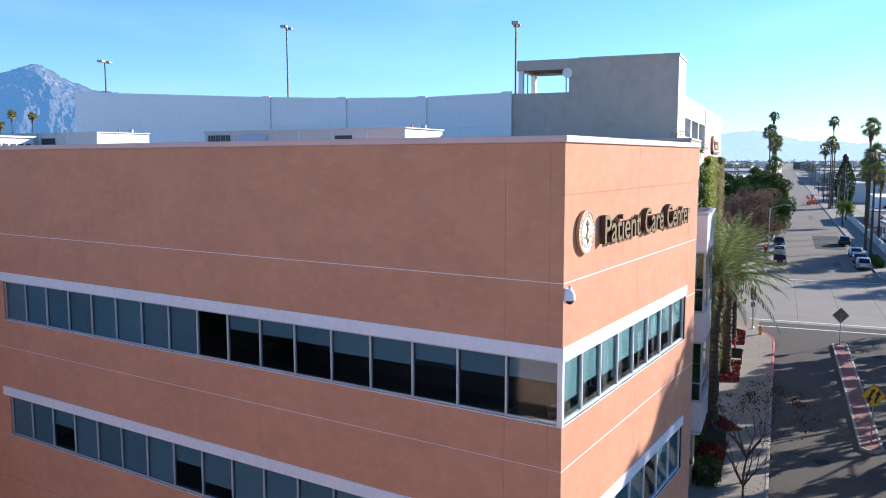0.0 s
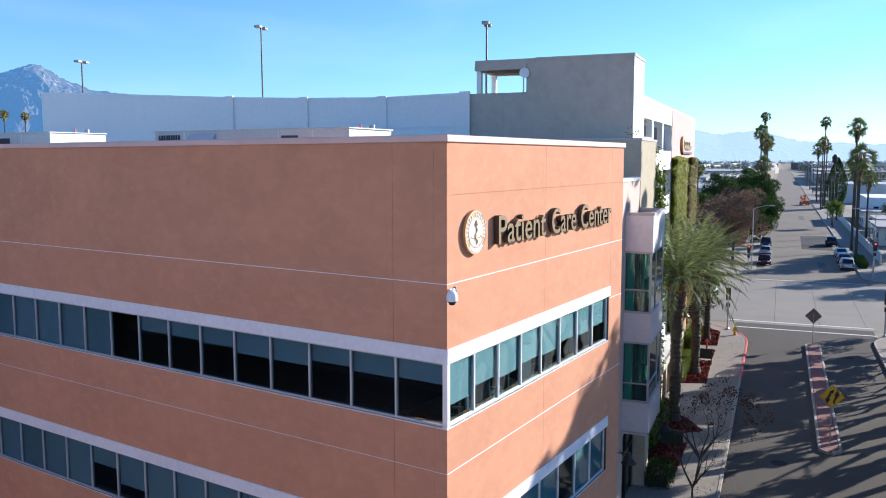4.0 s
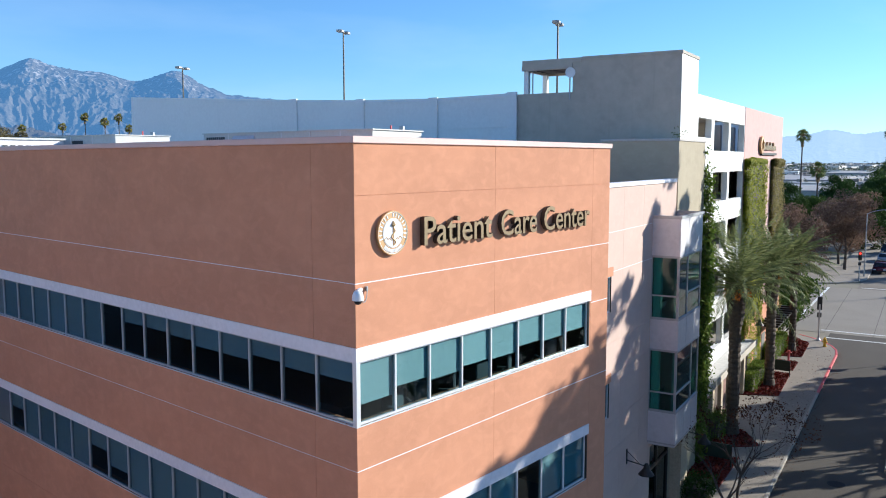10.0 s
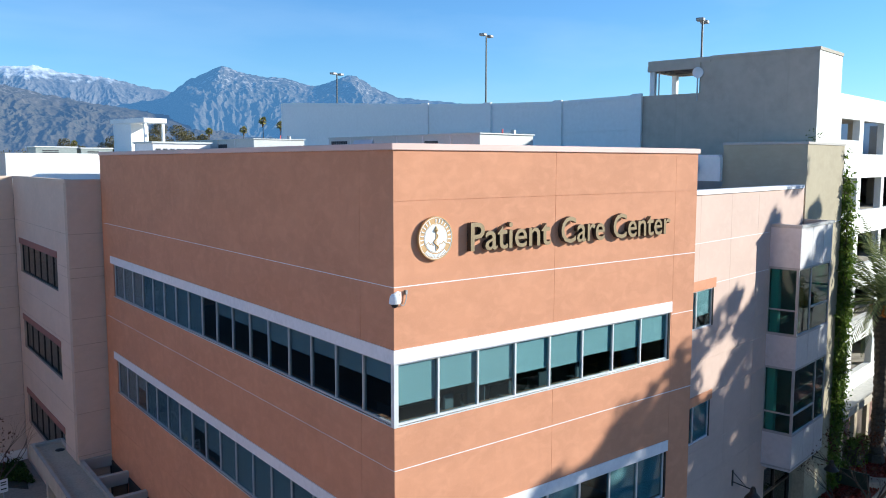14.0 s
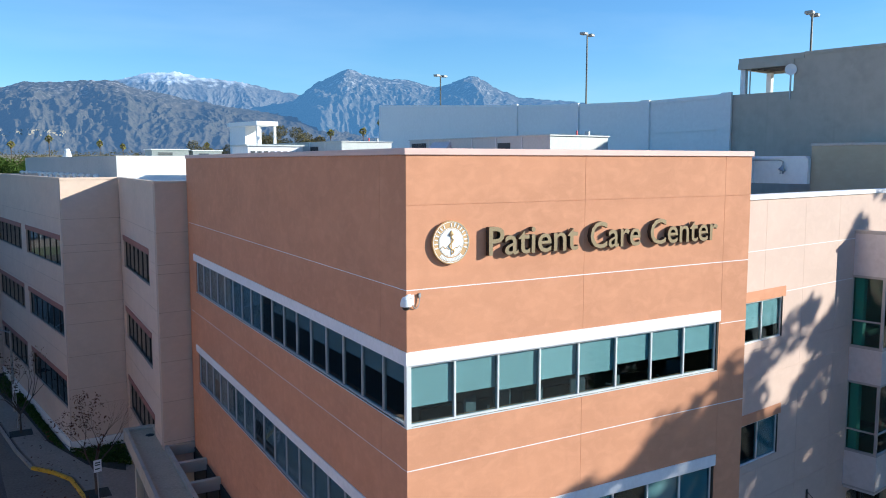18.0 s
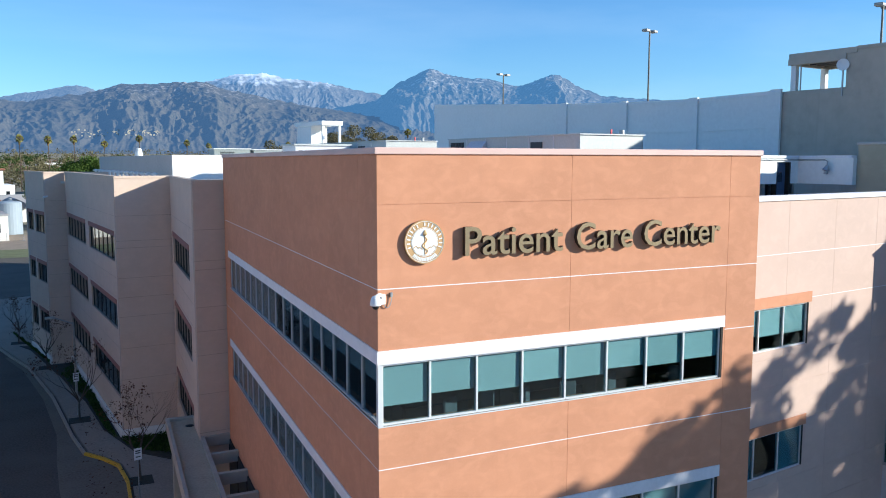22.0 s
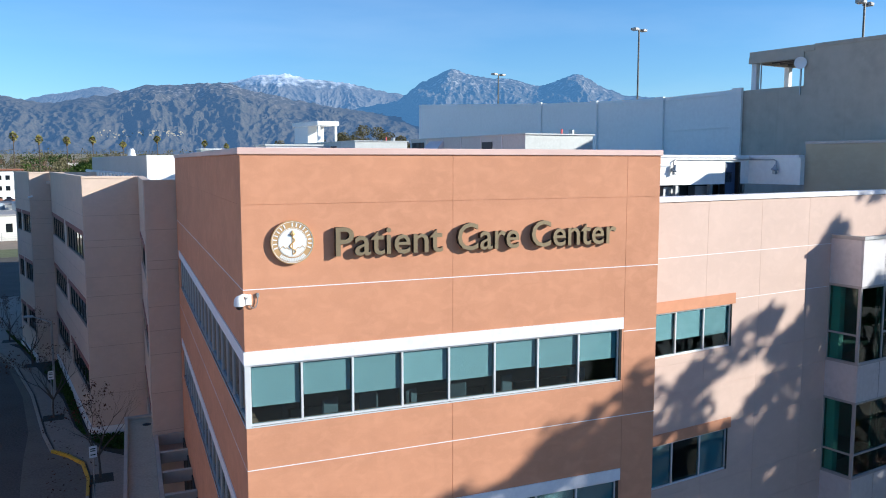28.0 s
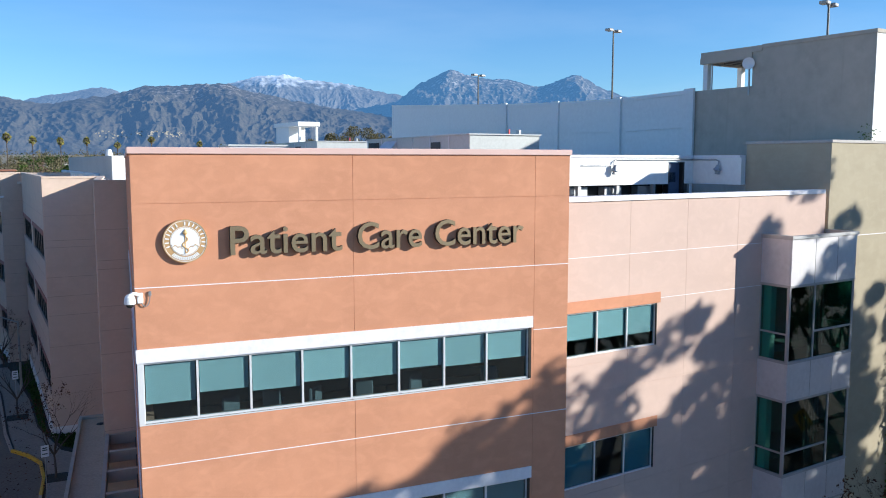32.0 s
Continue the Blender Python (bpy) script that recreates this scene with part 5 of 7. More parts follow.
for i in range(12):
    part("sign_bar", boxes((1.2 + i * 0.46, 1.5 + i * 0.46, -0.15, -0.02, -0.25, 0.1 + 0.25 * (i % 3 == 0))), BRONZE, gsign)

# cream building across the drive, out of view; added to bounce warm sunlight back
flank = thing("flanking_building", None, "unseen warm cream stucco building bouncing sunlight across the drive", "building")
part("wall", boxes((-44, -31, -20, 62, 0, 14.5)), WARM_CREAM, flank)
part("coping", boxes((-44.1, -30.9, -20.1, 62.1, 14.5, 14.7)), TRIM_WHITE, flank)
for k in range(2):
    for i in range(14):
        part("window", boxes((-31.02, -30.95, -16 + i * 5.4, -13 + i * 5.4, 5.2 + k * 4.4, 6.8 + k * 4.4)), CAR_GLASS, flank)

# ---------------------------------------------------------------- plants
def rnd_dir(r):
    z = r.uniform(-1, 1)
    a = r.uniform(0, 2 * math.pi)
    q = math.sqrt(1 - z * z)
    return Vector((q * math.cos(a), q * math.sin(a), z))


class Soup:
    """Loose leaves gathered as plain lists, for speed."""

    def __init__(self):
        self.v, self.f = [], []

    def quad(self, c, a, b):
        n = len(self.v)
        self.v += [tuple(c - a), tuple(c - b * 0.8 + a * 0.1), tuple(c + a), tuple(c + b * 0.8 + a * 0.1)]
        self.f.append((n, n + 1, n + 2, n + 3))

    def quad4(self, *corners):
        n = len(self.v)
        self.v += [tuple(c) for c in corners]
        self.f.append((n, n + 1, n + 2, n + 3))

    def tri(self, p, q, r):
        n = len(self.v)
        self.v += [tuple(p), tuple(q), tuple(r)]
        self.f.append((n, n + 1, n + 2))

    def leaf(self, r, c, size, up=None):
        d = rnd_dir(r)
        if up is not None:
            d = (d + up).normalized()
        s = d.orthogonal().normalized()
        s = Matrix.Rotation(r.uniform(0, 6.28), 3, d) @ s
        self.quad(c, s * size * 0.5, s.cross(d) * size * 0.3)

    def mesh(self, name, material):
        me = bpy.data.meshes.new(name)
        me.from_pydata(self.v, [], self.f)
        me.materials.append(material)
        return me


def limb(bm, r, p, d, length, rad, depth, tips, spread=0.6, up=0.25, min_rad=0.012, n=6):
    """A branch that bends, tapers and forks."""
    steps = 3
    for i in range(steps):
        q = p + d * (length / steps)
        tube(bm, p, q, rad, rad * 0.86, n=n, cap=False)
        p, rad = q, rad * 0.86
        d = (d + rnd_dir(r) * 0.14 + Vector((0, 0, up * 0.1))).normalized()
    tips.append((p, d, rad))
    if depth <= 0 or rad < min_rad:
        return
    for _ in range(r.choice((2, 2, 3))):
        nd = (d + rnd_dir(r) * spread + Vector((0, 0, up))).normalized()
        limb(bm, r, p, nd, length * r.uniform(0.62, 0.82), rad * r.uniform(0.6, 0.75), depth - 1, tips, spread, up, min_rad, max(4, n - 1))


def broadleaf(name, seed, h, radius, leaf_mat, leaves, leaf_size, label, trunk_h=0.3, depth=3, squash=0.8, clumps=26, lump=(0.22, 0.42), fill=(0.35, 0.95)):
    """A tree: forked trunk and a crown of leaf clumps with gaps; at the origin."""
    r = random.Random(seed)
    t = thing(name, None, label, "tree")
    bm = bmesh.new()
    tips = []
    limb(bm, r, Vector((0, 0, -0.1)), Vector((0, 0, 1)), h * trunk_h, h * 0.022, depth, tips, 0.75, 0.3)
    part("trunk", bm, BARK, t)
    s = Soup()
    cz = h * (1 + trunk_h) / 2
    rz = h * (1 - trunk_h) / 2
    cl = []
    while len(cl) < clumps:
        d = rnd_dir(r) * r.uniform(*fill)
        cl.append((Vector((d.x * radius, d.y * radius, cz + d.z * rz)), radius * r.uniform(*lump)))
    for i in range(leaves):
        c, cr = cl[i % clumps]
        d = rnd_dir(r) * cr * (0.35 + 0.65 * r.random() ** 0.5)
        d.z *= squash
        s.leaf(r, c + d, leaf_size * r.uniform(0.6, 1.3))
    part("crown", s.mesh("crown", leaf_mat), None, t)
    return t


def bare_tree(seed, h, label, leaves=90, leaf_mat=LEAF_WITHER, stems=4, leaf_size=0.12):
    r = random.Random(seed)
    t = thing("bare_tree", None, label, "tree", "bare young trees")
    bm = bmesh.new()
    tips = []
    limb(bm, r, Vector((0, 0, -0.05)), Vector((0, 0, 1)), h * 0.2, 0.07, 0, tips, 0.7, 0.26, 0.0025, 6)
    top = tips[0][0]
    for k in range(stems):
        a = 6.283 * k / stems + r.uniform(-0.4, 0.4)
        limb(bm, r, top, Vector((math.cos(a) * 0.55, math.sin(a) * 0.55, 0.8)).normalized(), h * 0.2, 0.05, 5, tips, 0.6, 0.16, 0.0008, 5)
    part("trunk", bm, BARK, t)
    s = Soup()
    for i in range(leaves):
        p, d, _ = r.choice(tips[len(tips) // 3:])
        s.leaf(r, p + rnd_dir(r) * 0.12, leaf_size * r.uniform(0.6, 1.4))
    part("withered_leaves", s.mesh("withered_leaves", leaf_mat), None, t, "few withered leaves")
    return t


def frond(s, r, base, az, rise, length, leaflets, width, droop):
    """A feather frond: an arching rib with leaflets to both sides."""
    h = Vector((math.cos(az), math.sin(az), 0))
    side = Vector((-h.y, h.x, 0))
    p, ang = Vector(base), rise
    step = length / leaflets
    last = None
    for i in range(leaflets):
        f = i / leaflets
        d = h * math.cos(ang) + Vector((0, 0, math.sin(ang)))
        q = p + d * step
        w = width * math.sin(math.pi * min(1, 0.12 + f * 0.85)) * r.uniform(0.85, 1.1)
        if i > 1:
            nrm = side.cross(d)
            for sg in (-1, 1):
                tip = p + (side * sg * r.uniform(0.6, 0.9) + d * 0.85 + Vector((0, 0, -0.15)) + nrm * r.uniform(0.15, 0.45)).normalized() * w
                mid = p + (tip - p) * 0.42
                s.quad4(p, mid + d * 0.05, tip, mid - d * 0.05)
        rw = 0.03 * (1 - f) + 0.008
        s.quad((p + q) / 2, d * step * 0.55, side * rw)
        p = q
        ang -= droop / leaflets * (0.5 + f)
    return


def date_palm(seed, h, label, r_trunk=0.24, fr=84, length=3.1):
    r = random.Random(seed)
    t = thing("date_palm", None, label, "palm tree", "date palms")
    bm = bmesh.new()
    rows = [(r_trunk * 1.35, -0.05), (r_trunk * 1.1, 0.5)]
    n = int(h / 0.16)
    for i in range(n):
        f = i / n
        z = 0.5 + (h - 0.5) * f
        k = 1.0 + (0.75 * max(0, (f - 0.72) / 0.28) ** 0.7 if f > 0.72 else 0)
        rows.append((r_trunk * (0.92 + 0.12 * (i % 2)) * k, z))
    rows.append((r_trunk * 0.9, h + 0.35))
    lathe(bm, rows, 12)
    for v in bm.verts:
        v.co.x += r.uniform(-0.025, 0.025) + 0.01 * v.co.z * math.sin(v.co.z * 0.3)
        v.co.y += r.uniform(-0.025, 0.025)
    part("trunk", bm, PALM_BARK, t)
    s = Soup()
    for i in range(fr):
        f = (i + 0.5) / fr
        rise = radians(84 - 92 * f ** 0.95 + r.uniform(-7, 7))
        frond(s, r, (0.1 * math.cos(i), 0.1 * math.sin(i), h + 0.3 - 0.2 * f), i * 2.39996 + r.uniform(-0.2, 0.2), rise, length * r.uniform(0.85, 1.1), 34, 0.58, radians(40 + 44 * f))
    part("crown", s.mesh("crown", LEAF_DATE), None, t)
    for k in range(3):
        s = Soup()
        a = seed + k * 2.1
        for i in range(60):
            p = Vector((0.55 * math.cos(a), 0.55 * math.sin(a), h - 0.25)) + rnd_dir(r) * 0.34 * r.random() ** 0.5
            s.leaf(r, p, 0.2, Vector((0, 0, -0.6)))
        part("fruit_stalk", s.mesh("fruit_stalk", FRUIT_ORANGE), None, t, "hanging orange fruit stalk")
    return t


def fan_palm(name, seed, h, label, crown=1.9, leaves=46, leaf_mat=LEAF_PALM, skirt=True, rt=0.22):
    r = random.Random(seed)
    t = thing(name, None, label, "palm tree", "fan palms")
    lean = r.uniform(-0.02, 0.02)
    bm = bmesh.new()
    lathe(bm, [(rt * 1.4, -0.1), (rt, 1.0), (rt * 0.75, h * 0.6), (rt * 0.7, h)], 8)
    part("trunk", bm, PALM_BARK, t)
    s = Soup()
    for i in range(leaves):
        f = (i + 0.5) / leaves
        a = i * 2.39996 + r.uniform(-0.3, 0.3)
        el = radians(84 - 130 * f ** 0.85 + r.uniform(-10, 10))
        d = Vector((math.cos(a) * math.cos(el), math.sin(a) * math.cos(el), math.sin(el)))
        side = Vector((-math.sin(a), math.cos(a), 0))
        sl = crown * r.uniform(0.28, 0.56)
        st = Vector((0, 0, h)) + d * sl
        s.quad(Vector((0, 0, h)) + d * sl * 0.5, d * sl * 0.5, side * 0.03)
        roll = r.uniform(-1.1, 1.1)
        side = (side * math.cos(roll) + side.cross(d) * math.sin(roll)).normalized()
        up = side.cross(d)
        for k in range(9):
            b = radians(-72 + 18 * k)
            tip = st + (d * math.cos(b) + side * math.sin(b)) * crown * 0.46 - Vector((0, 0, (0.04 + 0.20 * f) * crown)) + up * 0.05 * r.uniform(-1, 1)
            e = (d * -math.sin(b) + side * math.cos(b)) * crown * 0.034
            mid = st + (tip - st) * 0.5
            s.tri(st, mid + e, tip)
            s.tri(st, tip, mid - e)
    part("crown", s.mesh("crown", leaf_mat), None, t)
    if skirt:
        s = Soup()
        for i in range(90):
            a, z = r.uniform(0, 6.28), h + 0.15 * crown - r.random() ** 1.4 * crown * 1.3
            rr = rt + 0.2 + 0.5 * crown * (0.5 - 0.3 * (h - z) / crown)
            p = Vector((math.cos(a) * rr * 0.6, math.sin(a) * rr * 0.6, z))
            s.quad(p, Vector((0, 0, 0.35 * crown * 0.5)), Vector((-math.sin(a), math.cos(a), 0)) * 0.16)
        part("dry_skirt", s.mesh("dry_skirt", LEAF_PALM_DRY), None, t, "hanging dry fronds")
    return t


def leaf_box(parent, name, seed, x0, x1, y0, y1, z0, z1, n, size, material, ragged=0.12, label="", holes=0.0, up=None):
    """Leaves all over and through a box, denser at its faces: hedges and climbers."""
    r = random.Random(seed)
    s = Soup()
    for i in range(n):
        p = [r.uniform(x0, x1), r.uniform(y0, y1), r.uniform(z0, z1)]
        k = r.choice((0, 0, 1, 1, 2, 2, 2))
        if k < 2 or r.random() < 0.8:
            lo, hi = ((x0, x1), (y0, y1), (z0, z1))[k]
            p[k] = hi if (k == 2 or r.random() < 0.5) else lo
        v = Vector(p)
        nn = noise.noise(v * 0.9 + Vector((seed, 0, 0)))
        if holes and nn < -0.5 + holes:
            continue
        v += rnd_dir(r) * ragged * (0.5 + abs(nn) * 2)
        s.leaf(r, v, size * r.uniform(0.6, 1.3), up)
    return part(name, s.mesh(name, material), None, parent, label)


def hedge(seed, m, w, d, h, label, material=LEAF_BRIGHT, dens=520, size=0.11):
    t = thing("hedge", m, label, "hedge", "clipped hedges")
    part("stem_core", boxes((0.15, w - 0.15, 0.15, d - 0.15, 0, h - 0.2)), BARK, t)
    leaf_box(t, "foliage", seed, 0, w, 0, d, 0.05, h, int(dens * (w * d + (w + d) * h)), size, material)
    return t


# wood chips scattered over the red mulch
def inside(x, y, pts):
    hit_in = False
    for (x0, y0), (x1, y1) in zip(pts, pts[1:] + pts[:1]):
        if (y0 > y) != (y1 > y) and x < x0 + (y - y0) / (y1 - y0) * (x1 - x0):
            hit_in = not hit_in
    return hit_in


rm, sm = random.Random(8), Soup()
for pts in chips:
    us, vs = [p[0] for p in pts], [p[1] for p in pts]
    for _ in range(int((max(us) - min(us)) * (max(vs) - min(vs)) * 190)):
        x, y = rm.uniform(min(us), max(us)), rm.uniform(min(vs), max(vs))
        if inside(x, y, pts):
            q = g(x, y, 0.215 + 0.06 * rm.random())
            sm.leaf(rm, q, 0.15 * rm.uniform(0.5, 1.4), Vector((0, 0, 0.8)))
tagged(part("mulch_chips", sm.mesh("mulch_chips", CHIP), None), "loose dark red wood chips of the mulch beds", "mulch", "", "stuff")

# street side
p1 = date_palm(3, 8.4, "tall date palm with feathery fronds in red mulch", 0.34, 62, 4.7)
p1.matrix_basis = GRID @ turn_z(24.1, -0.65, 0.15, 20)
p2 = date_palm(7, 7.9, "date palm with diamond-patterned trunk", 0.32, 54, 4.2)
p2.matrix_basis = GRID @ turn_z(36.0, -0.75, 0.15, 70)
p3 = date_palm(8, 7.4, "date palm near the street corner", 0.28, 44, 3.5)
p3.matrix_basis = GRID @ turn_z(47.9, -0.6, 0.15, 130)
b1 = bare_tree(5, 6.6, "bare young street tree with a few brown leaves", 1100, LEAF_WITHER, 7)
b1.matrix_basis = GRID @ turn_z(14.7, -2.8, 0.12, 0)
b1b = bare_tree(15, 5.6, "bare young street tree with a few brown leaves", 110)
b1b.matrix_basis = GRID @ turn_z(11.6, -2.9, 0.12, 140)
hedge(1, GRID @ pose(22.5, -0.35, 0.15), 2.0, 0.9, 1.2, "clipped green hedge in the mulch bed")
hedge(2, GRID @ pose(33.4, -0.25, 0.15), 4.6, 0.85, 1.25, "long clipped green hedge before the annex")
hedge(3, GRID @ pose(42.3, -0.1, 0.15), 6.2, 0.8, 1.4, "long clipped green hedge before the annex")
hedge(4, GRID @ pose(13.4, -1.7, 0.15), 1.9, 1.1, 0.8, "dark low shrubs by the entrance", LEAF_DARK)
hedge(5, GRID @ pose(19.6, -0.3, 0.15), 1.2, 0.7, 0.8, "low shrub in red mulch", LEAF_MID)

ivy = thing("ivy_screen", GRID, "tall yellow-green ivy covering the pink garage front", "climbing plant", "ivy screens")
leaf_box(ivy, "foliage", 11, 34.3, 40.6, 0.75, GV - 0.08, 0.3, 15.65, 40000, 0.19, LEAF_IVY, 0.18, up=Vector((-0.5, -2.0, 0.9)))
part("trellis", boxes((34.4, 40.5, 0.95, 1.1, 0.2, 15.5)), BARK, ivy)
ivy2 = thing("ivy_screen", GRID, "narrow browning ivy screen on the pink garage front", "climbing plant", "ivy screens")
leaf_box(ivy2, "foliage", 12, 44.9, 48.6, 0.75, GV - 0.08, 0.3, 15.6, 24000, 0.19, LEAF_IVY_DRY, 0.18, up=Vector((-0.5, -2.0, 0.9)))
part("trellis", boxes((45.0, 48.5, 0.95, 1.1, 0.2, 15.4)), BARK, ivy2)
vine = thing("climbing_vine", GRID, "loose green vine climbing the white garage pier", "climbing plant")
rv = random.Random(21)
bm = bmesh.new()
s = Soup()
for k in range(34):
    p = Vector((rv.uniform(18.4, 18.9), rv.uniform(-0.2, 0.4), 0.2))
    top = rv.uniform(9, 15.6) if k else 16.0
    while p.z < top:
        q = p + Vector((rv.uniform(-0.22, 0.22), rv.uniform(-0.1, 0.1), rv.uniform(0.3, 0.6)))
        q.x, q.y = min(max(q.x, 18.34), 19.15 - 0.03 * q.z), min(max(q.y, -0.35), 0.8)
        tube(bm, p, q, 0.016, 0.014, n=4, cap=False)
        for _ in range(int(26 * (1.2 - q.z / 30))):
            s.leaf(rv, q + rnd_dir(rv) * 0.42 * rv.random(), 0.2 * rv.uniform(0.6, 1.4), Vector((0, -0.8, 0.5)))
        p = q
part("stem", bm, BARK, vine)
part("leaves", s.mesh("leaves", LEAF_BRIGHT), None, vine)
tuft = thing("roof_weed", GRID, "small green weed at the tower foot", "weed")
leaf_box(tuft, "leaves", 5, 17.35, 17.7, 0.95, 1.25, 16.77, 17.15, 60, 0.12, LEAF_MID, 0.15)

# side drive
cover = Soup()
rv = random.Random(77)
for (x0, y0), (x1, y1), (x2, y2), (x3, y3), n in (((-2.5, 31.0), (-0.6, 29.2), (-0.4, 32.8), (-3.2, 32.8), 2600), ((-4.6, 42.0), (-3.9, 35.5), (-3.4, 33.2), (-4.2, 43.0), 1800), ((-6.2, 50.0), (-4.6, 42.0), (-4.2, 43.0), (-5.3, 53.5), 1500), ((-9.6, 66.0), (-6.9, 54.5), (-6.9, 54.2), (-10.0, 68.0), 1200)):
    for _ in range(n):
        a, b = rv.random(), rv.random()
        x = (x0 * (1 - a) + x1 * a) * (1 - b) + (x3 * (1 - a) + x2 * a) * b
        y = (y0 * (1 - a) + y1 * a) * (1 - b) + (y3 * (1 - a) + y2 * a) * b
        hgt = 0.22 + 0.35 * max(0, noise.noise(Vector((x, y, 3)) * 0.9))
        cover.leaf(rv, Vector((x, y, 0.2 + hgt * rv.random())), 0.16 * rv.uniform(0.6, 1.4))
tagged(part("ground_cover", cover.mesh("ground_cover", LEAF_DARK), None), "dark low cover plants in the bed by the tan wall", "shrubs", "", "stuff")
for k, (x, y, hh) in enumerate(((-2.75, 26.3, 6.0), (-5.2, 38.0, 6.0), (-7.1, 53.0, 5.6), (-9.4, 63.5, 5.4))):
    b = bare_tree(30 + k, hh, "bare young tree in a sidewalk pit", 480, LEAF_WITHER, 5)
    b.matrix_basis = turn_z(x, y, 0.16, 50 * k)

# tall trees across the street, whose shade falls on the walls: a row that rises towards the crossing
ROW = ((8.0, 15.9), (10.0, 16.3), (11.8, 16.8), (13.6, 17.5), (15.3, 18.5), (17.0, 19.4), (18.9, 20.1), (20.8, 20.2), (22.6, 20.5), (24.4, 21.4), (26.2, 22.9), (27.9, 24.6), (29.5, 25.5), (31.3, 26.0), (33.1, 26.0), (34.9, 24.6))
for k, (u, h) in enumerate(ROW + ((36.9, 21.6), (39.2, 19.0), (41.6, 17.0), (44.0, 14.0), (47.0, 12.6), (50.4, 12.4), (53.6, 11.4))):
    tr = broadleaf("street_tree", 150 + k, h, (2.6 if k < 8 else 2.1) + 0.25 * (k % 3), LEAF_DARK, 13000 if k < 8 else 4600, 0.44, "tall dark street tree across the road", 0.2 if u < 21 else 0.14, 2, 0.9, 110 if k < 8 else 48 if k < 10 else 37 if k < 16 else 32, (0.2, 0.36), (0.2, 0.97))
    tr["group"] = "street trees"
    tr.matrix_basis = GRID @ turn_z(u, -18.2 + 0.3 * (k % 3), 0.1, 40 * k)

# unseen trees along the drive, added to keep skylight off the tan building
for k in range(5):
    copy_thing(tr, turn_z(-22.5 - k % 2, 30 + k * 9.5, 0, 70 * k))
unseen_drive_tree = broadleaf("street_tree", 64, 15.0, 4.8, LEAF_MID, 11000, 0.5, "unseen broad green tree, added to shade the tan building", 0.25, 3, 0.85, 44)
unseen_drive_tree["group"] = "street trees"
unseen_drive_tree.matrix_basis = turn_z(-23.5, 36.0, 0, 0)
for x, y, a, k in ((-24.0, 49.0, 20, 1.0), (-26.0, 61.0, 110, 0.95)):
    copy_thing(unseen_drive_tree, turn_z(x, y, 0, a) @ Matrix.Scale(k, 4))

# ---------------------------------------------------------------- signs, signals, hydrant
def flat_shape(bm, pts, y0, y1):
    """An upright plate from an outline in x, z."""
    a = [bm.verts.new((x, y0, z)) for x, z in pts]
    b = [bm.verts.new((x, y1, z)) for x, z in pts]
    bm.faces.new(a)
    bm.faces.new(b[::-1])
    for i in range(len(pts)):
        j = (i + 1) % len(pts)
        bm.faces.new((a[j], a[i], b[i], b[j]))
    return bm


def diamond_sign(m, label, face, arrows, size, zc):
    t = thing("road_sign", m, label, "road sign", "diamond road signs")
    part("post", tube(bmesh.new(), (0, 0, 0), (0, 0, zc + 0.2), 0.035), STEEL, t)
    h = size * 0.7071
    plate = part("plate", flat_shape(bmesh.new(), [(0, zc - h), (h, zc), (0, zc + h), (-h, zc)], -0.055, -0.04), face, t)
    if arrows:
        part("border", flat_shape(bmesh.new(), [(0, zc - h * 0.95), (h * 0.95, zc), (0, zc + h * 0.95), (-h * 0.95, zc)], -0.058, -0.055), BLACK_SIGN, plate)
        part("face", flat_shape(bmesh.new(), [(0, zc - h * 0.91), (h * 0.91, zc), (0, zc + h * 0.91), (-h * 0.91, zc)], -0.061, -0.058), face, plate)
        for s in (-1, 1):
            pts = [(0.02, -0.5), (0.19, -0.5), (0.22, -0.28), (0.37, -0.06), (0.42, 0.10), (0.58, 0.10), (0.36, 0.52), (0.06, 0.14), (0.21, 0.13), (0.17, 0.02), (0.04, -0.2)]
            q = [(s * (x * h * 0.92 + 0.03), zc + s * z * h * 1.1 - 0.03) for x, z in pts]
            part("arrow", flat_shape(bmesh.new(), q, -0.064, -0.061), BLACK_SIGN, plate)
        part("island_mark", flat_shape(bmesh.new(), [(-0.05, zc + 0.22), (0.0, zc + 0.17), (0.06, zc + 0.22), (0.06, zc + 0.38), (-0.05, zc + 0.38)], -0.064, -0.061), BLACK_SIGN, plate)
    return t


diamond_sign(GRID @ turn_z(22.9, -9.05, 0.16, -82), "yellow diamond sign with two black curved arrows on the median", YELLOW_SIGN, True, 0.92, 2.75)
diamond_sign(GRID @ turn_z(49.0, -9.0, 0.16, 98), "diamond road sign seen from its plain brown back", SIGN_BACK, False, 0.95, 2.5)


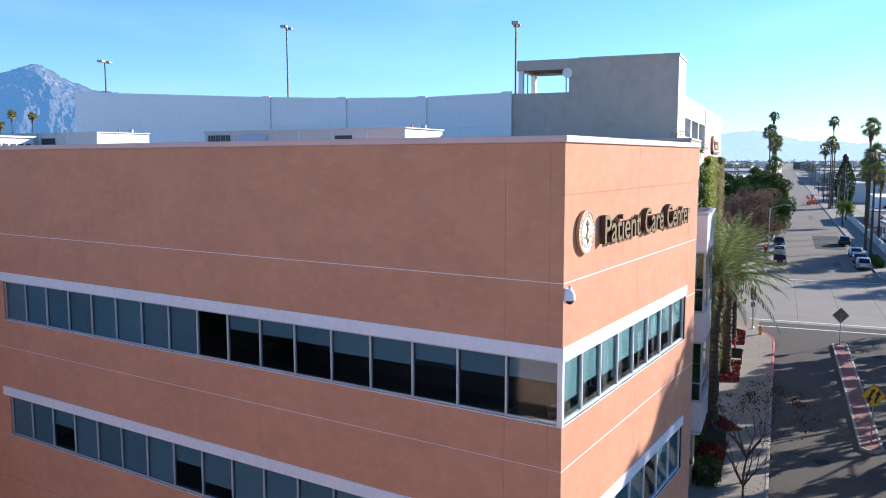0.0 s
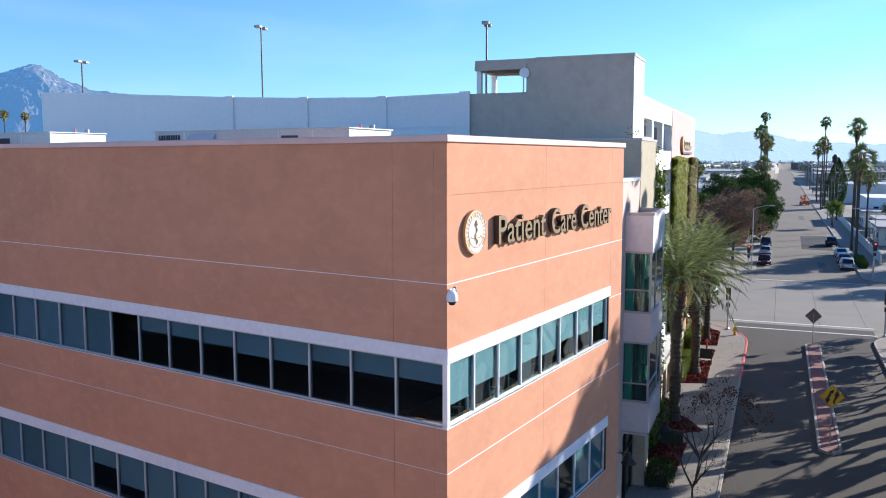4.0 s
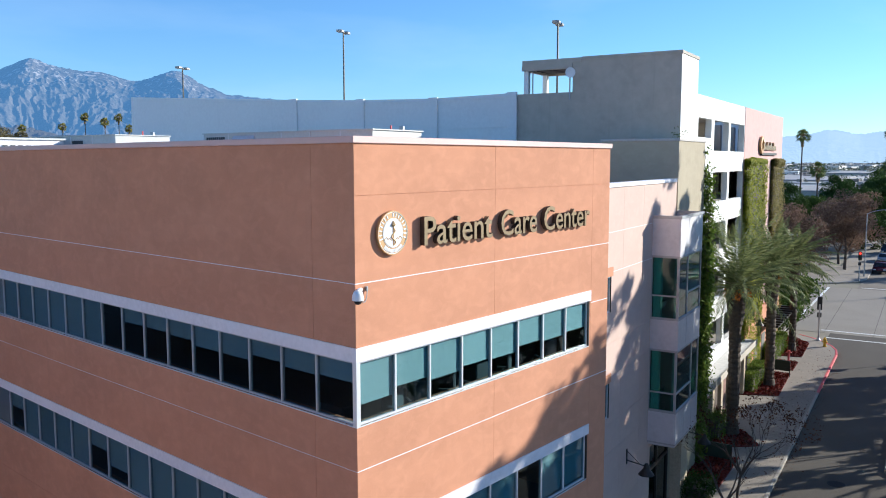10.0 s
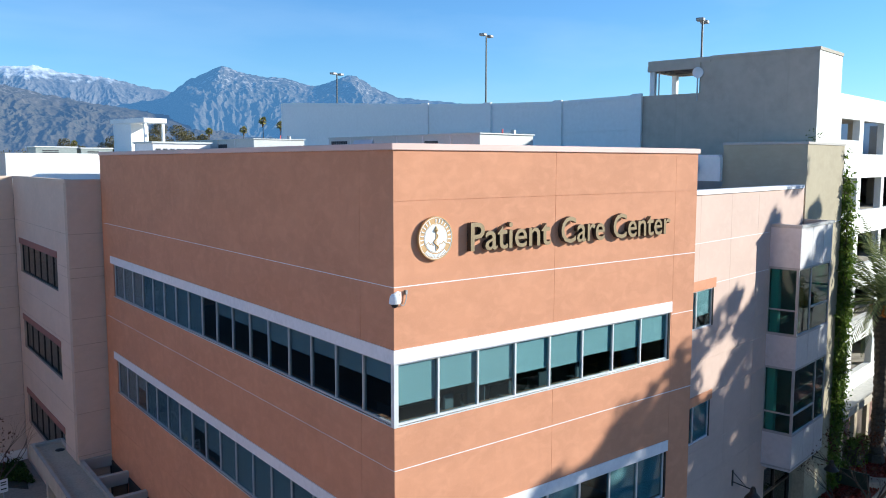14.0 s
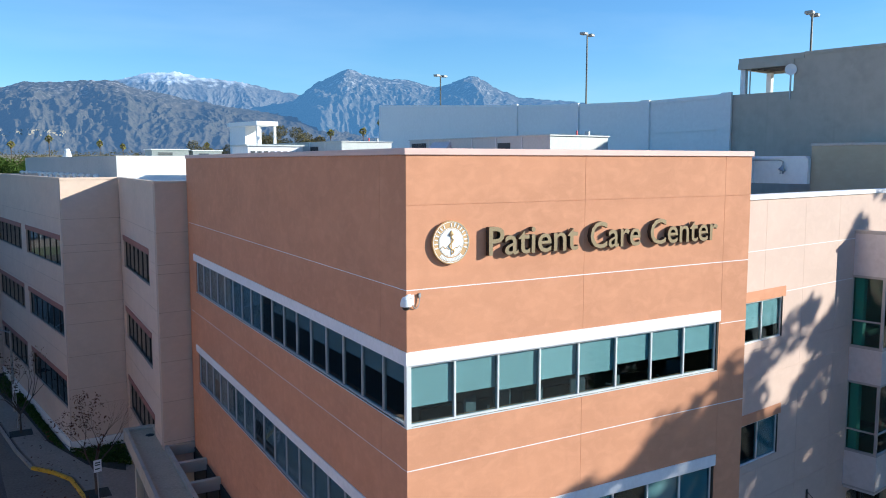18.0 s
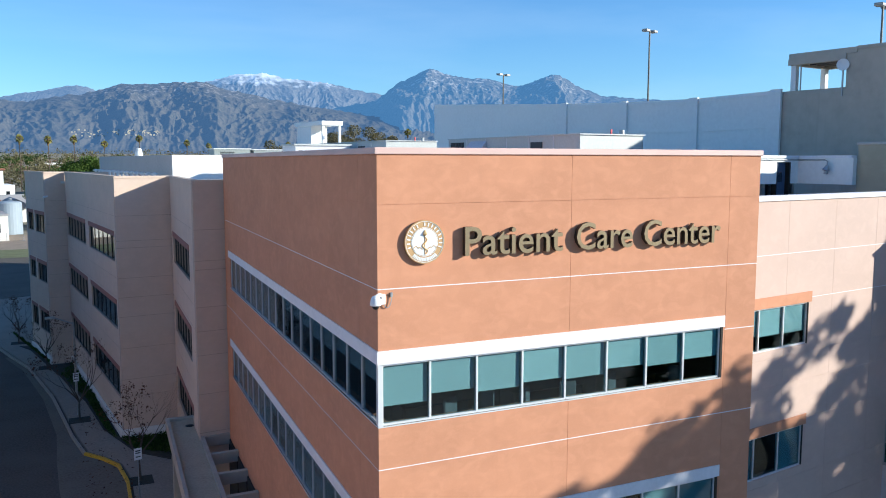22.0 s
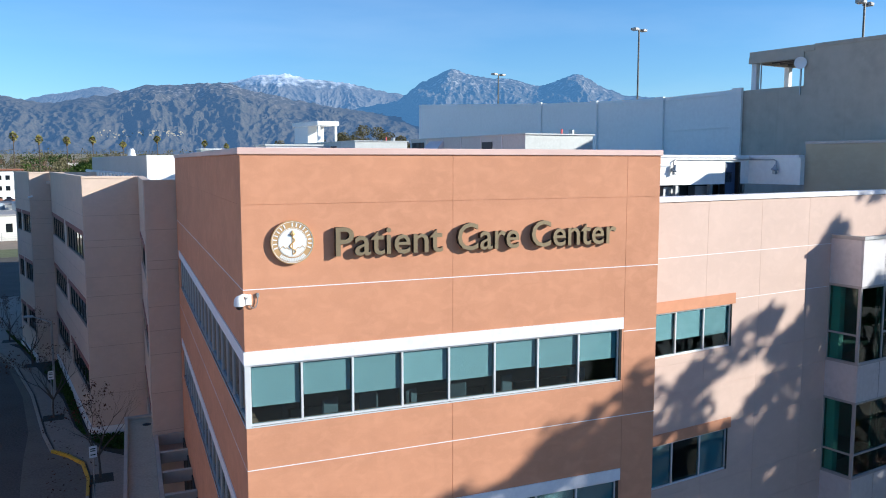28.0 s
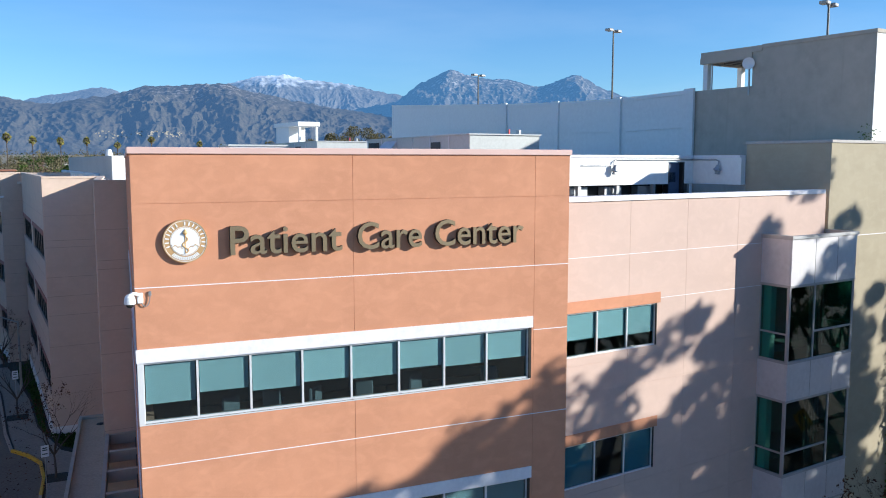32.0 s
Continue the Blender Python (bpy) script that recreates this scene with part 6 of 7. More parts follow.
def signal(m, label, red=False, h=3.2, mast=0.0):
    t = thing("traffic_signal", m, label, "traffic signal", "traffic signals")
    part("pole", tube(bmesh.new(), (0, 0, 0), (0, 0, h), 0.07), STEEL, t)
    part("footing", lathe(bmesh.new(), [(0.18, 0), (0.18, 0.08), (0.1, 0.2)], 12), STEEL, t)
    hd = part("signal_head", boxes((-0.2, 0.2, -0.32, -0.08, h - 0.5, h + 0.65), bevel=0.02), BLACK_SIGN, t)
    for i, c in enumerate(((0.5, 0.02, 0.01), (0.12, 0.07, 0.01), (0.02, 0.08, 0.04))):
        lm = mat("signal_lens", c, 0.3, var=0.0, fine=0)
        if i == 0 and red:
            e = lm.node_tree.nodes["Principled BSDF"]
            e.inputs["Emission Color"].default_value = (1, 0.05, 0.03, 1)
            e.inputs["Emission Strength"].default_value = 1.8
        part("lens", lathe(bmesh.new(), [(0.13, 0), (0.12, 0.02)], 14, Matrix.Translation((0, -0.32, h + 0.42 - i * 0.36)) @ pose(0, 0, 0, 90, 0, 0)), lm, hd)
        part("visor", lathe(bmesh.new(), [(0.15, 0.0), (0.15, 0.2), (0.14, 0.2), (0.14, 0.0)], 12, Matrix.Translation((0, -0.32, h + 0.42 - i * 0.36)) @ pose(0, 0, 0, 90, 0, 0)), BLACK_SIGN, hd)
    part("walk_box", boxes((-0.17, 0.17, -0.3, -0.06, h - 1.15, h - 0.75), bevel=0.02), BLACK_SIGN, t)
    return t


signal(GRID @ turn_z(53.3, -2.0, 0.15, 98), "black traffic signal on a pole at the corner")
signal(GRID @ turn_z(94.6, -2.3, 0.15, -82), "black traffic signal showing red", True)
signal(GRID @ turn_z(55.0, -15.0, 0.15, -82), "black traffic signal showing red", True, 3.4)
signal(GRID @ turn_z(93.5, -17.6, 0.15, -82), "black traffic signal showing red", True, 4.2)

hyd = thing("fire_hydrant", GRID @ turn_z(51.0, -2.75, 0.15, 0), "yellow fire hydrant near the corner", "hydrant")
part("barrel", lathe(bmesh.new(), [(0.17, 0), (0.17, 0.05), (0.12, 0.08), (0.12, 0.52), (0.15, 0.56), (0.15, 0.6)], 14), YELLOW_PAINT, hyd)
part("bonnet", lathe(bmesh.new(), [(0.14, 0.6), (0.12, 0.7), (0.05, 0.76), (0.04, 0.82)], 14), YELLOW_PAINT, hyd)
for a in (0, 90, 180):
    part("nozzle", lathe(bmesh.new(), [(0.07, 0.1), (0.07, 0.2)], 10, Matrix.Translation((0, 0, 0.42)) @ pose(0, 0, 0, 90, 0, a)), YELLOW_PAINT, hyd)


def low_board(m):
    t = thing("low_sign_board", m, "dark green metal board on two posts in the mulch", "sign board", "low sign boards")
    part("panel", boxes((0.06, 1.74, -0.03, 0.03, 0.42, 1.12), bevel=0.008), DARK_GREEN, t)
    part("top_rail", boxes((0.0, 1.8, -0.04, 0.04, 1.12, 1.18), bevel=0.006), DARK_GREEN, t)
    for x in (0.0, 1.74):
        part("post", boxes((x, x + 0.06, -0.03, 0.03, 0, 1.12)), DARK_METAL, t)
    return t


bn = low_board(GRID @ turn_z(38.9, -1.7, 0.2, 86))
copy_thing(bn, GRID @ turn_z(18.6, -1.75, 0.2, 88))

# sign posts and lamp column along the drive
def small_sign(m, label, h=2.6):
    t = thing("parking_sign", m, label, "sign", "small white signs")
    part("post", tube(bmesh.new(), (0, 0, 0), (0, 0, h + 0.1), 0.025), STEEL, t)
    p = part("plate", boxes((-0.17, 0.17, -0.045, -0.03, h - 0.45, h + 0.1)), WHITE_PLASTIC, t)
    for i, z in enumerate((h - 0.02, h - 0.12, h - 0.3)):
        part("text_bar", boxes((-0.11, 0.11, -0.049, -0.045, z - 0.03, z + 0.02)), DARK_GREEN, p)
    return t


small_sign(turn_z(-3.05, 23.3, 0.15, 10), "small white parking sign on a steel post")
small_sign(turn_z(-5.3, 39.2, 0.15, 10), "small white parking sign on a steel post")
col = thing("lamp_column", turn_z(-5.25, 43.0, 0.15, 0), "slim grey lamp column beside the drive", "lamp column")
part("column", tube(bmesh.new(), (0, 0, 0), (0, 0, 5.2), 0.09, 0.06), STEEL, col)
part("arm", tube(bmesh.new(), (0, 0, 5.1), (-1.2, 0.6, 5.5), 0.04), STEEL, col)
part("head", boxes((-1.7, -1.1, 0.4, 0.75, 5.42, 5.55), bevel=0.03), STEEL, col)
cam2 = thing("security_camera", pose(-6.9, 53.7, 13.2), "white bullet camera on the tan wall", "camera")
part("body", tube(bmesh.new(), (0.42, -0.32, 0.08), (0.1, -0.4, 0.0), 0.07), WHITE_PLASTIC, cam2)
part("arm", boxes((0.34, 0.4, -0.3, 0.4, 0.0, 0.06)), WHITE_PLASTIC, cam2)


# ---------------------------------------------------------------- parked cars
TYRE = mat("tyre_rubber", (0.02, 0.02, 0.02), 0.9, var=0.1, fine=0)
LAMP_RED = mat("tail_lamp", (0.35, 0.02, 0.02), 0.3, var=0.0, fine=0)


def car(m, paint, label, suv=False, length=4.6, width=1.82):
    t = thing("car", m, label, "car", "parked cars")
    hb, hr = (0.95, 1.68) if suv else (0.85, 1.44)
    prof = [(0, 0.35), (0.0, hb - 0.12), (0.12, hb), (1.15, hb + 0.06), (1.9, hr - 0.04), (2.2, hr), (3.5 if not suv else 4.0, hr - 0.02), (4.25 if not suv else 4.45, hb + 0.08), (4.55, hb - 0.02), (4.6, 0.5), (4.5, 0.32)]
    k = length / 4.6
    bm = bmesh.new()
    rings = []
    for y, ins in ((-width / 2, 0.0), (width / 2, 0.0)):
        ring = []
        for x, z in prof:
            tuck = 0.17 if z > hb + 0.1 else (0.03 if z > hb - 0.15 else 0.0)
            ring.append(bm.verts.new((x * k, y - math.copysign(tuck, y), z)))
        rings.append(ring)
    bm.faces.new(rings[0])
    bm.faces.new(rings[1][::-1])
    for i in range(len(prof)):
        j = (i + 1) % len(prof)
        bm.faces.new((rings[0][j], rings[0][i], rings[1][i], rings[1][j]))
    bmesh.ops.bevel(bm, geom=bm.edges[:], offset=0.045, segments=2, affect="EDGES")
    for f in bm.faces:
        f.smooth = True
    part("body", bm, paint, t)
    ww = width / 2 - 0.11
    for s in (-1, 1):
        pts = [(1.45, hb + 0.09), (2.0, hr - 0.09), (3.4 if not suv else 3.9, hr - 0.1), (3.95 if not suv else 4.2, hb + 0.11)]
        bm = bmesh.new()
        flat_shape(bm, [(x * k, z) for x, z in pts], 0, 0.02)
        for v in bm.verts:
            v.co.y = s * (width / 2 - 0.02 - 0.16 * (v.co.z > hb + 0.2) + v.co.y * s)
        part("side_window", bm, CAR_GLASS, t)
        for x in (0.85, 3.7):
            wh = part("wheel", lathe(bmesh.new(), [(0.22, 0), (0.32, 0.0), (0.33, 0.2), (0.22, 0.2)], 18, Matrix.Translation((x * k, s * (width / 2 + 0.01) + (0.0 if s < 0 else 0.0), 0.33)) @ pose(0, 0, 0, 90 if s > 0 else -90, 0, 0)), TYRE, t)
            part("rim", lathe(bmesh.new(), [(0.05, -0.01), (0.21, -0.005), (0.21, 0.05)], 14, Matrix.Translation((x * k, s * (width / 2 + 0.01), 0.33)) @ pose(0, 0, 0, 90 if s > 0 else -90, 0, 0)), ALU, wh)
        part("headlight", boxes((-0.01, 0.08, s * 0.62 - 0.18, s * 0.62 + 0.18, hb - 0.28, hb - 0.14), bevel=0.02), WHITE_PLASTIC, t)
        part("tail_light", boxes((4.5 * k, 4.6 * k, s * 0.68 - 0.15, s * 0.68 + 0.15, hb - 0.3, hb - 0.1), bevel=0.02), LAMP_RED, t)
    for nm, (xa, za), (xb, zb) in (("windscreen", (1.22, hb + 0.1), (1.88, hr - 0.06)), ("rear_window", (4.2 if not suv else 4.43, hb + 0.12), (3.56 if not suv else 4.04, hr - 0.06))):
        bm = bmesh.new()
        o = -0.025 if nm == "windscreen" else 0.025
        vs = [bm.verts.new((xa * k + o, -ww + 0.08, za)), bm.verts.new((xa * k + o, ww - 0.08, za)), bm.verts.new((xb * k + o, ww - 0.16, zb + 0.01)), bm.verts.new((xb * k + o, -ww + 0.16, zb + 0.01))]
        bm.faces.new(vs)
        part(nm, bm, CAR_GLASS, t)
    part("bumper", boxes((-0.04, 0.12, -width / 2 + 0.1, width / 2 - 0.1, 0.3, 0.5), (4.5 * k, 4.64 * k, -width / 2 + 0.1, width / 2 - 0.1, 0.3, 0.5), bevel=0.03), TYRE, t)
    return t


def paint(name, c):
    return mat(name, c, 0.25, 0.3, var=0.02, fine=0)


P_RED, P_SILVER, P_WHITE, P_BLUE, P_GREY, P_ORANGE = (paint(n, c) for n, c in (("maroon_paint", (0.09, 0.01, 0.02)), ("silver_paint", (0.42, 0.43, 0.44)), ("white_car_paint", (0.7, 0.7, 0.7)), ("dark_blue_paint", (0.03, 0.05, 0.08)), ("grey_paint", (0.14, 0.15, 0.16)), ("orange_plant_paint", (0.75, 0.12, 0.03))))
# left kerb: cars face west; right kerb: cars face east
for u, v, yaw, pnt, lab, suv in ((104.0, -4.2, 0, P_RED, "maroon hatchback parked at the kerb", False), (117.0, -4.1, 0, P_SILVER, "silver sedan parked at the kerb", False), (129.5, -4.0, 0, P_BLUE, "dark blue car parked at the kerb", True),
                                 (106.5, -15.2, 180, P_SILVER, "silver van parked at the kerb", True), (114.5, -15.3, 180, P_GREY, "grey sedan parked at the kerb", False), (123.0, -15.4, 180, P_WHITE, "white sedan parked at the kerb", False),
                                 (141.0, -14.9, 180, P_BLUE, "dark blue car parked at the kerb", True)):
    car(GRID @ turn_z(u, v, 0.0, yaw), pnt, lab, suv)
for u, v, yaw, pnt, lab in ((430, -5, 0, P_WHITE, "white car far down the street"), (250, -5, 0, P_GREY, "grey car far down the street")):
    car(GRID @ turn_z(u, v, 0.0, yaw), pnt, lab, False)

# orange road-works plant far down the street
plant = thing("road_works_machine", GRID @ turn_z(277, -14.2, 0, 10), "orange road works trailer with a raised board", "trailer")
part("body", boxes((0, 4, -1.0, 1.0, 0.6, 1.7), bevel=0.1), P_ORANGE, plant)
part("board", boxes((2.2, 2.5, -0.25, 0.25, 1.7, 3.2), (2.2, 3.2, -0.5, 0.5, 3.0, 3.4), bevel=0.05), P_ORANGE, plant)
for x in (1, 4):
    for s in (-1, 1):
        part("wheel", lathe(bmesh.new(), [(0.2, -0.12), (0.45, -0.12), (0.45, 0.12), (0.2, 0.12)], 14, Matrix.Translation((x, s * 1.1, 0.45)) @ pose(0, 0, 0, 90, 0, 0)), TYRE, plant)
for i in range(8):
    c = thing("traffic_barrel", GRID @ turn_z(283 + i * 7, -14.4 + i * 0.1, 0, 0), "orange traffic barrel with white band", "barrel", "traffic barrels")
    part("drum", lathe(bmesh.new(), [(0.32, 0), (0.28, 0.5), (0.24, 1.0)], 12), P_ORANGE, c)
    part("band", lathe(bmesh.new(), [(0.29, 0.55), (0.275, 0.72)], 12), WHITE_PLASTIC, c)


# ---------------------------------------------------------------- street lamps beyond the crossing
def street_lamp(m, h=8.5):
    t = thing("street_lamp", m, "grey street lamp with a curved arm", "street lamp", "street lamps")
    part("pole", tube(bmesh.new(), (0, 0, 0), (0, 0, h), 0.1, 0.06), STEEL, t)
    bm = bmesh.new()
    prev = Vector((0, 0, h - 0.1))
    for i in range(1, 7):
        f = i / 6
        q = Vector((0, 2.2 * f, h + 0.55 * math.sin(f * math.pi / 2)))
        tube(bm, prev, q, 0.04, n=6)
        prev = q
    part("arm", bm, STEEL, t)
    part("head", boxes((-0.14, 0.14, 2.1, 2.8, h + 0.42, h + 0.58), bevel=0.04), STEEL, t)
    return t


sl = street_lamp(GRID @ turn_z(99.5, -2.6, 0.15, 180))
for u, v, a in ((96.1, -17.8, 0), (150, -2.2, 180), (210, -17.6, 0), (270, -2.2, 180), (55.0, 3.0, 180)):
    copy_thing(sl, GRID @ turn_z(u, v, 0.15, a))
ant = thing("post_lamp", GRID @ turn_z(186, -17.5, 0.1, 0), "tall dark ornamental street lamp", "street lamp")
part("pole", tube(bmesh.new(), (0, 0, 0), (0, 0, 14.5), 0.2, 0.14), DARK_METAL, ant)
part("lantern", lathe(bmesh.new(), [(0.2, 14.5), (0.6, 14.9), (0.7, 16.0), (0.3, 16.6)], 10), DARK_METAL, ant)

# ---------------------------------------------------------------- wear and a dark patch of the street
PATCH = mat("dark_road_patch", (0.028, 0.028, 0.03), 0.9, spec=0.25, var=0.2, scale=1.0, fine=12)
PATCH_PALE = mat("pale_worn_patch", (0.12, 0.112, 0.10), 0.95, spec=0.2, var=0.2, scale=1.2, fine=10)
rw = random.Random(12)
# four-cornered area darker than the road round it
flat("road_patch", [(129.5, -14.9), (130.5, -9.9), (156.5, -10.1), (158.4, -14.9)], 0.0085, PATCH, "large rectangular dark patch on the road surface", "road patch")
for u, v, w, d in ((178, -5.2, 14, 1.6), (205, -12.0, 16, 1.2), (101, -12.6, 10, 1.0)):
    flat("road_patch", [(u, v), (u + w, v), (u + w, v + d), (u, v + d)], 0.0085, PATCH_PALE, "worn repair strip in the road surface", "road patch")
for u, v in ((19.5, -6.5), (46.0, -11.6)):
    mh = thing("manhole_cover", GRID @ turn_z(u, v, 0.0, 0), "round dark iron manhole cover", "manhole cover", "manhole covers")
    part("ring", lathe(bmesh.new(), [(0.42, 0.004), (0.42, 0.012), (0.36, 0.014)], 20), TYRE, mh)
    part("lid", lathe(bmesh.new(), [(0.35, 0.004), (0.35, 0.016)], 20), PATCH, mh)
sl2 = Soup()
for _ in range(900):
    u, v = rw.uniform(8, 50), -3.75 + abs(rw.gauss(0, 0.9)) if rw.random() < 0.55 else -3.9 - abs(rw.gauss(0, 0.35))
    sl2.leaf(rw, g(u, min(v, -1.0), 0.175 if v > -3.7 else 0.015), 0.11 * rw.uniform(0.6, 1.5), Vector((0, 0, 2.5)))
for _ in range(260):
    sl2.leaf(rw, Vector((-2.9 - 2.4 * rw.random(), rw.uniform(24, 45), 0.19)), 0.13 * rw.uniform(0.6, 1.5), Vector((0, 0, 2.5)))
tagged(part("leaf_litter", sl2.mesh("leaf_litter", LEAF_WITHER), None), "dry fallen leaves along the kerb and sidewalk", "leaves", "", "stuff")

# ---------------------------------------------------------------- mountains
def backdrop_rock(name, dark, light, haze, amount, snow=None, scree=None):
    """Scrub and rock of a far range; a faint blue emission stands in for the haze between."""
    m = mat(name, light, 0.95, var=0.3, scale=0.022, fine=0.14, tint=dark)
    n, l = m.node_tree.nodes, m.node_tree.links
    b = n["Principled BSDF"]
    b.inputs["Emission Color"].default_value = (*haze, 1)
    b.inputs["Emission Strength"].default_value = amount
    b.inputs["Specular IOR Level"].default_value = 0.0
    if scree:
        zz, t, r0, r1, k, x = (n.new(q) for q in ("ShaderNodeSeparateXYZ", "ShaderNodeTexNoise", "ShaderNodeMapRange", "ShaderNodeMapRange", "ShaderNodeMath", "ShaderNodeMix"))
        l.new(n["Geometry"].outputs["Position"], zz.inputs[0])
        l.new(n["Geometry"].outputs["Position"], t.inputs["Vector"])
        t.inputs["Scale"].default_value, t.inputs["Detail"].default_value, t.inputs["Distortion"].default_value = 0.05, 10, 0.6
        r0.inputs[1].default_value, r0.inputs[2].default_value = 0.53, 0.64
        r1.inputs[1].default_value, r1.inputs[2].default_value = scree, scree + 120
        k.operation, x.data_type = "MULTIPLY", "RGBA"
        l.new(t.outputs["Fac"], r0.inputs[0])
        l.new(zz.outputs[2], r1.inputs[0])
        l.new(r0.outputs[0], k.inputs[0])
        l.new(r1.outputs[0], k.inputs[1])
        l.new(k.outputs[0], x.inputs[0])
        l.new(b.inputs["Base Color"].links[0].from_socket, x.inputs[6])
        x.inputs[7].default_value = (0.26, 0.235, 0.22, 1)
        l.new(x.outputs[2], b.inputs["Base Color"])
    if snow:
        z = n.new("ShaderNodeSeparateXYZ")
        l.new(n["Geometry"].outputs["Position"], z.inputs[0])
        t = n.new("ShaderNodeTexNoise")
        t.inputs["Scale"].default_value, t.inputs["Detail"].default_value = 0.03, 10
        l.new(n["Geometry"].outputs["Position"], t.inputs["Vector"])
        ma = n.new("ShaderNodeMath")
        ma.operation = "MULTIPLY_ADD"
        ma.inputs[1].default_value = 170
        l.new(t.outputs["Fac"], ma.inputs[0])
        l.new(z.outputs[2], ma.inputs[2])
        r = n.new("ShaderNodeMapRange")
        r.inputs[1].default_value, r.inputs[2].default_value = snow, snow + 70
        l.new(ma.outputs[0], r.inputs[0])
        x = n.new("ShaderNodeMix")
        x.data_type = "RGBA"
        l.new(r.outputs[0], x.inputs[0])
        l.new(b.inputs["Base Color"].links[0].from_socket, x.inputs[6])
        x.inputs[7].default_value = (0.5, 0.52, 0.55, 1)
        l.new(x.outputs[2], b.inputs["Base Color"])
    return m


# each range's blue emission imitates air haze, paler for farther ones
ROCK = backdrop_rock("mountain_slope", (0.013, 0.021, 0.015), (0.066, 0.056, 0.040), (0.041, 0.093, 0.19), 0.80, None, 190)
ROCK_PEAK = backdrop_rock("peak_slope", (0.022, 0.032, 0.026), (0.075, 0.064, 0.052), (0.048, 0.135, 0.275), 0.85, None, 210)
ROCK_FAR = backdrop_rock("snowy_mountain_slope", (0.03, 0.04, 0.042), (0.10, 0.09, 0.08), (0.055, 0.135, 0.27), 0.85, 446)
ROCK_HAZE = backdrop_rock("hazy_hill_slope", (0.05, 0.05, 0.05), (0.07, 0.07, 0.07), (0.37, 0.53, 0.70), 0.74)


def ridge(name, rows, dist, depth, seed, label, material, foot=0.0, rough=1.0):
    """A mountain range as a terrain sheet: rows of (azimuth, elevation) degrees for its crest."""
    bm = bmesh.new()
    az0, az1 = rows[0][0], rows[-1][0]
    na, nd = int((az1 - az0) * 19), 110
    grid = []
    for j in range(nd + 1):
        f = j / nd
        line = []
        for i in range(na + 1):
            az = az0 + (az1 - az0) * i / na
            for (a, ea), (b, eb) in zip(rows, rows[1:]):
                if a <= az <= b:
                    k = (az - a) / (b - a)
                    k = k * k * (3 - 2 * k) * 0.5 + k * 0.5
                    el = ea + (eb - ea) * k
                    break
            d = dist + depth * f
            crest = 16 + (dist + depth) * math.tan(radians(el))
            x, y = d * math.sin(radians(az)), d * math.cos(radians(az))
            arc_m = radians(az) * dist
            p = Vector((arc_m, 230 * f, seed * 37.0))
            p += Vector((noise.noise(p / 140.0 + Vector((0, 0, 8))), noise.noise(p / 140.0 + Vector((7, 3, 8))), 0)) * 34
            n1 = 1 - 2.2 * abs(noise.noise(p / 230.0))
            n2 = 1 - 2.2 * abs(noise.noise(p / 95.0 + Vector((5, 0, 0))))
            n3 = 1 - 2.2 * abs(noise.noise(p / 40.0 + Vector((0, 9, 0))))
            n4 = 1 - 2.2 * abs(noise.noise(p / 17.0))
            n5 = noise.noise(p / 7.0)
            p8 = Vector((p.x, p.y * 2.2, p.z))
            n6 = 1 - 2.2 * abs(noise.noise(p8 / 24.0 + Vector((3, 4, 0))))
            wob = (n1 * 0.22 + n2 * 0.17 + n3 * 0.12 + n6 * 0.07 + n4 * 0.055 + n5 * 0.02) * rough
            bell = math.sin(math.pi * f) ** 0.7
            z = foot + (crest - foot) * (f ** 1.15 + wob * bell * (0.52 - 0.24 * f)) if f < 1 else crest + n3 * 4 + n4 * 3
            z = max(foot - 2, z)
            line.append(bm.verts.new((x, y, z)))
        grid.append(line)
    for a, b in zip(grid, grid[1:]):
        for i in range(na):
            bm.faces.new((a[i], a[i + 1], b[i + 1], b[i]))
    ob = part(name, bm, material, None, label)
    return tagged(ob, label, "mountain", "", "structure")


def rise(d):
    """The town climbs gently towards the mountains."""
    return max(0.0, d - 260) * 0.0165


bm = bmesh.new()
lines = []
for d in (260, 500, 900, 1500, 2400):
    lines.append([bm.verts.new((d * math.sin(radians(a)), d * math.cos(radians(a)), rise(d) - 0.3)) for a in range(-34, 48, 2)])
for a, b in zip(lines, lines[1:]):
    for i in range(len(a) - 1):
        bm.faces.new((a[i], a[i + 1], b[i + 1], b[i]))
tagged(part("ground_foothills", bm, LAND), "gently rising town ground before the mountains", "ground", "", "structure")
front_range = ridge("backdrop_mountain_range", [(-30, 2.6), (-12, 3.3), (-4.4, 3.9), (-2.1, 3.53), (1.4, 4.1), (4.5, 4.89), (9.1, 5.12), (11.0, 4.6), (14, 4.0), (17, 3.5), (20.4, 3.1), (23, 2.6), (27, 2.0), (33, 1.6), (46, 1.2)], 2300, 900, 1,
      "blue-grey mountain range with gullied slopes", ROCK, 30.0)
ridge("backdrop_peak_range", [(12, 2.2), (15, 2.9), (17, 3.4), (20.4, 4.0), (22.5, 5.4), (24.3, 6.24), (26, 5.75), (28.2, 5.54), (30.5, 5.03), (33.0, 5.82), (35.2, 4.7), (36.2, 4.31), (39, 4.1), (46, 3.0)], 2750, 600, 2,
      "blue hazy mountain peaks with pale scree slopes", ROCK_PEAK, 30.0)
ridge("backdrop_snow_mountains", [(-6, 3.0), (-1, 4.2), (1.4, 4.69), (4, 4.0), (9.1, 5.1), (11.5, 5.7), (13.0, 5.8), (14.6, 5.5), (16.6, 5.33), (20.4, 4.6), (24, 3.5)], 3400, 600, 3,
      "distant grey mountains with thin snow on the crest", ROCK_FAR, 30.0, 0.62)
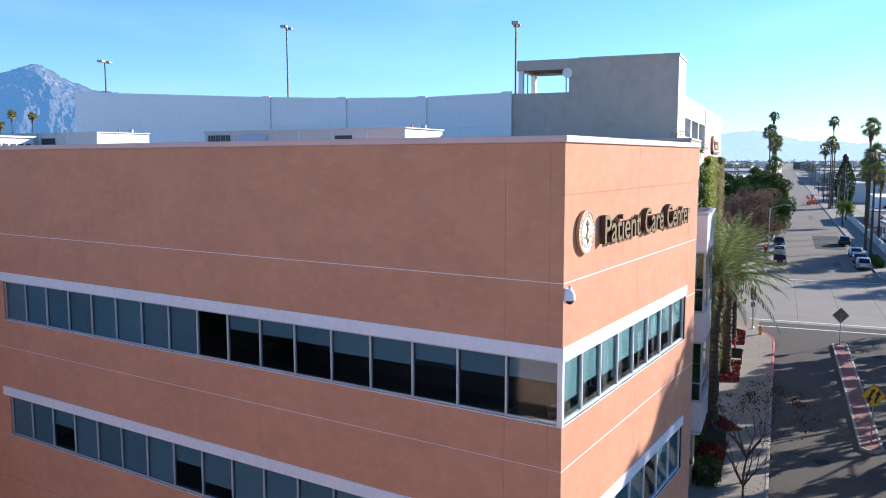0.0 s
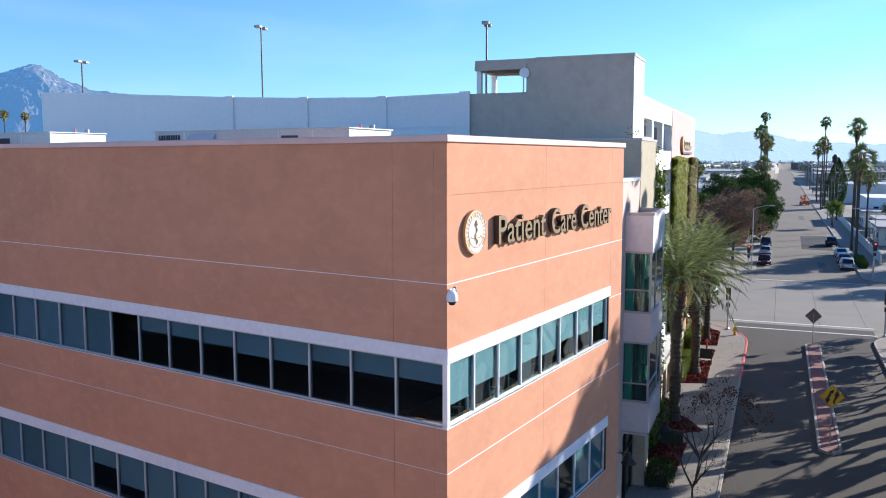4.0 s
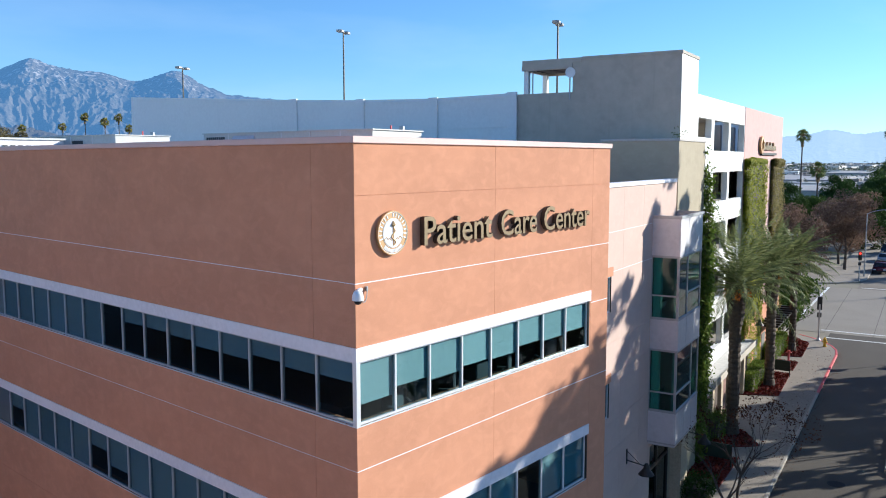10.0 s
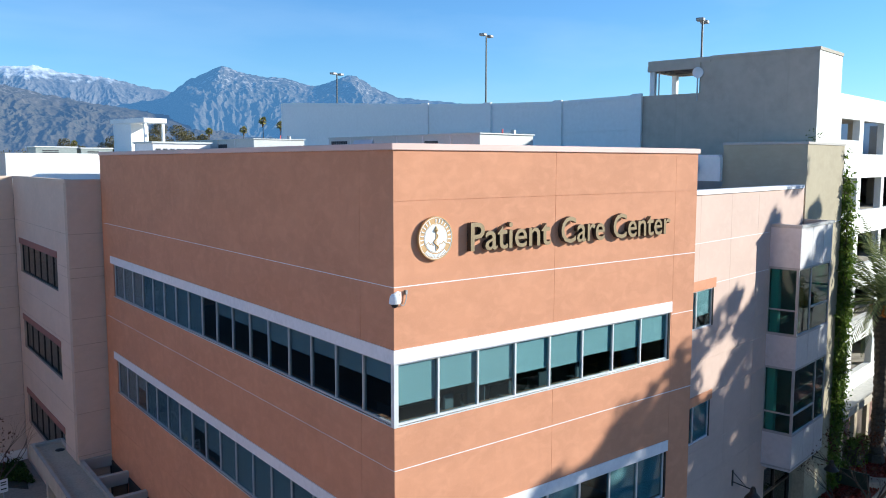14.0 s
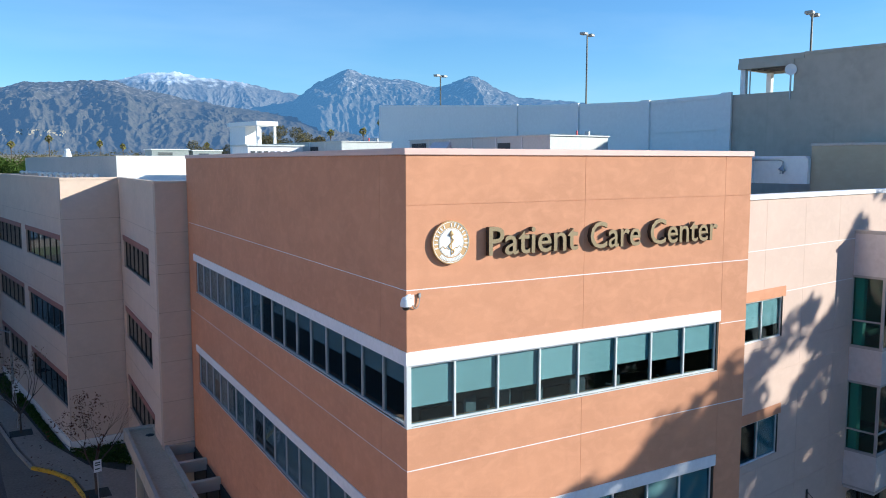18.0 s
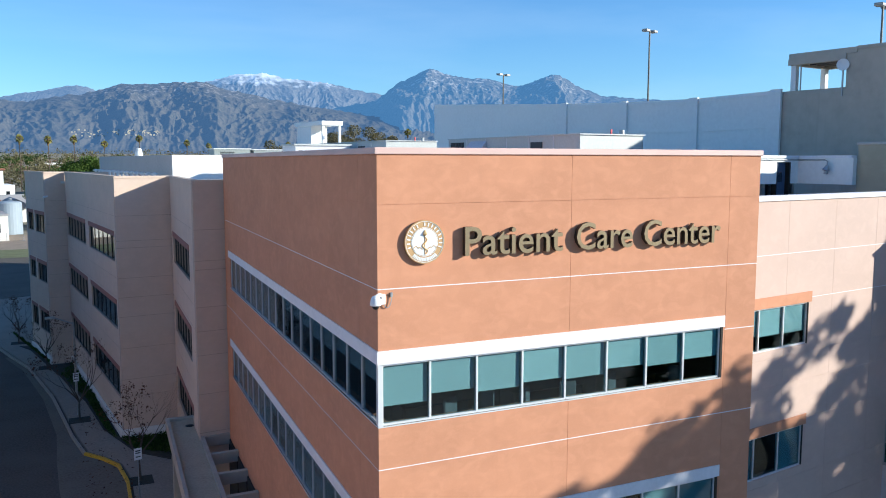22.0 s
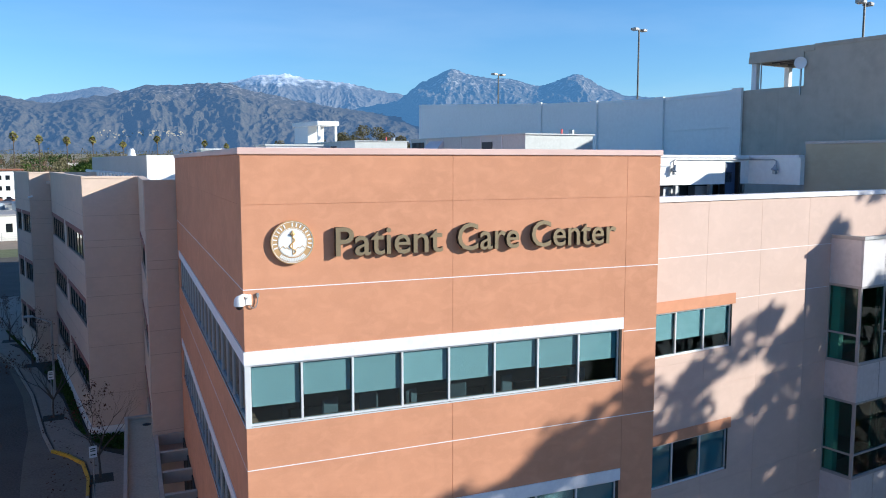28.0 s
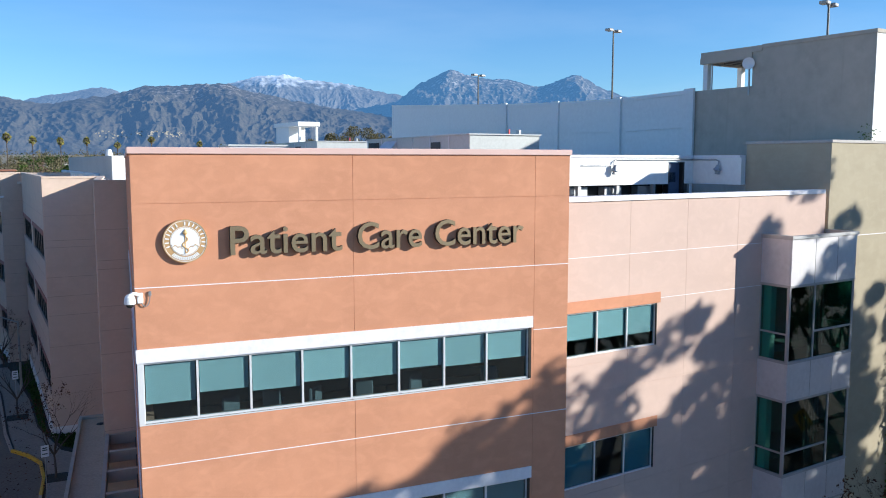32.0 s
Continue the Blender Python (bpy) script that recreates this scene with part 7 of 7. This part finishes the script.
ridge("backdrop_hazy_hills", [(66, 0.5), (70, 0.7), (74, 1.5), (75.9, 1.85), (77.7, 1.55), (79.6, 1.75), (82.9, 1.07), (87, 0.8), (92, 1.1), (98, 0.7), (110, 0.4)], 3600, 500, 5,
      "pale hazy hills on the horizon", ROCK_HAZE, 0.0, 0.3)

# ---------------------------------------------------------------- far town
fpb = None
for k, (u, v, h, cr) in enumerate(((228, -1.3, 27.6, 1.9), (222, -0.6, 23.0, 2.8), (232, -2.2, 21.0, 2.6), (225, -1.9, 19.5, 2.6), (130, -17.6, 21.0, 2.1), (120.5, -17.6, 15.9, 2.9), (251, -17.6, 21.0, 2.0), (254, -18.2, 27.0, 2.2), (262, -19.2, 19.5, 2.0), (300, -18.2, 19.0, 3.2), (160, -20.5, 13.5, 2.2), (172, -21.0, 12.5, 2.2), (150, -21.5, 12.0, 2.2), (192, 17.5, 21.5, 2.2), (176, 12.0, 13.6, 2.4), (164, -2.4, 14.6, 2.3))):
    fpb = fan_palm("fan_palm", 100 + k, h, "tall fan palm with a dry skirt" if k % 2 else "tall fan palm with a green crown", cr, 36)
    fpb.matrix_basis = GRID @ turn_z(u, v, 0, 40 * k)
golden = fan_palm("fan_palm", 5, 20.0, "tall fan palm with a sunlit golden crown", 2.0, 40, LEAF_GOLD, rt=0.2)
golden.matrix_basis = turn_z(-34.0, 300.0, 0, 0)
golden_tall = fan_palm("fan_palm", 6, 28.5, "very tall fan palm with a sunlit crown", 2.2, 40, LEAF_GOLD, rt=0.2)
golden_tall.matrix_basis = turn_z(164.0, 292.0, 0, 0)
rf = random.Random(9)
for az, d, z in ((-3.6, 330, 4.5), (-2.2, 350, 3.4), (-0.6, 345, 2.5), (0.9, 370, 4.2), (2.7, 390, 1.5), (4.8, 380, 6.0), (7.8, 420, 4.0), (9.2, 440, 2), (14.4, 420, 3.0), (-4.9, 180, -3), (-5.6, 150, -6.5), (-6.4, 260, -1),
                 (26.0, 330, 3.0), (27.2, 340, 1.5), (28.0, 330, 2.5), (29.2, 330, 5.0), (30.4, 340, 3.2), (19.0, 420, 1.0), (33.2, 330, 3.6), (34.4, 330, 4.0), (35.0, 335, 3.0), (24.8, 360, 0), (22.6, 380, 0)):
    copy_thing(golden_tall if az > 20 else golden, turn_z(-4 + d * math.sin(radians(az)), -15 + d * math.cos(radians(az)), min(z, 2.5) + 0.6 if az > 20 else z * 0.5 + 2.6, rf.uniform(0, 360)))

# street trees beyond the crossing
tA = broadleaf("street_tree", 71, 12.4, 4.2, LEAF_DARK, 26000, 0.30, "dense dark green street tree", 0.12, 3, 0.85, 60, (0.2, 0.4), (0.3, 0.97))
tA.matrix_basis = GRID @ turn_z(148, -2.6, 0, 0)
tB = broadleaf("street_tree", 72, 11.6, 4.6, LEAF_RUST, 12000, 0.30, "rusty brown half-bare street tree", 0.25, 3, 0.85, 34)
tB.matrix_basis = GRID @ turn_z(106, 0.3, 0, 0)
tC = broadleaf("street_tree", 73, 10.5, 3.6, LEAF_MID, 9000, 0.36, "green rounded street tree", 0.25, 3, 0.85, 30)
tC.matrix_basis = GRID @ turn_z(126, 6.5, 0, 0)
for o in (tA, tB, tC):
    o["group"] = "street trees"
for src, u, v, a, z in ((tA, 138, -1.0, 40, -2.2), (tA, 159, -1.8, 90, 0), (tA, 152, 6, 140, 0), (tA, 170, -1.5, 200, -2.5), (tB, 97, 6.0, 170, -1.5), (tB, 114, 1.8, 300, -1.0), (tA, 134, 2.5, 70, -0.5), (tA, 112, 9.5, 250, -0.5), (tC, 132, 9, 20, 0), (tC, 118, 11, 60, 1.0), 
                        (tC, 58.5, 14, 0, -2.5), (tC, 57.4, 2.0, 80, -3.2), (tC, 74.0, 4.0, 140, -4.0), (tA, 200, 1, 10, -1), (tA, 260, 4, 80, 0), (tA, 300, 4, 80, -1), (tA, 122, -26, 50, 0), (tA, 108, -29, 150, -1), (tA, 136, -31, 20, 1), (tC, 96, -30, 20, 0), (tC, 85, 28, 0, -1), (tC, 96, 19, 0, -3)):
    copy_thing(src, GRID @ turn_z(u, v, min(z, 0), a))
cyp = thing("cypress", GRID @ turn_z(262, -22.5, 0, 0), "dark pointed cypress by the street", "tree")
part("trunk", tube(bmesh.new(), (0, 0, 0), (0, 0, 6), 0.25, 0.1), BARK, cyp)
sc, rc = Soup(), random.Random(3)
for i in range(5200):
    z = 0.8 + 15.2 * rc.random() ** 1.25
    rr = 3.0 * math.sin(math.pi * min(1, (z + 2.0) / 18.4)) * rc.uniform(0.7, 1.05)
    a = rc.uniform(0, 6.28)
    sc.leaf(rc, Vector((rr * math.cos(a), rr * math.sin(a), z)), 0.6, Vector((0, 0, 1)))
part("crown", sc.mesh("crown", LEAF_DARK), None, cyp)
tall_tree = broadleaf("street_tree", 81, 21.8, 4.2, LEAF_OLIVE, 20000, 0.36, "tall olive-green tree behind the rear roofs", 0.3, 3, 0.85, 40)
tall_tree["group"] = "street trees"
tall_tree.matrix_basis = turn_z(56.6, 160, 0, 0)
for x, y, a, k in ((51.5, 157, 50, 1.05), (61.8, 163, 120, 1.12), (47.0, 170, 200, 1.0), (57.0, 172, 300, 1.16), (66.5, 170, 30, 1.08), (42.0, 176, 70, 0.98)):
    copy_thing(tall_tree, turn_z(x, y, 0, a) @ Matrix.Scale(k, 4))
for x, y, a, k in ((-3.0, 190, 0, 1.35), (2.5, 188, 90, 1.45), (6.8, 196, 200, 1.3), (-9.0, 215, 150, 1.1), (11.0, 230, 20, 1.3)):
    copy_thing(tC, turn_z(x, y, 0, a) @ Matrix.Scale(k * 1.2, 4))
green_tree = broadleaf("street_tree", 79, 6.4, 2.4, LEAF_BRIGHT, 5000, 0.26, "small bright green rounded street tree", 0.3, 2, 0.85, 24)
green_tree["group"] = "street trees"
green_tree.matrix_basis = GRID @ turn_z(181, -17.4, 0.1, 0)
orange_tree = broadleaf("street_tree", 77, 5.0, 2.0, LEAF_GOLD, 1500, 0.25, "small tree with orange autumn leaves", 0.3, 2, 0.85, 16)
orange_tree.matrix_basis = GRID @ turn_z(57.5, -16.6, 0.1, 0)

# woods and gardens of the town: too many to count
def far_woods(name, seed, az0, az1, d0, d1, count, cards, label, material, hmin=4, hmax=11, keep=None):
    r, s = random.Random(seed), Soup()
    for _ in range(count):
        az = radians(r.uniform(az0, az1))
        d = d0 + (d1 - d0) * r.random() ** 1.4
        c = Vector((d * math.sin(az), d * math.cos(az), rise(d) if az1 < 50 else 0))
        q = GRID.inverted() @ c
        if (-26 < q.y < 3.5 and 0 < q.x < 1600) or (-7.0 < math.degrees(az) < -2.2 and d < 310):
            continue
        h = r.uniform(hmin, hmax) * (0.8 + 0.4 * r.random())
        w = h * r.uniform(0.35, 0.6)
        n = max(14, int(cards * (300 / d) ** 0.8)) if d > 300 else cards
        size = w * (0.24 if n >= cards else 0.24 * math.sqrt(cards / n))
        for _ in range(n):
            dd = rnd_dir(r) * r.uniform(0.35, 1.0)
            s.leaf(r, c + Vector((dd.x * w, dd.y * w, h * 0.58 + dd.z * h * 0.42)), size * r.uniform(0.6, 1.2))
    ob = part(name, s.mesh(name, material), None, None, label)
    return tagged(ob, label, "trees", "", "stuff")


far_woods("far_woods", 1, -26, 36, 235, 900, 300, 230, "dark green gardens and trees of the town", LEAF_DARK, 5, 13)
far_woods("far_woods", 8, -26, 36, 235, 1300, 1200, 220, "olive and brown trees of the town", LEAF_OLIVE, 5, 12)
far_woods("far_woods", 2, -26, 36, 235, 1100, 260, 220, "green and olive trees of the town", LEAF_MID, 4, 12)
far_woods("far_woods", 3, -26, 36, 200, 1000, 800, 170, "brown half-bare trees of the town", LEAF_RUST, 4, 9)
far_woods("far_woods", 4, -30, 40, 900, 2200, 1100, 40, "far woods below the mountains", LEAF_OLIVE, 8, 16)
far_woods("far_woods", 5, 60, 118, 330, 1600, 1500, 260, "trees between the warehouses", LEAF_HAZED, 4, 9)
far_woods("far_woods", 6, 64, 104, 700, 3000, 2600, 60, "far trees towards the horizon, haze in their colour", LEAF_HAZED, 6, 12)
far_woods("far_woods", 7, 62, 76, 200, 420, 60, 160, "brown trees beyond the garage", LEAF_RUST, 4, 8)


# low roofs of the works and warehouses beyond the crossing: too many to count
rt, bm = random.Random(57), bmesh.new()
for _ in range(1500):
    u, v = 300 + 1500 * rt.random() ** 1.3, rt.uniform(-330, 330)
    if -30 < v < 8:
        v = v - 42 if v < -12 else v + 24
    w, d, h = rt.uniform(8, 36), rt.uniform(8, 24), rt.uniform(3.2, 7.5) + (2.5 if u > 900 else 0)
    a = GRID @ Vector((u, v, 0))
    box(bm, a.x, a.x + w, a.y - d / 2, a.y + d / 2, -0.1, h)
    for _ in range(rt.randint(0, 3)):
        x, y = a.x + rt.uniform(1, w - 3), a.y + rt.uniform(-d / 2 + 1, d / 2 - 3)
        box(bm, x, x + 2, y, y + 2, h, h + 1.1)
tagged(part("far_roofs", bm, FAR_ROOFS), "low pale warehouse and workshop roofs towards the horizon", "buildings", "", "stuff")


# pale houses on the lower slopes, a speck each
rh = random.Random(31)
bm = bmesh.new()
slope = [v.co for v in front_range.data.vertices if 84 < v.co.z < 104 and 1.0 < math.degrees(math.atan2(v.co.x + 3, v.co.y + 17)) < 6.2 and v.co.y < 2760]
for k in range(90):
    c = rh.choice(slope)
    w, h = rh.uniform(1.5, 6), rh.uniform(0.2, 1.0)
    box(bm, c.x, c.x + w, c.y - 6, c.y + 2, c.z - 3, c.z + h)
tagged(part("hillside_houses", bm, CONCRETE_GREY), "pale far houses at the foot of the mountains", "houses", "", "stuff")


# houses and sheds
def house(seed, w, d, h, wall, roof, gable, label):
    t = thing("house", None, label, "house", "town houses")
    part("wall", boxes((-w / 2, w / 2, -d / 2, d / 2, 0, h)), wall, t)
    bm = bmesh.new()
    if gable:
        o = 0.4
        a = [(-w / 2 - o, -d / 2 - o, h), (w / 2 + o, -d / 2 - o, h), (w / 2 + o, d / 2 + o, h), (-w / 2 - o, d / 2 + o, h), (-w / 2 - o, 0, h + d * 0.28), (w / 2 + o, 0, h + d * 0.28)]
        vs = [bm.verts.new(p) for p in a]
        for f in ((0, 1, 5, 4), (2, 3, 4, 5), (1, 2, 5), (3, 0, 4), (3, 2, 1, 0)):
            bm.faces.new([vs[i] for i in f])
    else:
        box(bm, -w / 2 - 0.1, w / 2 + 0.1, -d / 2 - 0.1, d / 2 + 0.1, h, h + 0.35)
    part("roof", bm, roof, t)
    n = max(2, int(w / 4))
    for i in range(n):
        x = -w / 2 + (i + 0.5) * w / n
        for s in (-1, 1):
            part("window", boxes((x - 0.6, x + 0.6, s * d / 2 - 0.03, s * d / 2 + 0.03, h * 0.35, h * 0.7)), CAR_GLASS, t)
    return t


ROOF_RED = mat("clay_roof", (0.26, 0.11, 0.07), 0.9, var=0.2, scale=0.6)
ROOF_GREY = mat("grey_roof", (0.30, 0.29, 0.29), 0.9, var=0.15, scale=0.3)
CREAM = mat("cream_wall", (0.68, 0.655, 0.60), 0.9, var=0.08, scale=0.4)
kinds = [house(1, 12, 8, 3.4, PAINT_WHITE, ROOF_RED, True, "white house with a clay roof"), house(2, 14, 9, 3.6, CREAM, ROOF_GREY, True, "cream house with a grey roof"),
         house(3, 30, 22, 6.0, PAINT_WHITE, PAINT_WHITE, False, "white flat-roofed warehouse in the town"), house(4, 24, 16, 5.0, CREAM, ROOF_GREY, False, "cream flat-roofed shed in the town"),
         house(5, 16, 11, 6.6, PAINT_WHITE, ROOF_RED, True, "two-storey white house with a clay roof")]
spots = [(-7.0, 200, 2), (-5.5, 185, 3), (-6.8, 230, 4), (-4.2, 240, 1), (-3.6, 270, 0), (-1.5, 240, 1), (0.6, 300, 0), (-4.4, 330, 2), (3.0, 330, 4), (8, 420, 2)]
for i in range(34):
    spots.append((rf.uniform(-20, 34), rf.uniform(260, 900), rf.choice((0, 1, 3, 4, 2))))
for i in range(170):
    spots.append((rf.uniform(70, 102), rf.uniform(220, 1300), rf.choice((2, 3, 3, 3, 1, 0))))
spots += [(77.2, 200, 2), (78.3, 260, 3), (76, 180, 3)]
for k, (az, d, kind) in enumerate(spots):
    x, y = -10 + d * math.sin(radians(az)), -10 + d * math.cos(radians(az))
    q = GRID.inverted() @ Vector((x, y, 0))
    if -38 < q.y < 16 and q.x > -20:
        continue
    m = turn_z(x, y, rise(math.hypot(x, y)) if az < 50 else 0, GA + rf.choice((0, 90)))
    if k < 5 and kinds[kind].location.length < 0.1:
        kinds[kind].matrix_basis = m
    else:
        copy_thing(kinds[kind], m)
for o in kinds:
    if o.location.length < 0.1:
        o.matrix_basis = turn_z(-300, 500, 0, 0)
for x, y, kk, a in ((-33.0, 262.0, 0, 10), (-21.0, 240.0, 0, 100), (-13.5, 255.0, 1, 10), (-30.0, 222.0, 3, 0)):
    copy_thing(kinds[kk], turn_z(x, y, rise(math.hypot(x, y)), a))
flats = thing("apartment_house", turn_z(-26.5, 296.0, 0.4, 6), "white three-storey apartment house with a clay roof", "house")
part("wall", boxes((-6, 5, 0, 9, 0, 12.2)), PAINT_WHITE, flats)
part("roof", boxes((-6.6, 5.6, -0.6, 9.6, 12.2, 12.9), bevel=0.2), ROOF_RED, flats)
for i in range(4):
    for z in (2.0, 5.6, 9.2):
        part("window", boxes((-5.0 + i * 2.5, -3.7 + i * 2.5, -0.04, 0.0, z, z + 1.5)), CAR_GLASS, flats)
TANK = mat("tank_steel", (0.27, 0.32, 0.37), 0.6, 0.0, var=0.08, scale=1.0, streak=0.2)
for x, y, h in ((-15.0, 186.0, 6.8), (-21.2, 189.0, 6.4)):
    tk = thing("storage_tank", turn_z(x, y, 0, 0), "blue-grey steel storage tank", "tank", "storage tanks")
    part("shell", lathe(bmesh.new(), [(2.3, 0), (2.3, h), (2.0, h + 0.25), (0.3, h + 0.5)], 24), TANK, tk)
    part("hatch", lathe(bmesh.new(), [(0.4, h + 0.7), (0.4, h + 1.0)], 12), STEEL, tk)
flat("far_lawn", [(-60, 136), (-4, 136), (-4, 150), (-60, 150)], 0.02, GRASS, "strip of dry green lawn beyond the drive", "lawn", m=I4)
flat("dry_lot", [(-60, 150), (-4, 150), (-4, 182), (-60, 182)], 0.015, mat("dry_earth", (0.26, 0.20, 0.15), 0.95, var=0.2, scale=0.5, fine=6, bump=0.3), "bare dry earth lot behind a fence", "ground", m=I4)
fence = thing("wire_fence", turn_z(-60, 166, 0, 0), "low grey wire fence along the dry lot", "fence")
for i in range(19):
    part("post", tube(bmesh.new(), (i * 3.0, 0, 0), (i * 3.0, 0, 1.8), 0.05, n=6), STEEL, fence)
for z in (0.2, 0.6, 1.0, 1.4, 1.75):
    part("wire", tube(bmesh.new(), (0, 0, z), (54, 0, z), 0.02, n=4), STEEL, fence)
shed = thing("white_warehouse", turn_z(-31, 181, 0, 0), "white low warehouse with a ribbed roof beside the tanks", "warehouse")
part("wall", boxes((-10, 10.5, 0, 14, 0, 7.0)), PAINT_WHITE, shed)
for i in range(20):
    part("roof_rib", boxes((-10 + i * 1.03, -9.05 + i * 1.03, -0.4, 14.4, 7.0, 7.25)), ROOF_GREY, shed)
for i in range(4):
    part("shutter", boxes((-8 + i * 4.6, -5 + i * 4.6, -0.06, 0.0, 0, 3.2)), TANK, shed)

for u, v, w, d, h, yaw in ((235, 14, 60, 30, 6.5, 0), (330, 22, 90, 40, 7.5, 0), (420, -70, 60, 40, 4.5, 0), (520, -66, 90, 40, 6.0, 0), (420, 8, 90, 30, 6.0, 0), (560, 10, 120, 40, 7.0, 0), (620, -70, 120, 40, 7.0, 0)):
    long_shed = thing("long_shed", GRID @ turn_z(u, v, 0, yaw), "long low pale shed with a flat roof", "shed", "long sheds")
    part("wall", boxes((0, w, 0, d, 0, h)), CONCRETE_GREY, long_shed)
    part("roof", boxes((-0.3, w + 0.3, -0.3, d + 0.3, h, h + 0.5)), ROOF_GREY, long_shed)
    for i in range(int(w / 10)):
        part("door", boxes((-0.05 if i == 0 else i * 10.0, 0.0 if i == 0 else i * 10.0 + 4, -0.06 if i else 4, 0.0 if i else 8, 0, 3.6)), ROOF_GREY, long_shed)

# yards along the far street: a bare lot, a low wall, a pale house, a parked lorry, poles
flat("bare_lot", [(228, -26), (410, -26), (410, -150), (228, -150)], 0.012, mat("bare_lot_earth", (0.30, 0.235, 0.175), 0.95, var=0.2, scale=0.06, fine=0.8, bump=0.2), "bare tan earth lot beside the street", "ground")
yard_wall = thing("yard_wall", GRID @ turn_z(112, -20.2, 0, 0), "long low off-white block wall by the sidewalk", "wall")
for i in range(26):
    part("panel", boxes((i * 4.0, i * 4.0 + 3.8, -0.2, 0.0, 0, 1.55)), CREAM, yard_wall)
    part("pier", boxes((i * 4.0 + 3.8, i * 4.0 + 4.0, -0.26, 0.06, 0, 1.7)), PAINT_WHITE, yard_wall)
for u, v, w, d, h in ((142, -33, 16, 10, 3.2), (166, -34, 12, 9, 3.0), (186, -35, 14, 11, 3.4), (206, -42, 14, 9, 3.4)):
    low_house = thing("low_house", GRID @ turn_z(u, v, 0, 0), "low pale flat-roofed house behind the yard wall", "house", "low houses")
    part("wall", boxes((0, w, 0, d, 0, h)), CREAM, low_house)
    part("roof", boxes((-0.5, w + 0.5, -0.5, d + 0.5, h, h + 0.3)), ROOF_GREY, low_house)
    for i in range(3):
        part("window", boxes((w * (0.15 + 0.3 * i), w * (0.3 + 0.3 * i), d, d + 0.04, 1.0, 2.2)), CAR_GLASS, low_house)
        part("window", boxes((-0.04, 0.0, d * (0.15 + 0.3 * i), d * (0.3 + 0.3 * i), 1.0, 2.2)), CAR_GLASS, low_house)
lorry = thing("box_lorry", GRID @ turn_z(216, -26.4, 0, 0), "white box lorry parked in a yard", "lorry")
part("box_body", boxes((0, 7.5, -1.25, 1.25, 1.0, 3.7), bevel=0.05), PAINT_WHITE, lorry)
part("cab", boxes((-2.1, -0.1, -1.15, 1.15, 0.6, 2.7), bevel=0.15), PAINT_WHITE, lorry)
part("windscreen", boxes((-2.14, -2.08, -0.95, 0.95, 1.6, 2.4)), CAR_GLASS, lorry)
for x in (-1.2, 1.6, 6.0):
    for sgn in (-1, 1):
        part("wheel", lathe(bmesh.new(), [(0.2, -0.14), (0.48, -0.14), (0.48, 0.14), (0.2, 0.14)], 14, Matrix.Translation((x, sgn * 1.1, 0.48)) @ pose(0, 0, 0, 90, 0, 0)), TYRE, lorry)
hedge(9, GRID @ turn_z(105, -18.0, 0.12, 0), 9.0, 1.1, 0.9, "low green hedge at the sidewalk edge", LEAF_MID, 200, 0.2)
for u, v, h in ((205, -19.4, 11.0), (238, -19.6, 11.5), (272, -19.4, 11.5), (306, -19.6, 11.5), (340, -19.4, 11.5), (380, -19.5, 11.5), (425, -19.5, 11.5), (470, -19.5, 11.5), (300, 3.0, 11.0), (350, 3.2, 11.0), (410, 3.0, 11.0)):
    up = thing("utility_pole", GRID @ turn_z(u, v, 0, 0), "tall brown wooden utility pole with cross arms", "pole", "utility poles")
    part("post", tube(bmesh.new(), (0, 0, 0), (0, 0, h), 0.17, 0.11), BARK, up)
    for z in (h - 0.5, h - 1.6):
        part("cross_arm", boxes((-0.07, 0.07, -1.2, 1.2, z, z + 0.14)), BARK, up)

# white pavilion on the building behind
pav = thing("roof_pavilion", turn_z(22.2, 80.5, 16.0, 10), "white roof pavilion with a flat slab on columns", "pavilion")
part("slab", boxes((0.4, 3.25, -1.6, 5.9, 4.15, 4.68), bevel=0.03), PAINT_WHITE, pav)
part("back_wall", boxes((0.6, 2.75, 1.6, 5.6, 0, 4.15)), PAINT_WHITE, pav)
for x, y in ((0.6, -1.4), (2.8, -1.4), (2.8, 4.6)):
    part("column", boxes((x, x + 0.28, y, y + 0.28, 0, 4.15)), PAINT_WHITE, pav)
BOX_GREEN = mat("grey_green_casing", (0.30, 0.33, 0.31), 0.6, 0.1, var=0.08, scale=0.8, fine=6, streak=0.2)
for x, w, h in ((6.6, 3.1, 2.55), (10.0, 2.5, 2.48)):
    lu = thing("roof_box", turn_z(x, 57.0, 14.4, 2), "low grey-green rooftop plant box on the tan roof", "plant box", "rear roof boxes")
    part("casing", boxes((0, w, 0, 2.4, 0.0, h)), BOX_GREEN, lu)
    part("lid", boxes((-0.08, w + 0.08, -0.08, 2.48, h, h + 0.08)), PAINT_WHITE, lu)
    for i in range(4):
        part("grille_slat", boxes((0.5, w * 0.55, -0.04, 0.0, h - 0.75 + i * 0.15, h - 0.67 + i * 0.15)), LOUVRE, lu)
rear = thing("rear_building", turn_z(14, 62, 0, 8), "pale flat-roofed building behind the clinic", "building")
part("wall", boxes((-6, 18, 12, 40, 0, 16.0)), PAINT_WHITE, rear)
part("roof", boxes((-6.2, 18.2, 11.8, 40.2, 16.0, 16.3)), ROOF, rear)
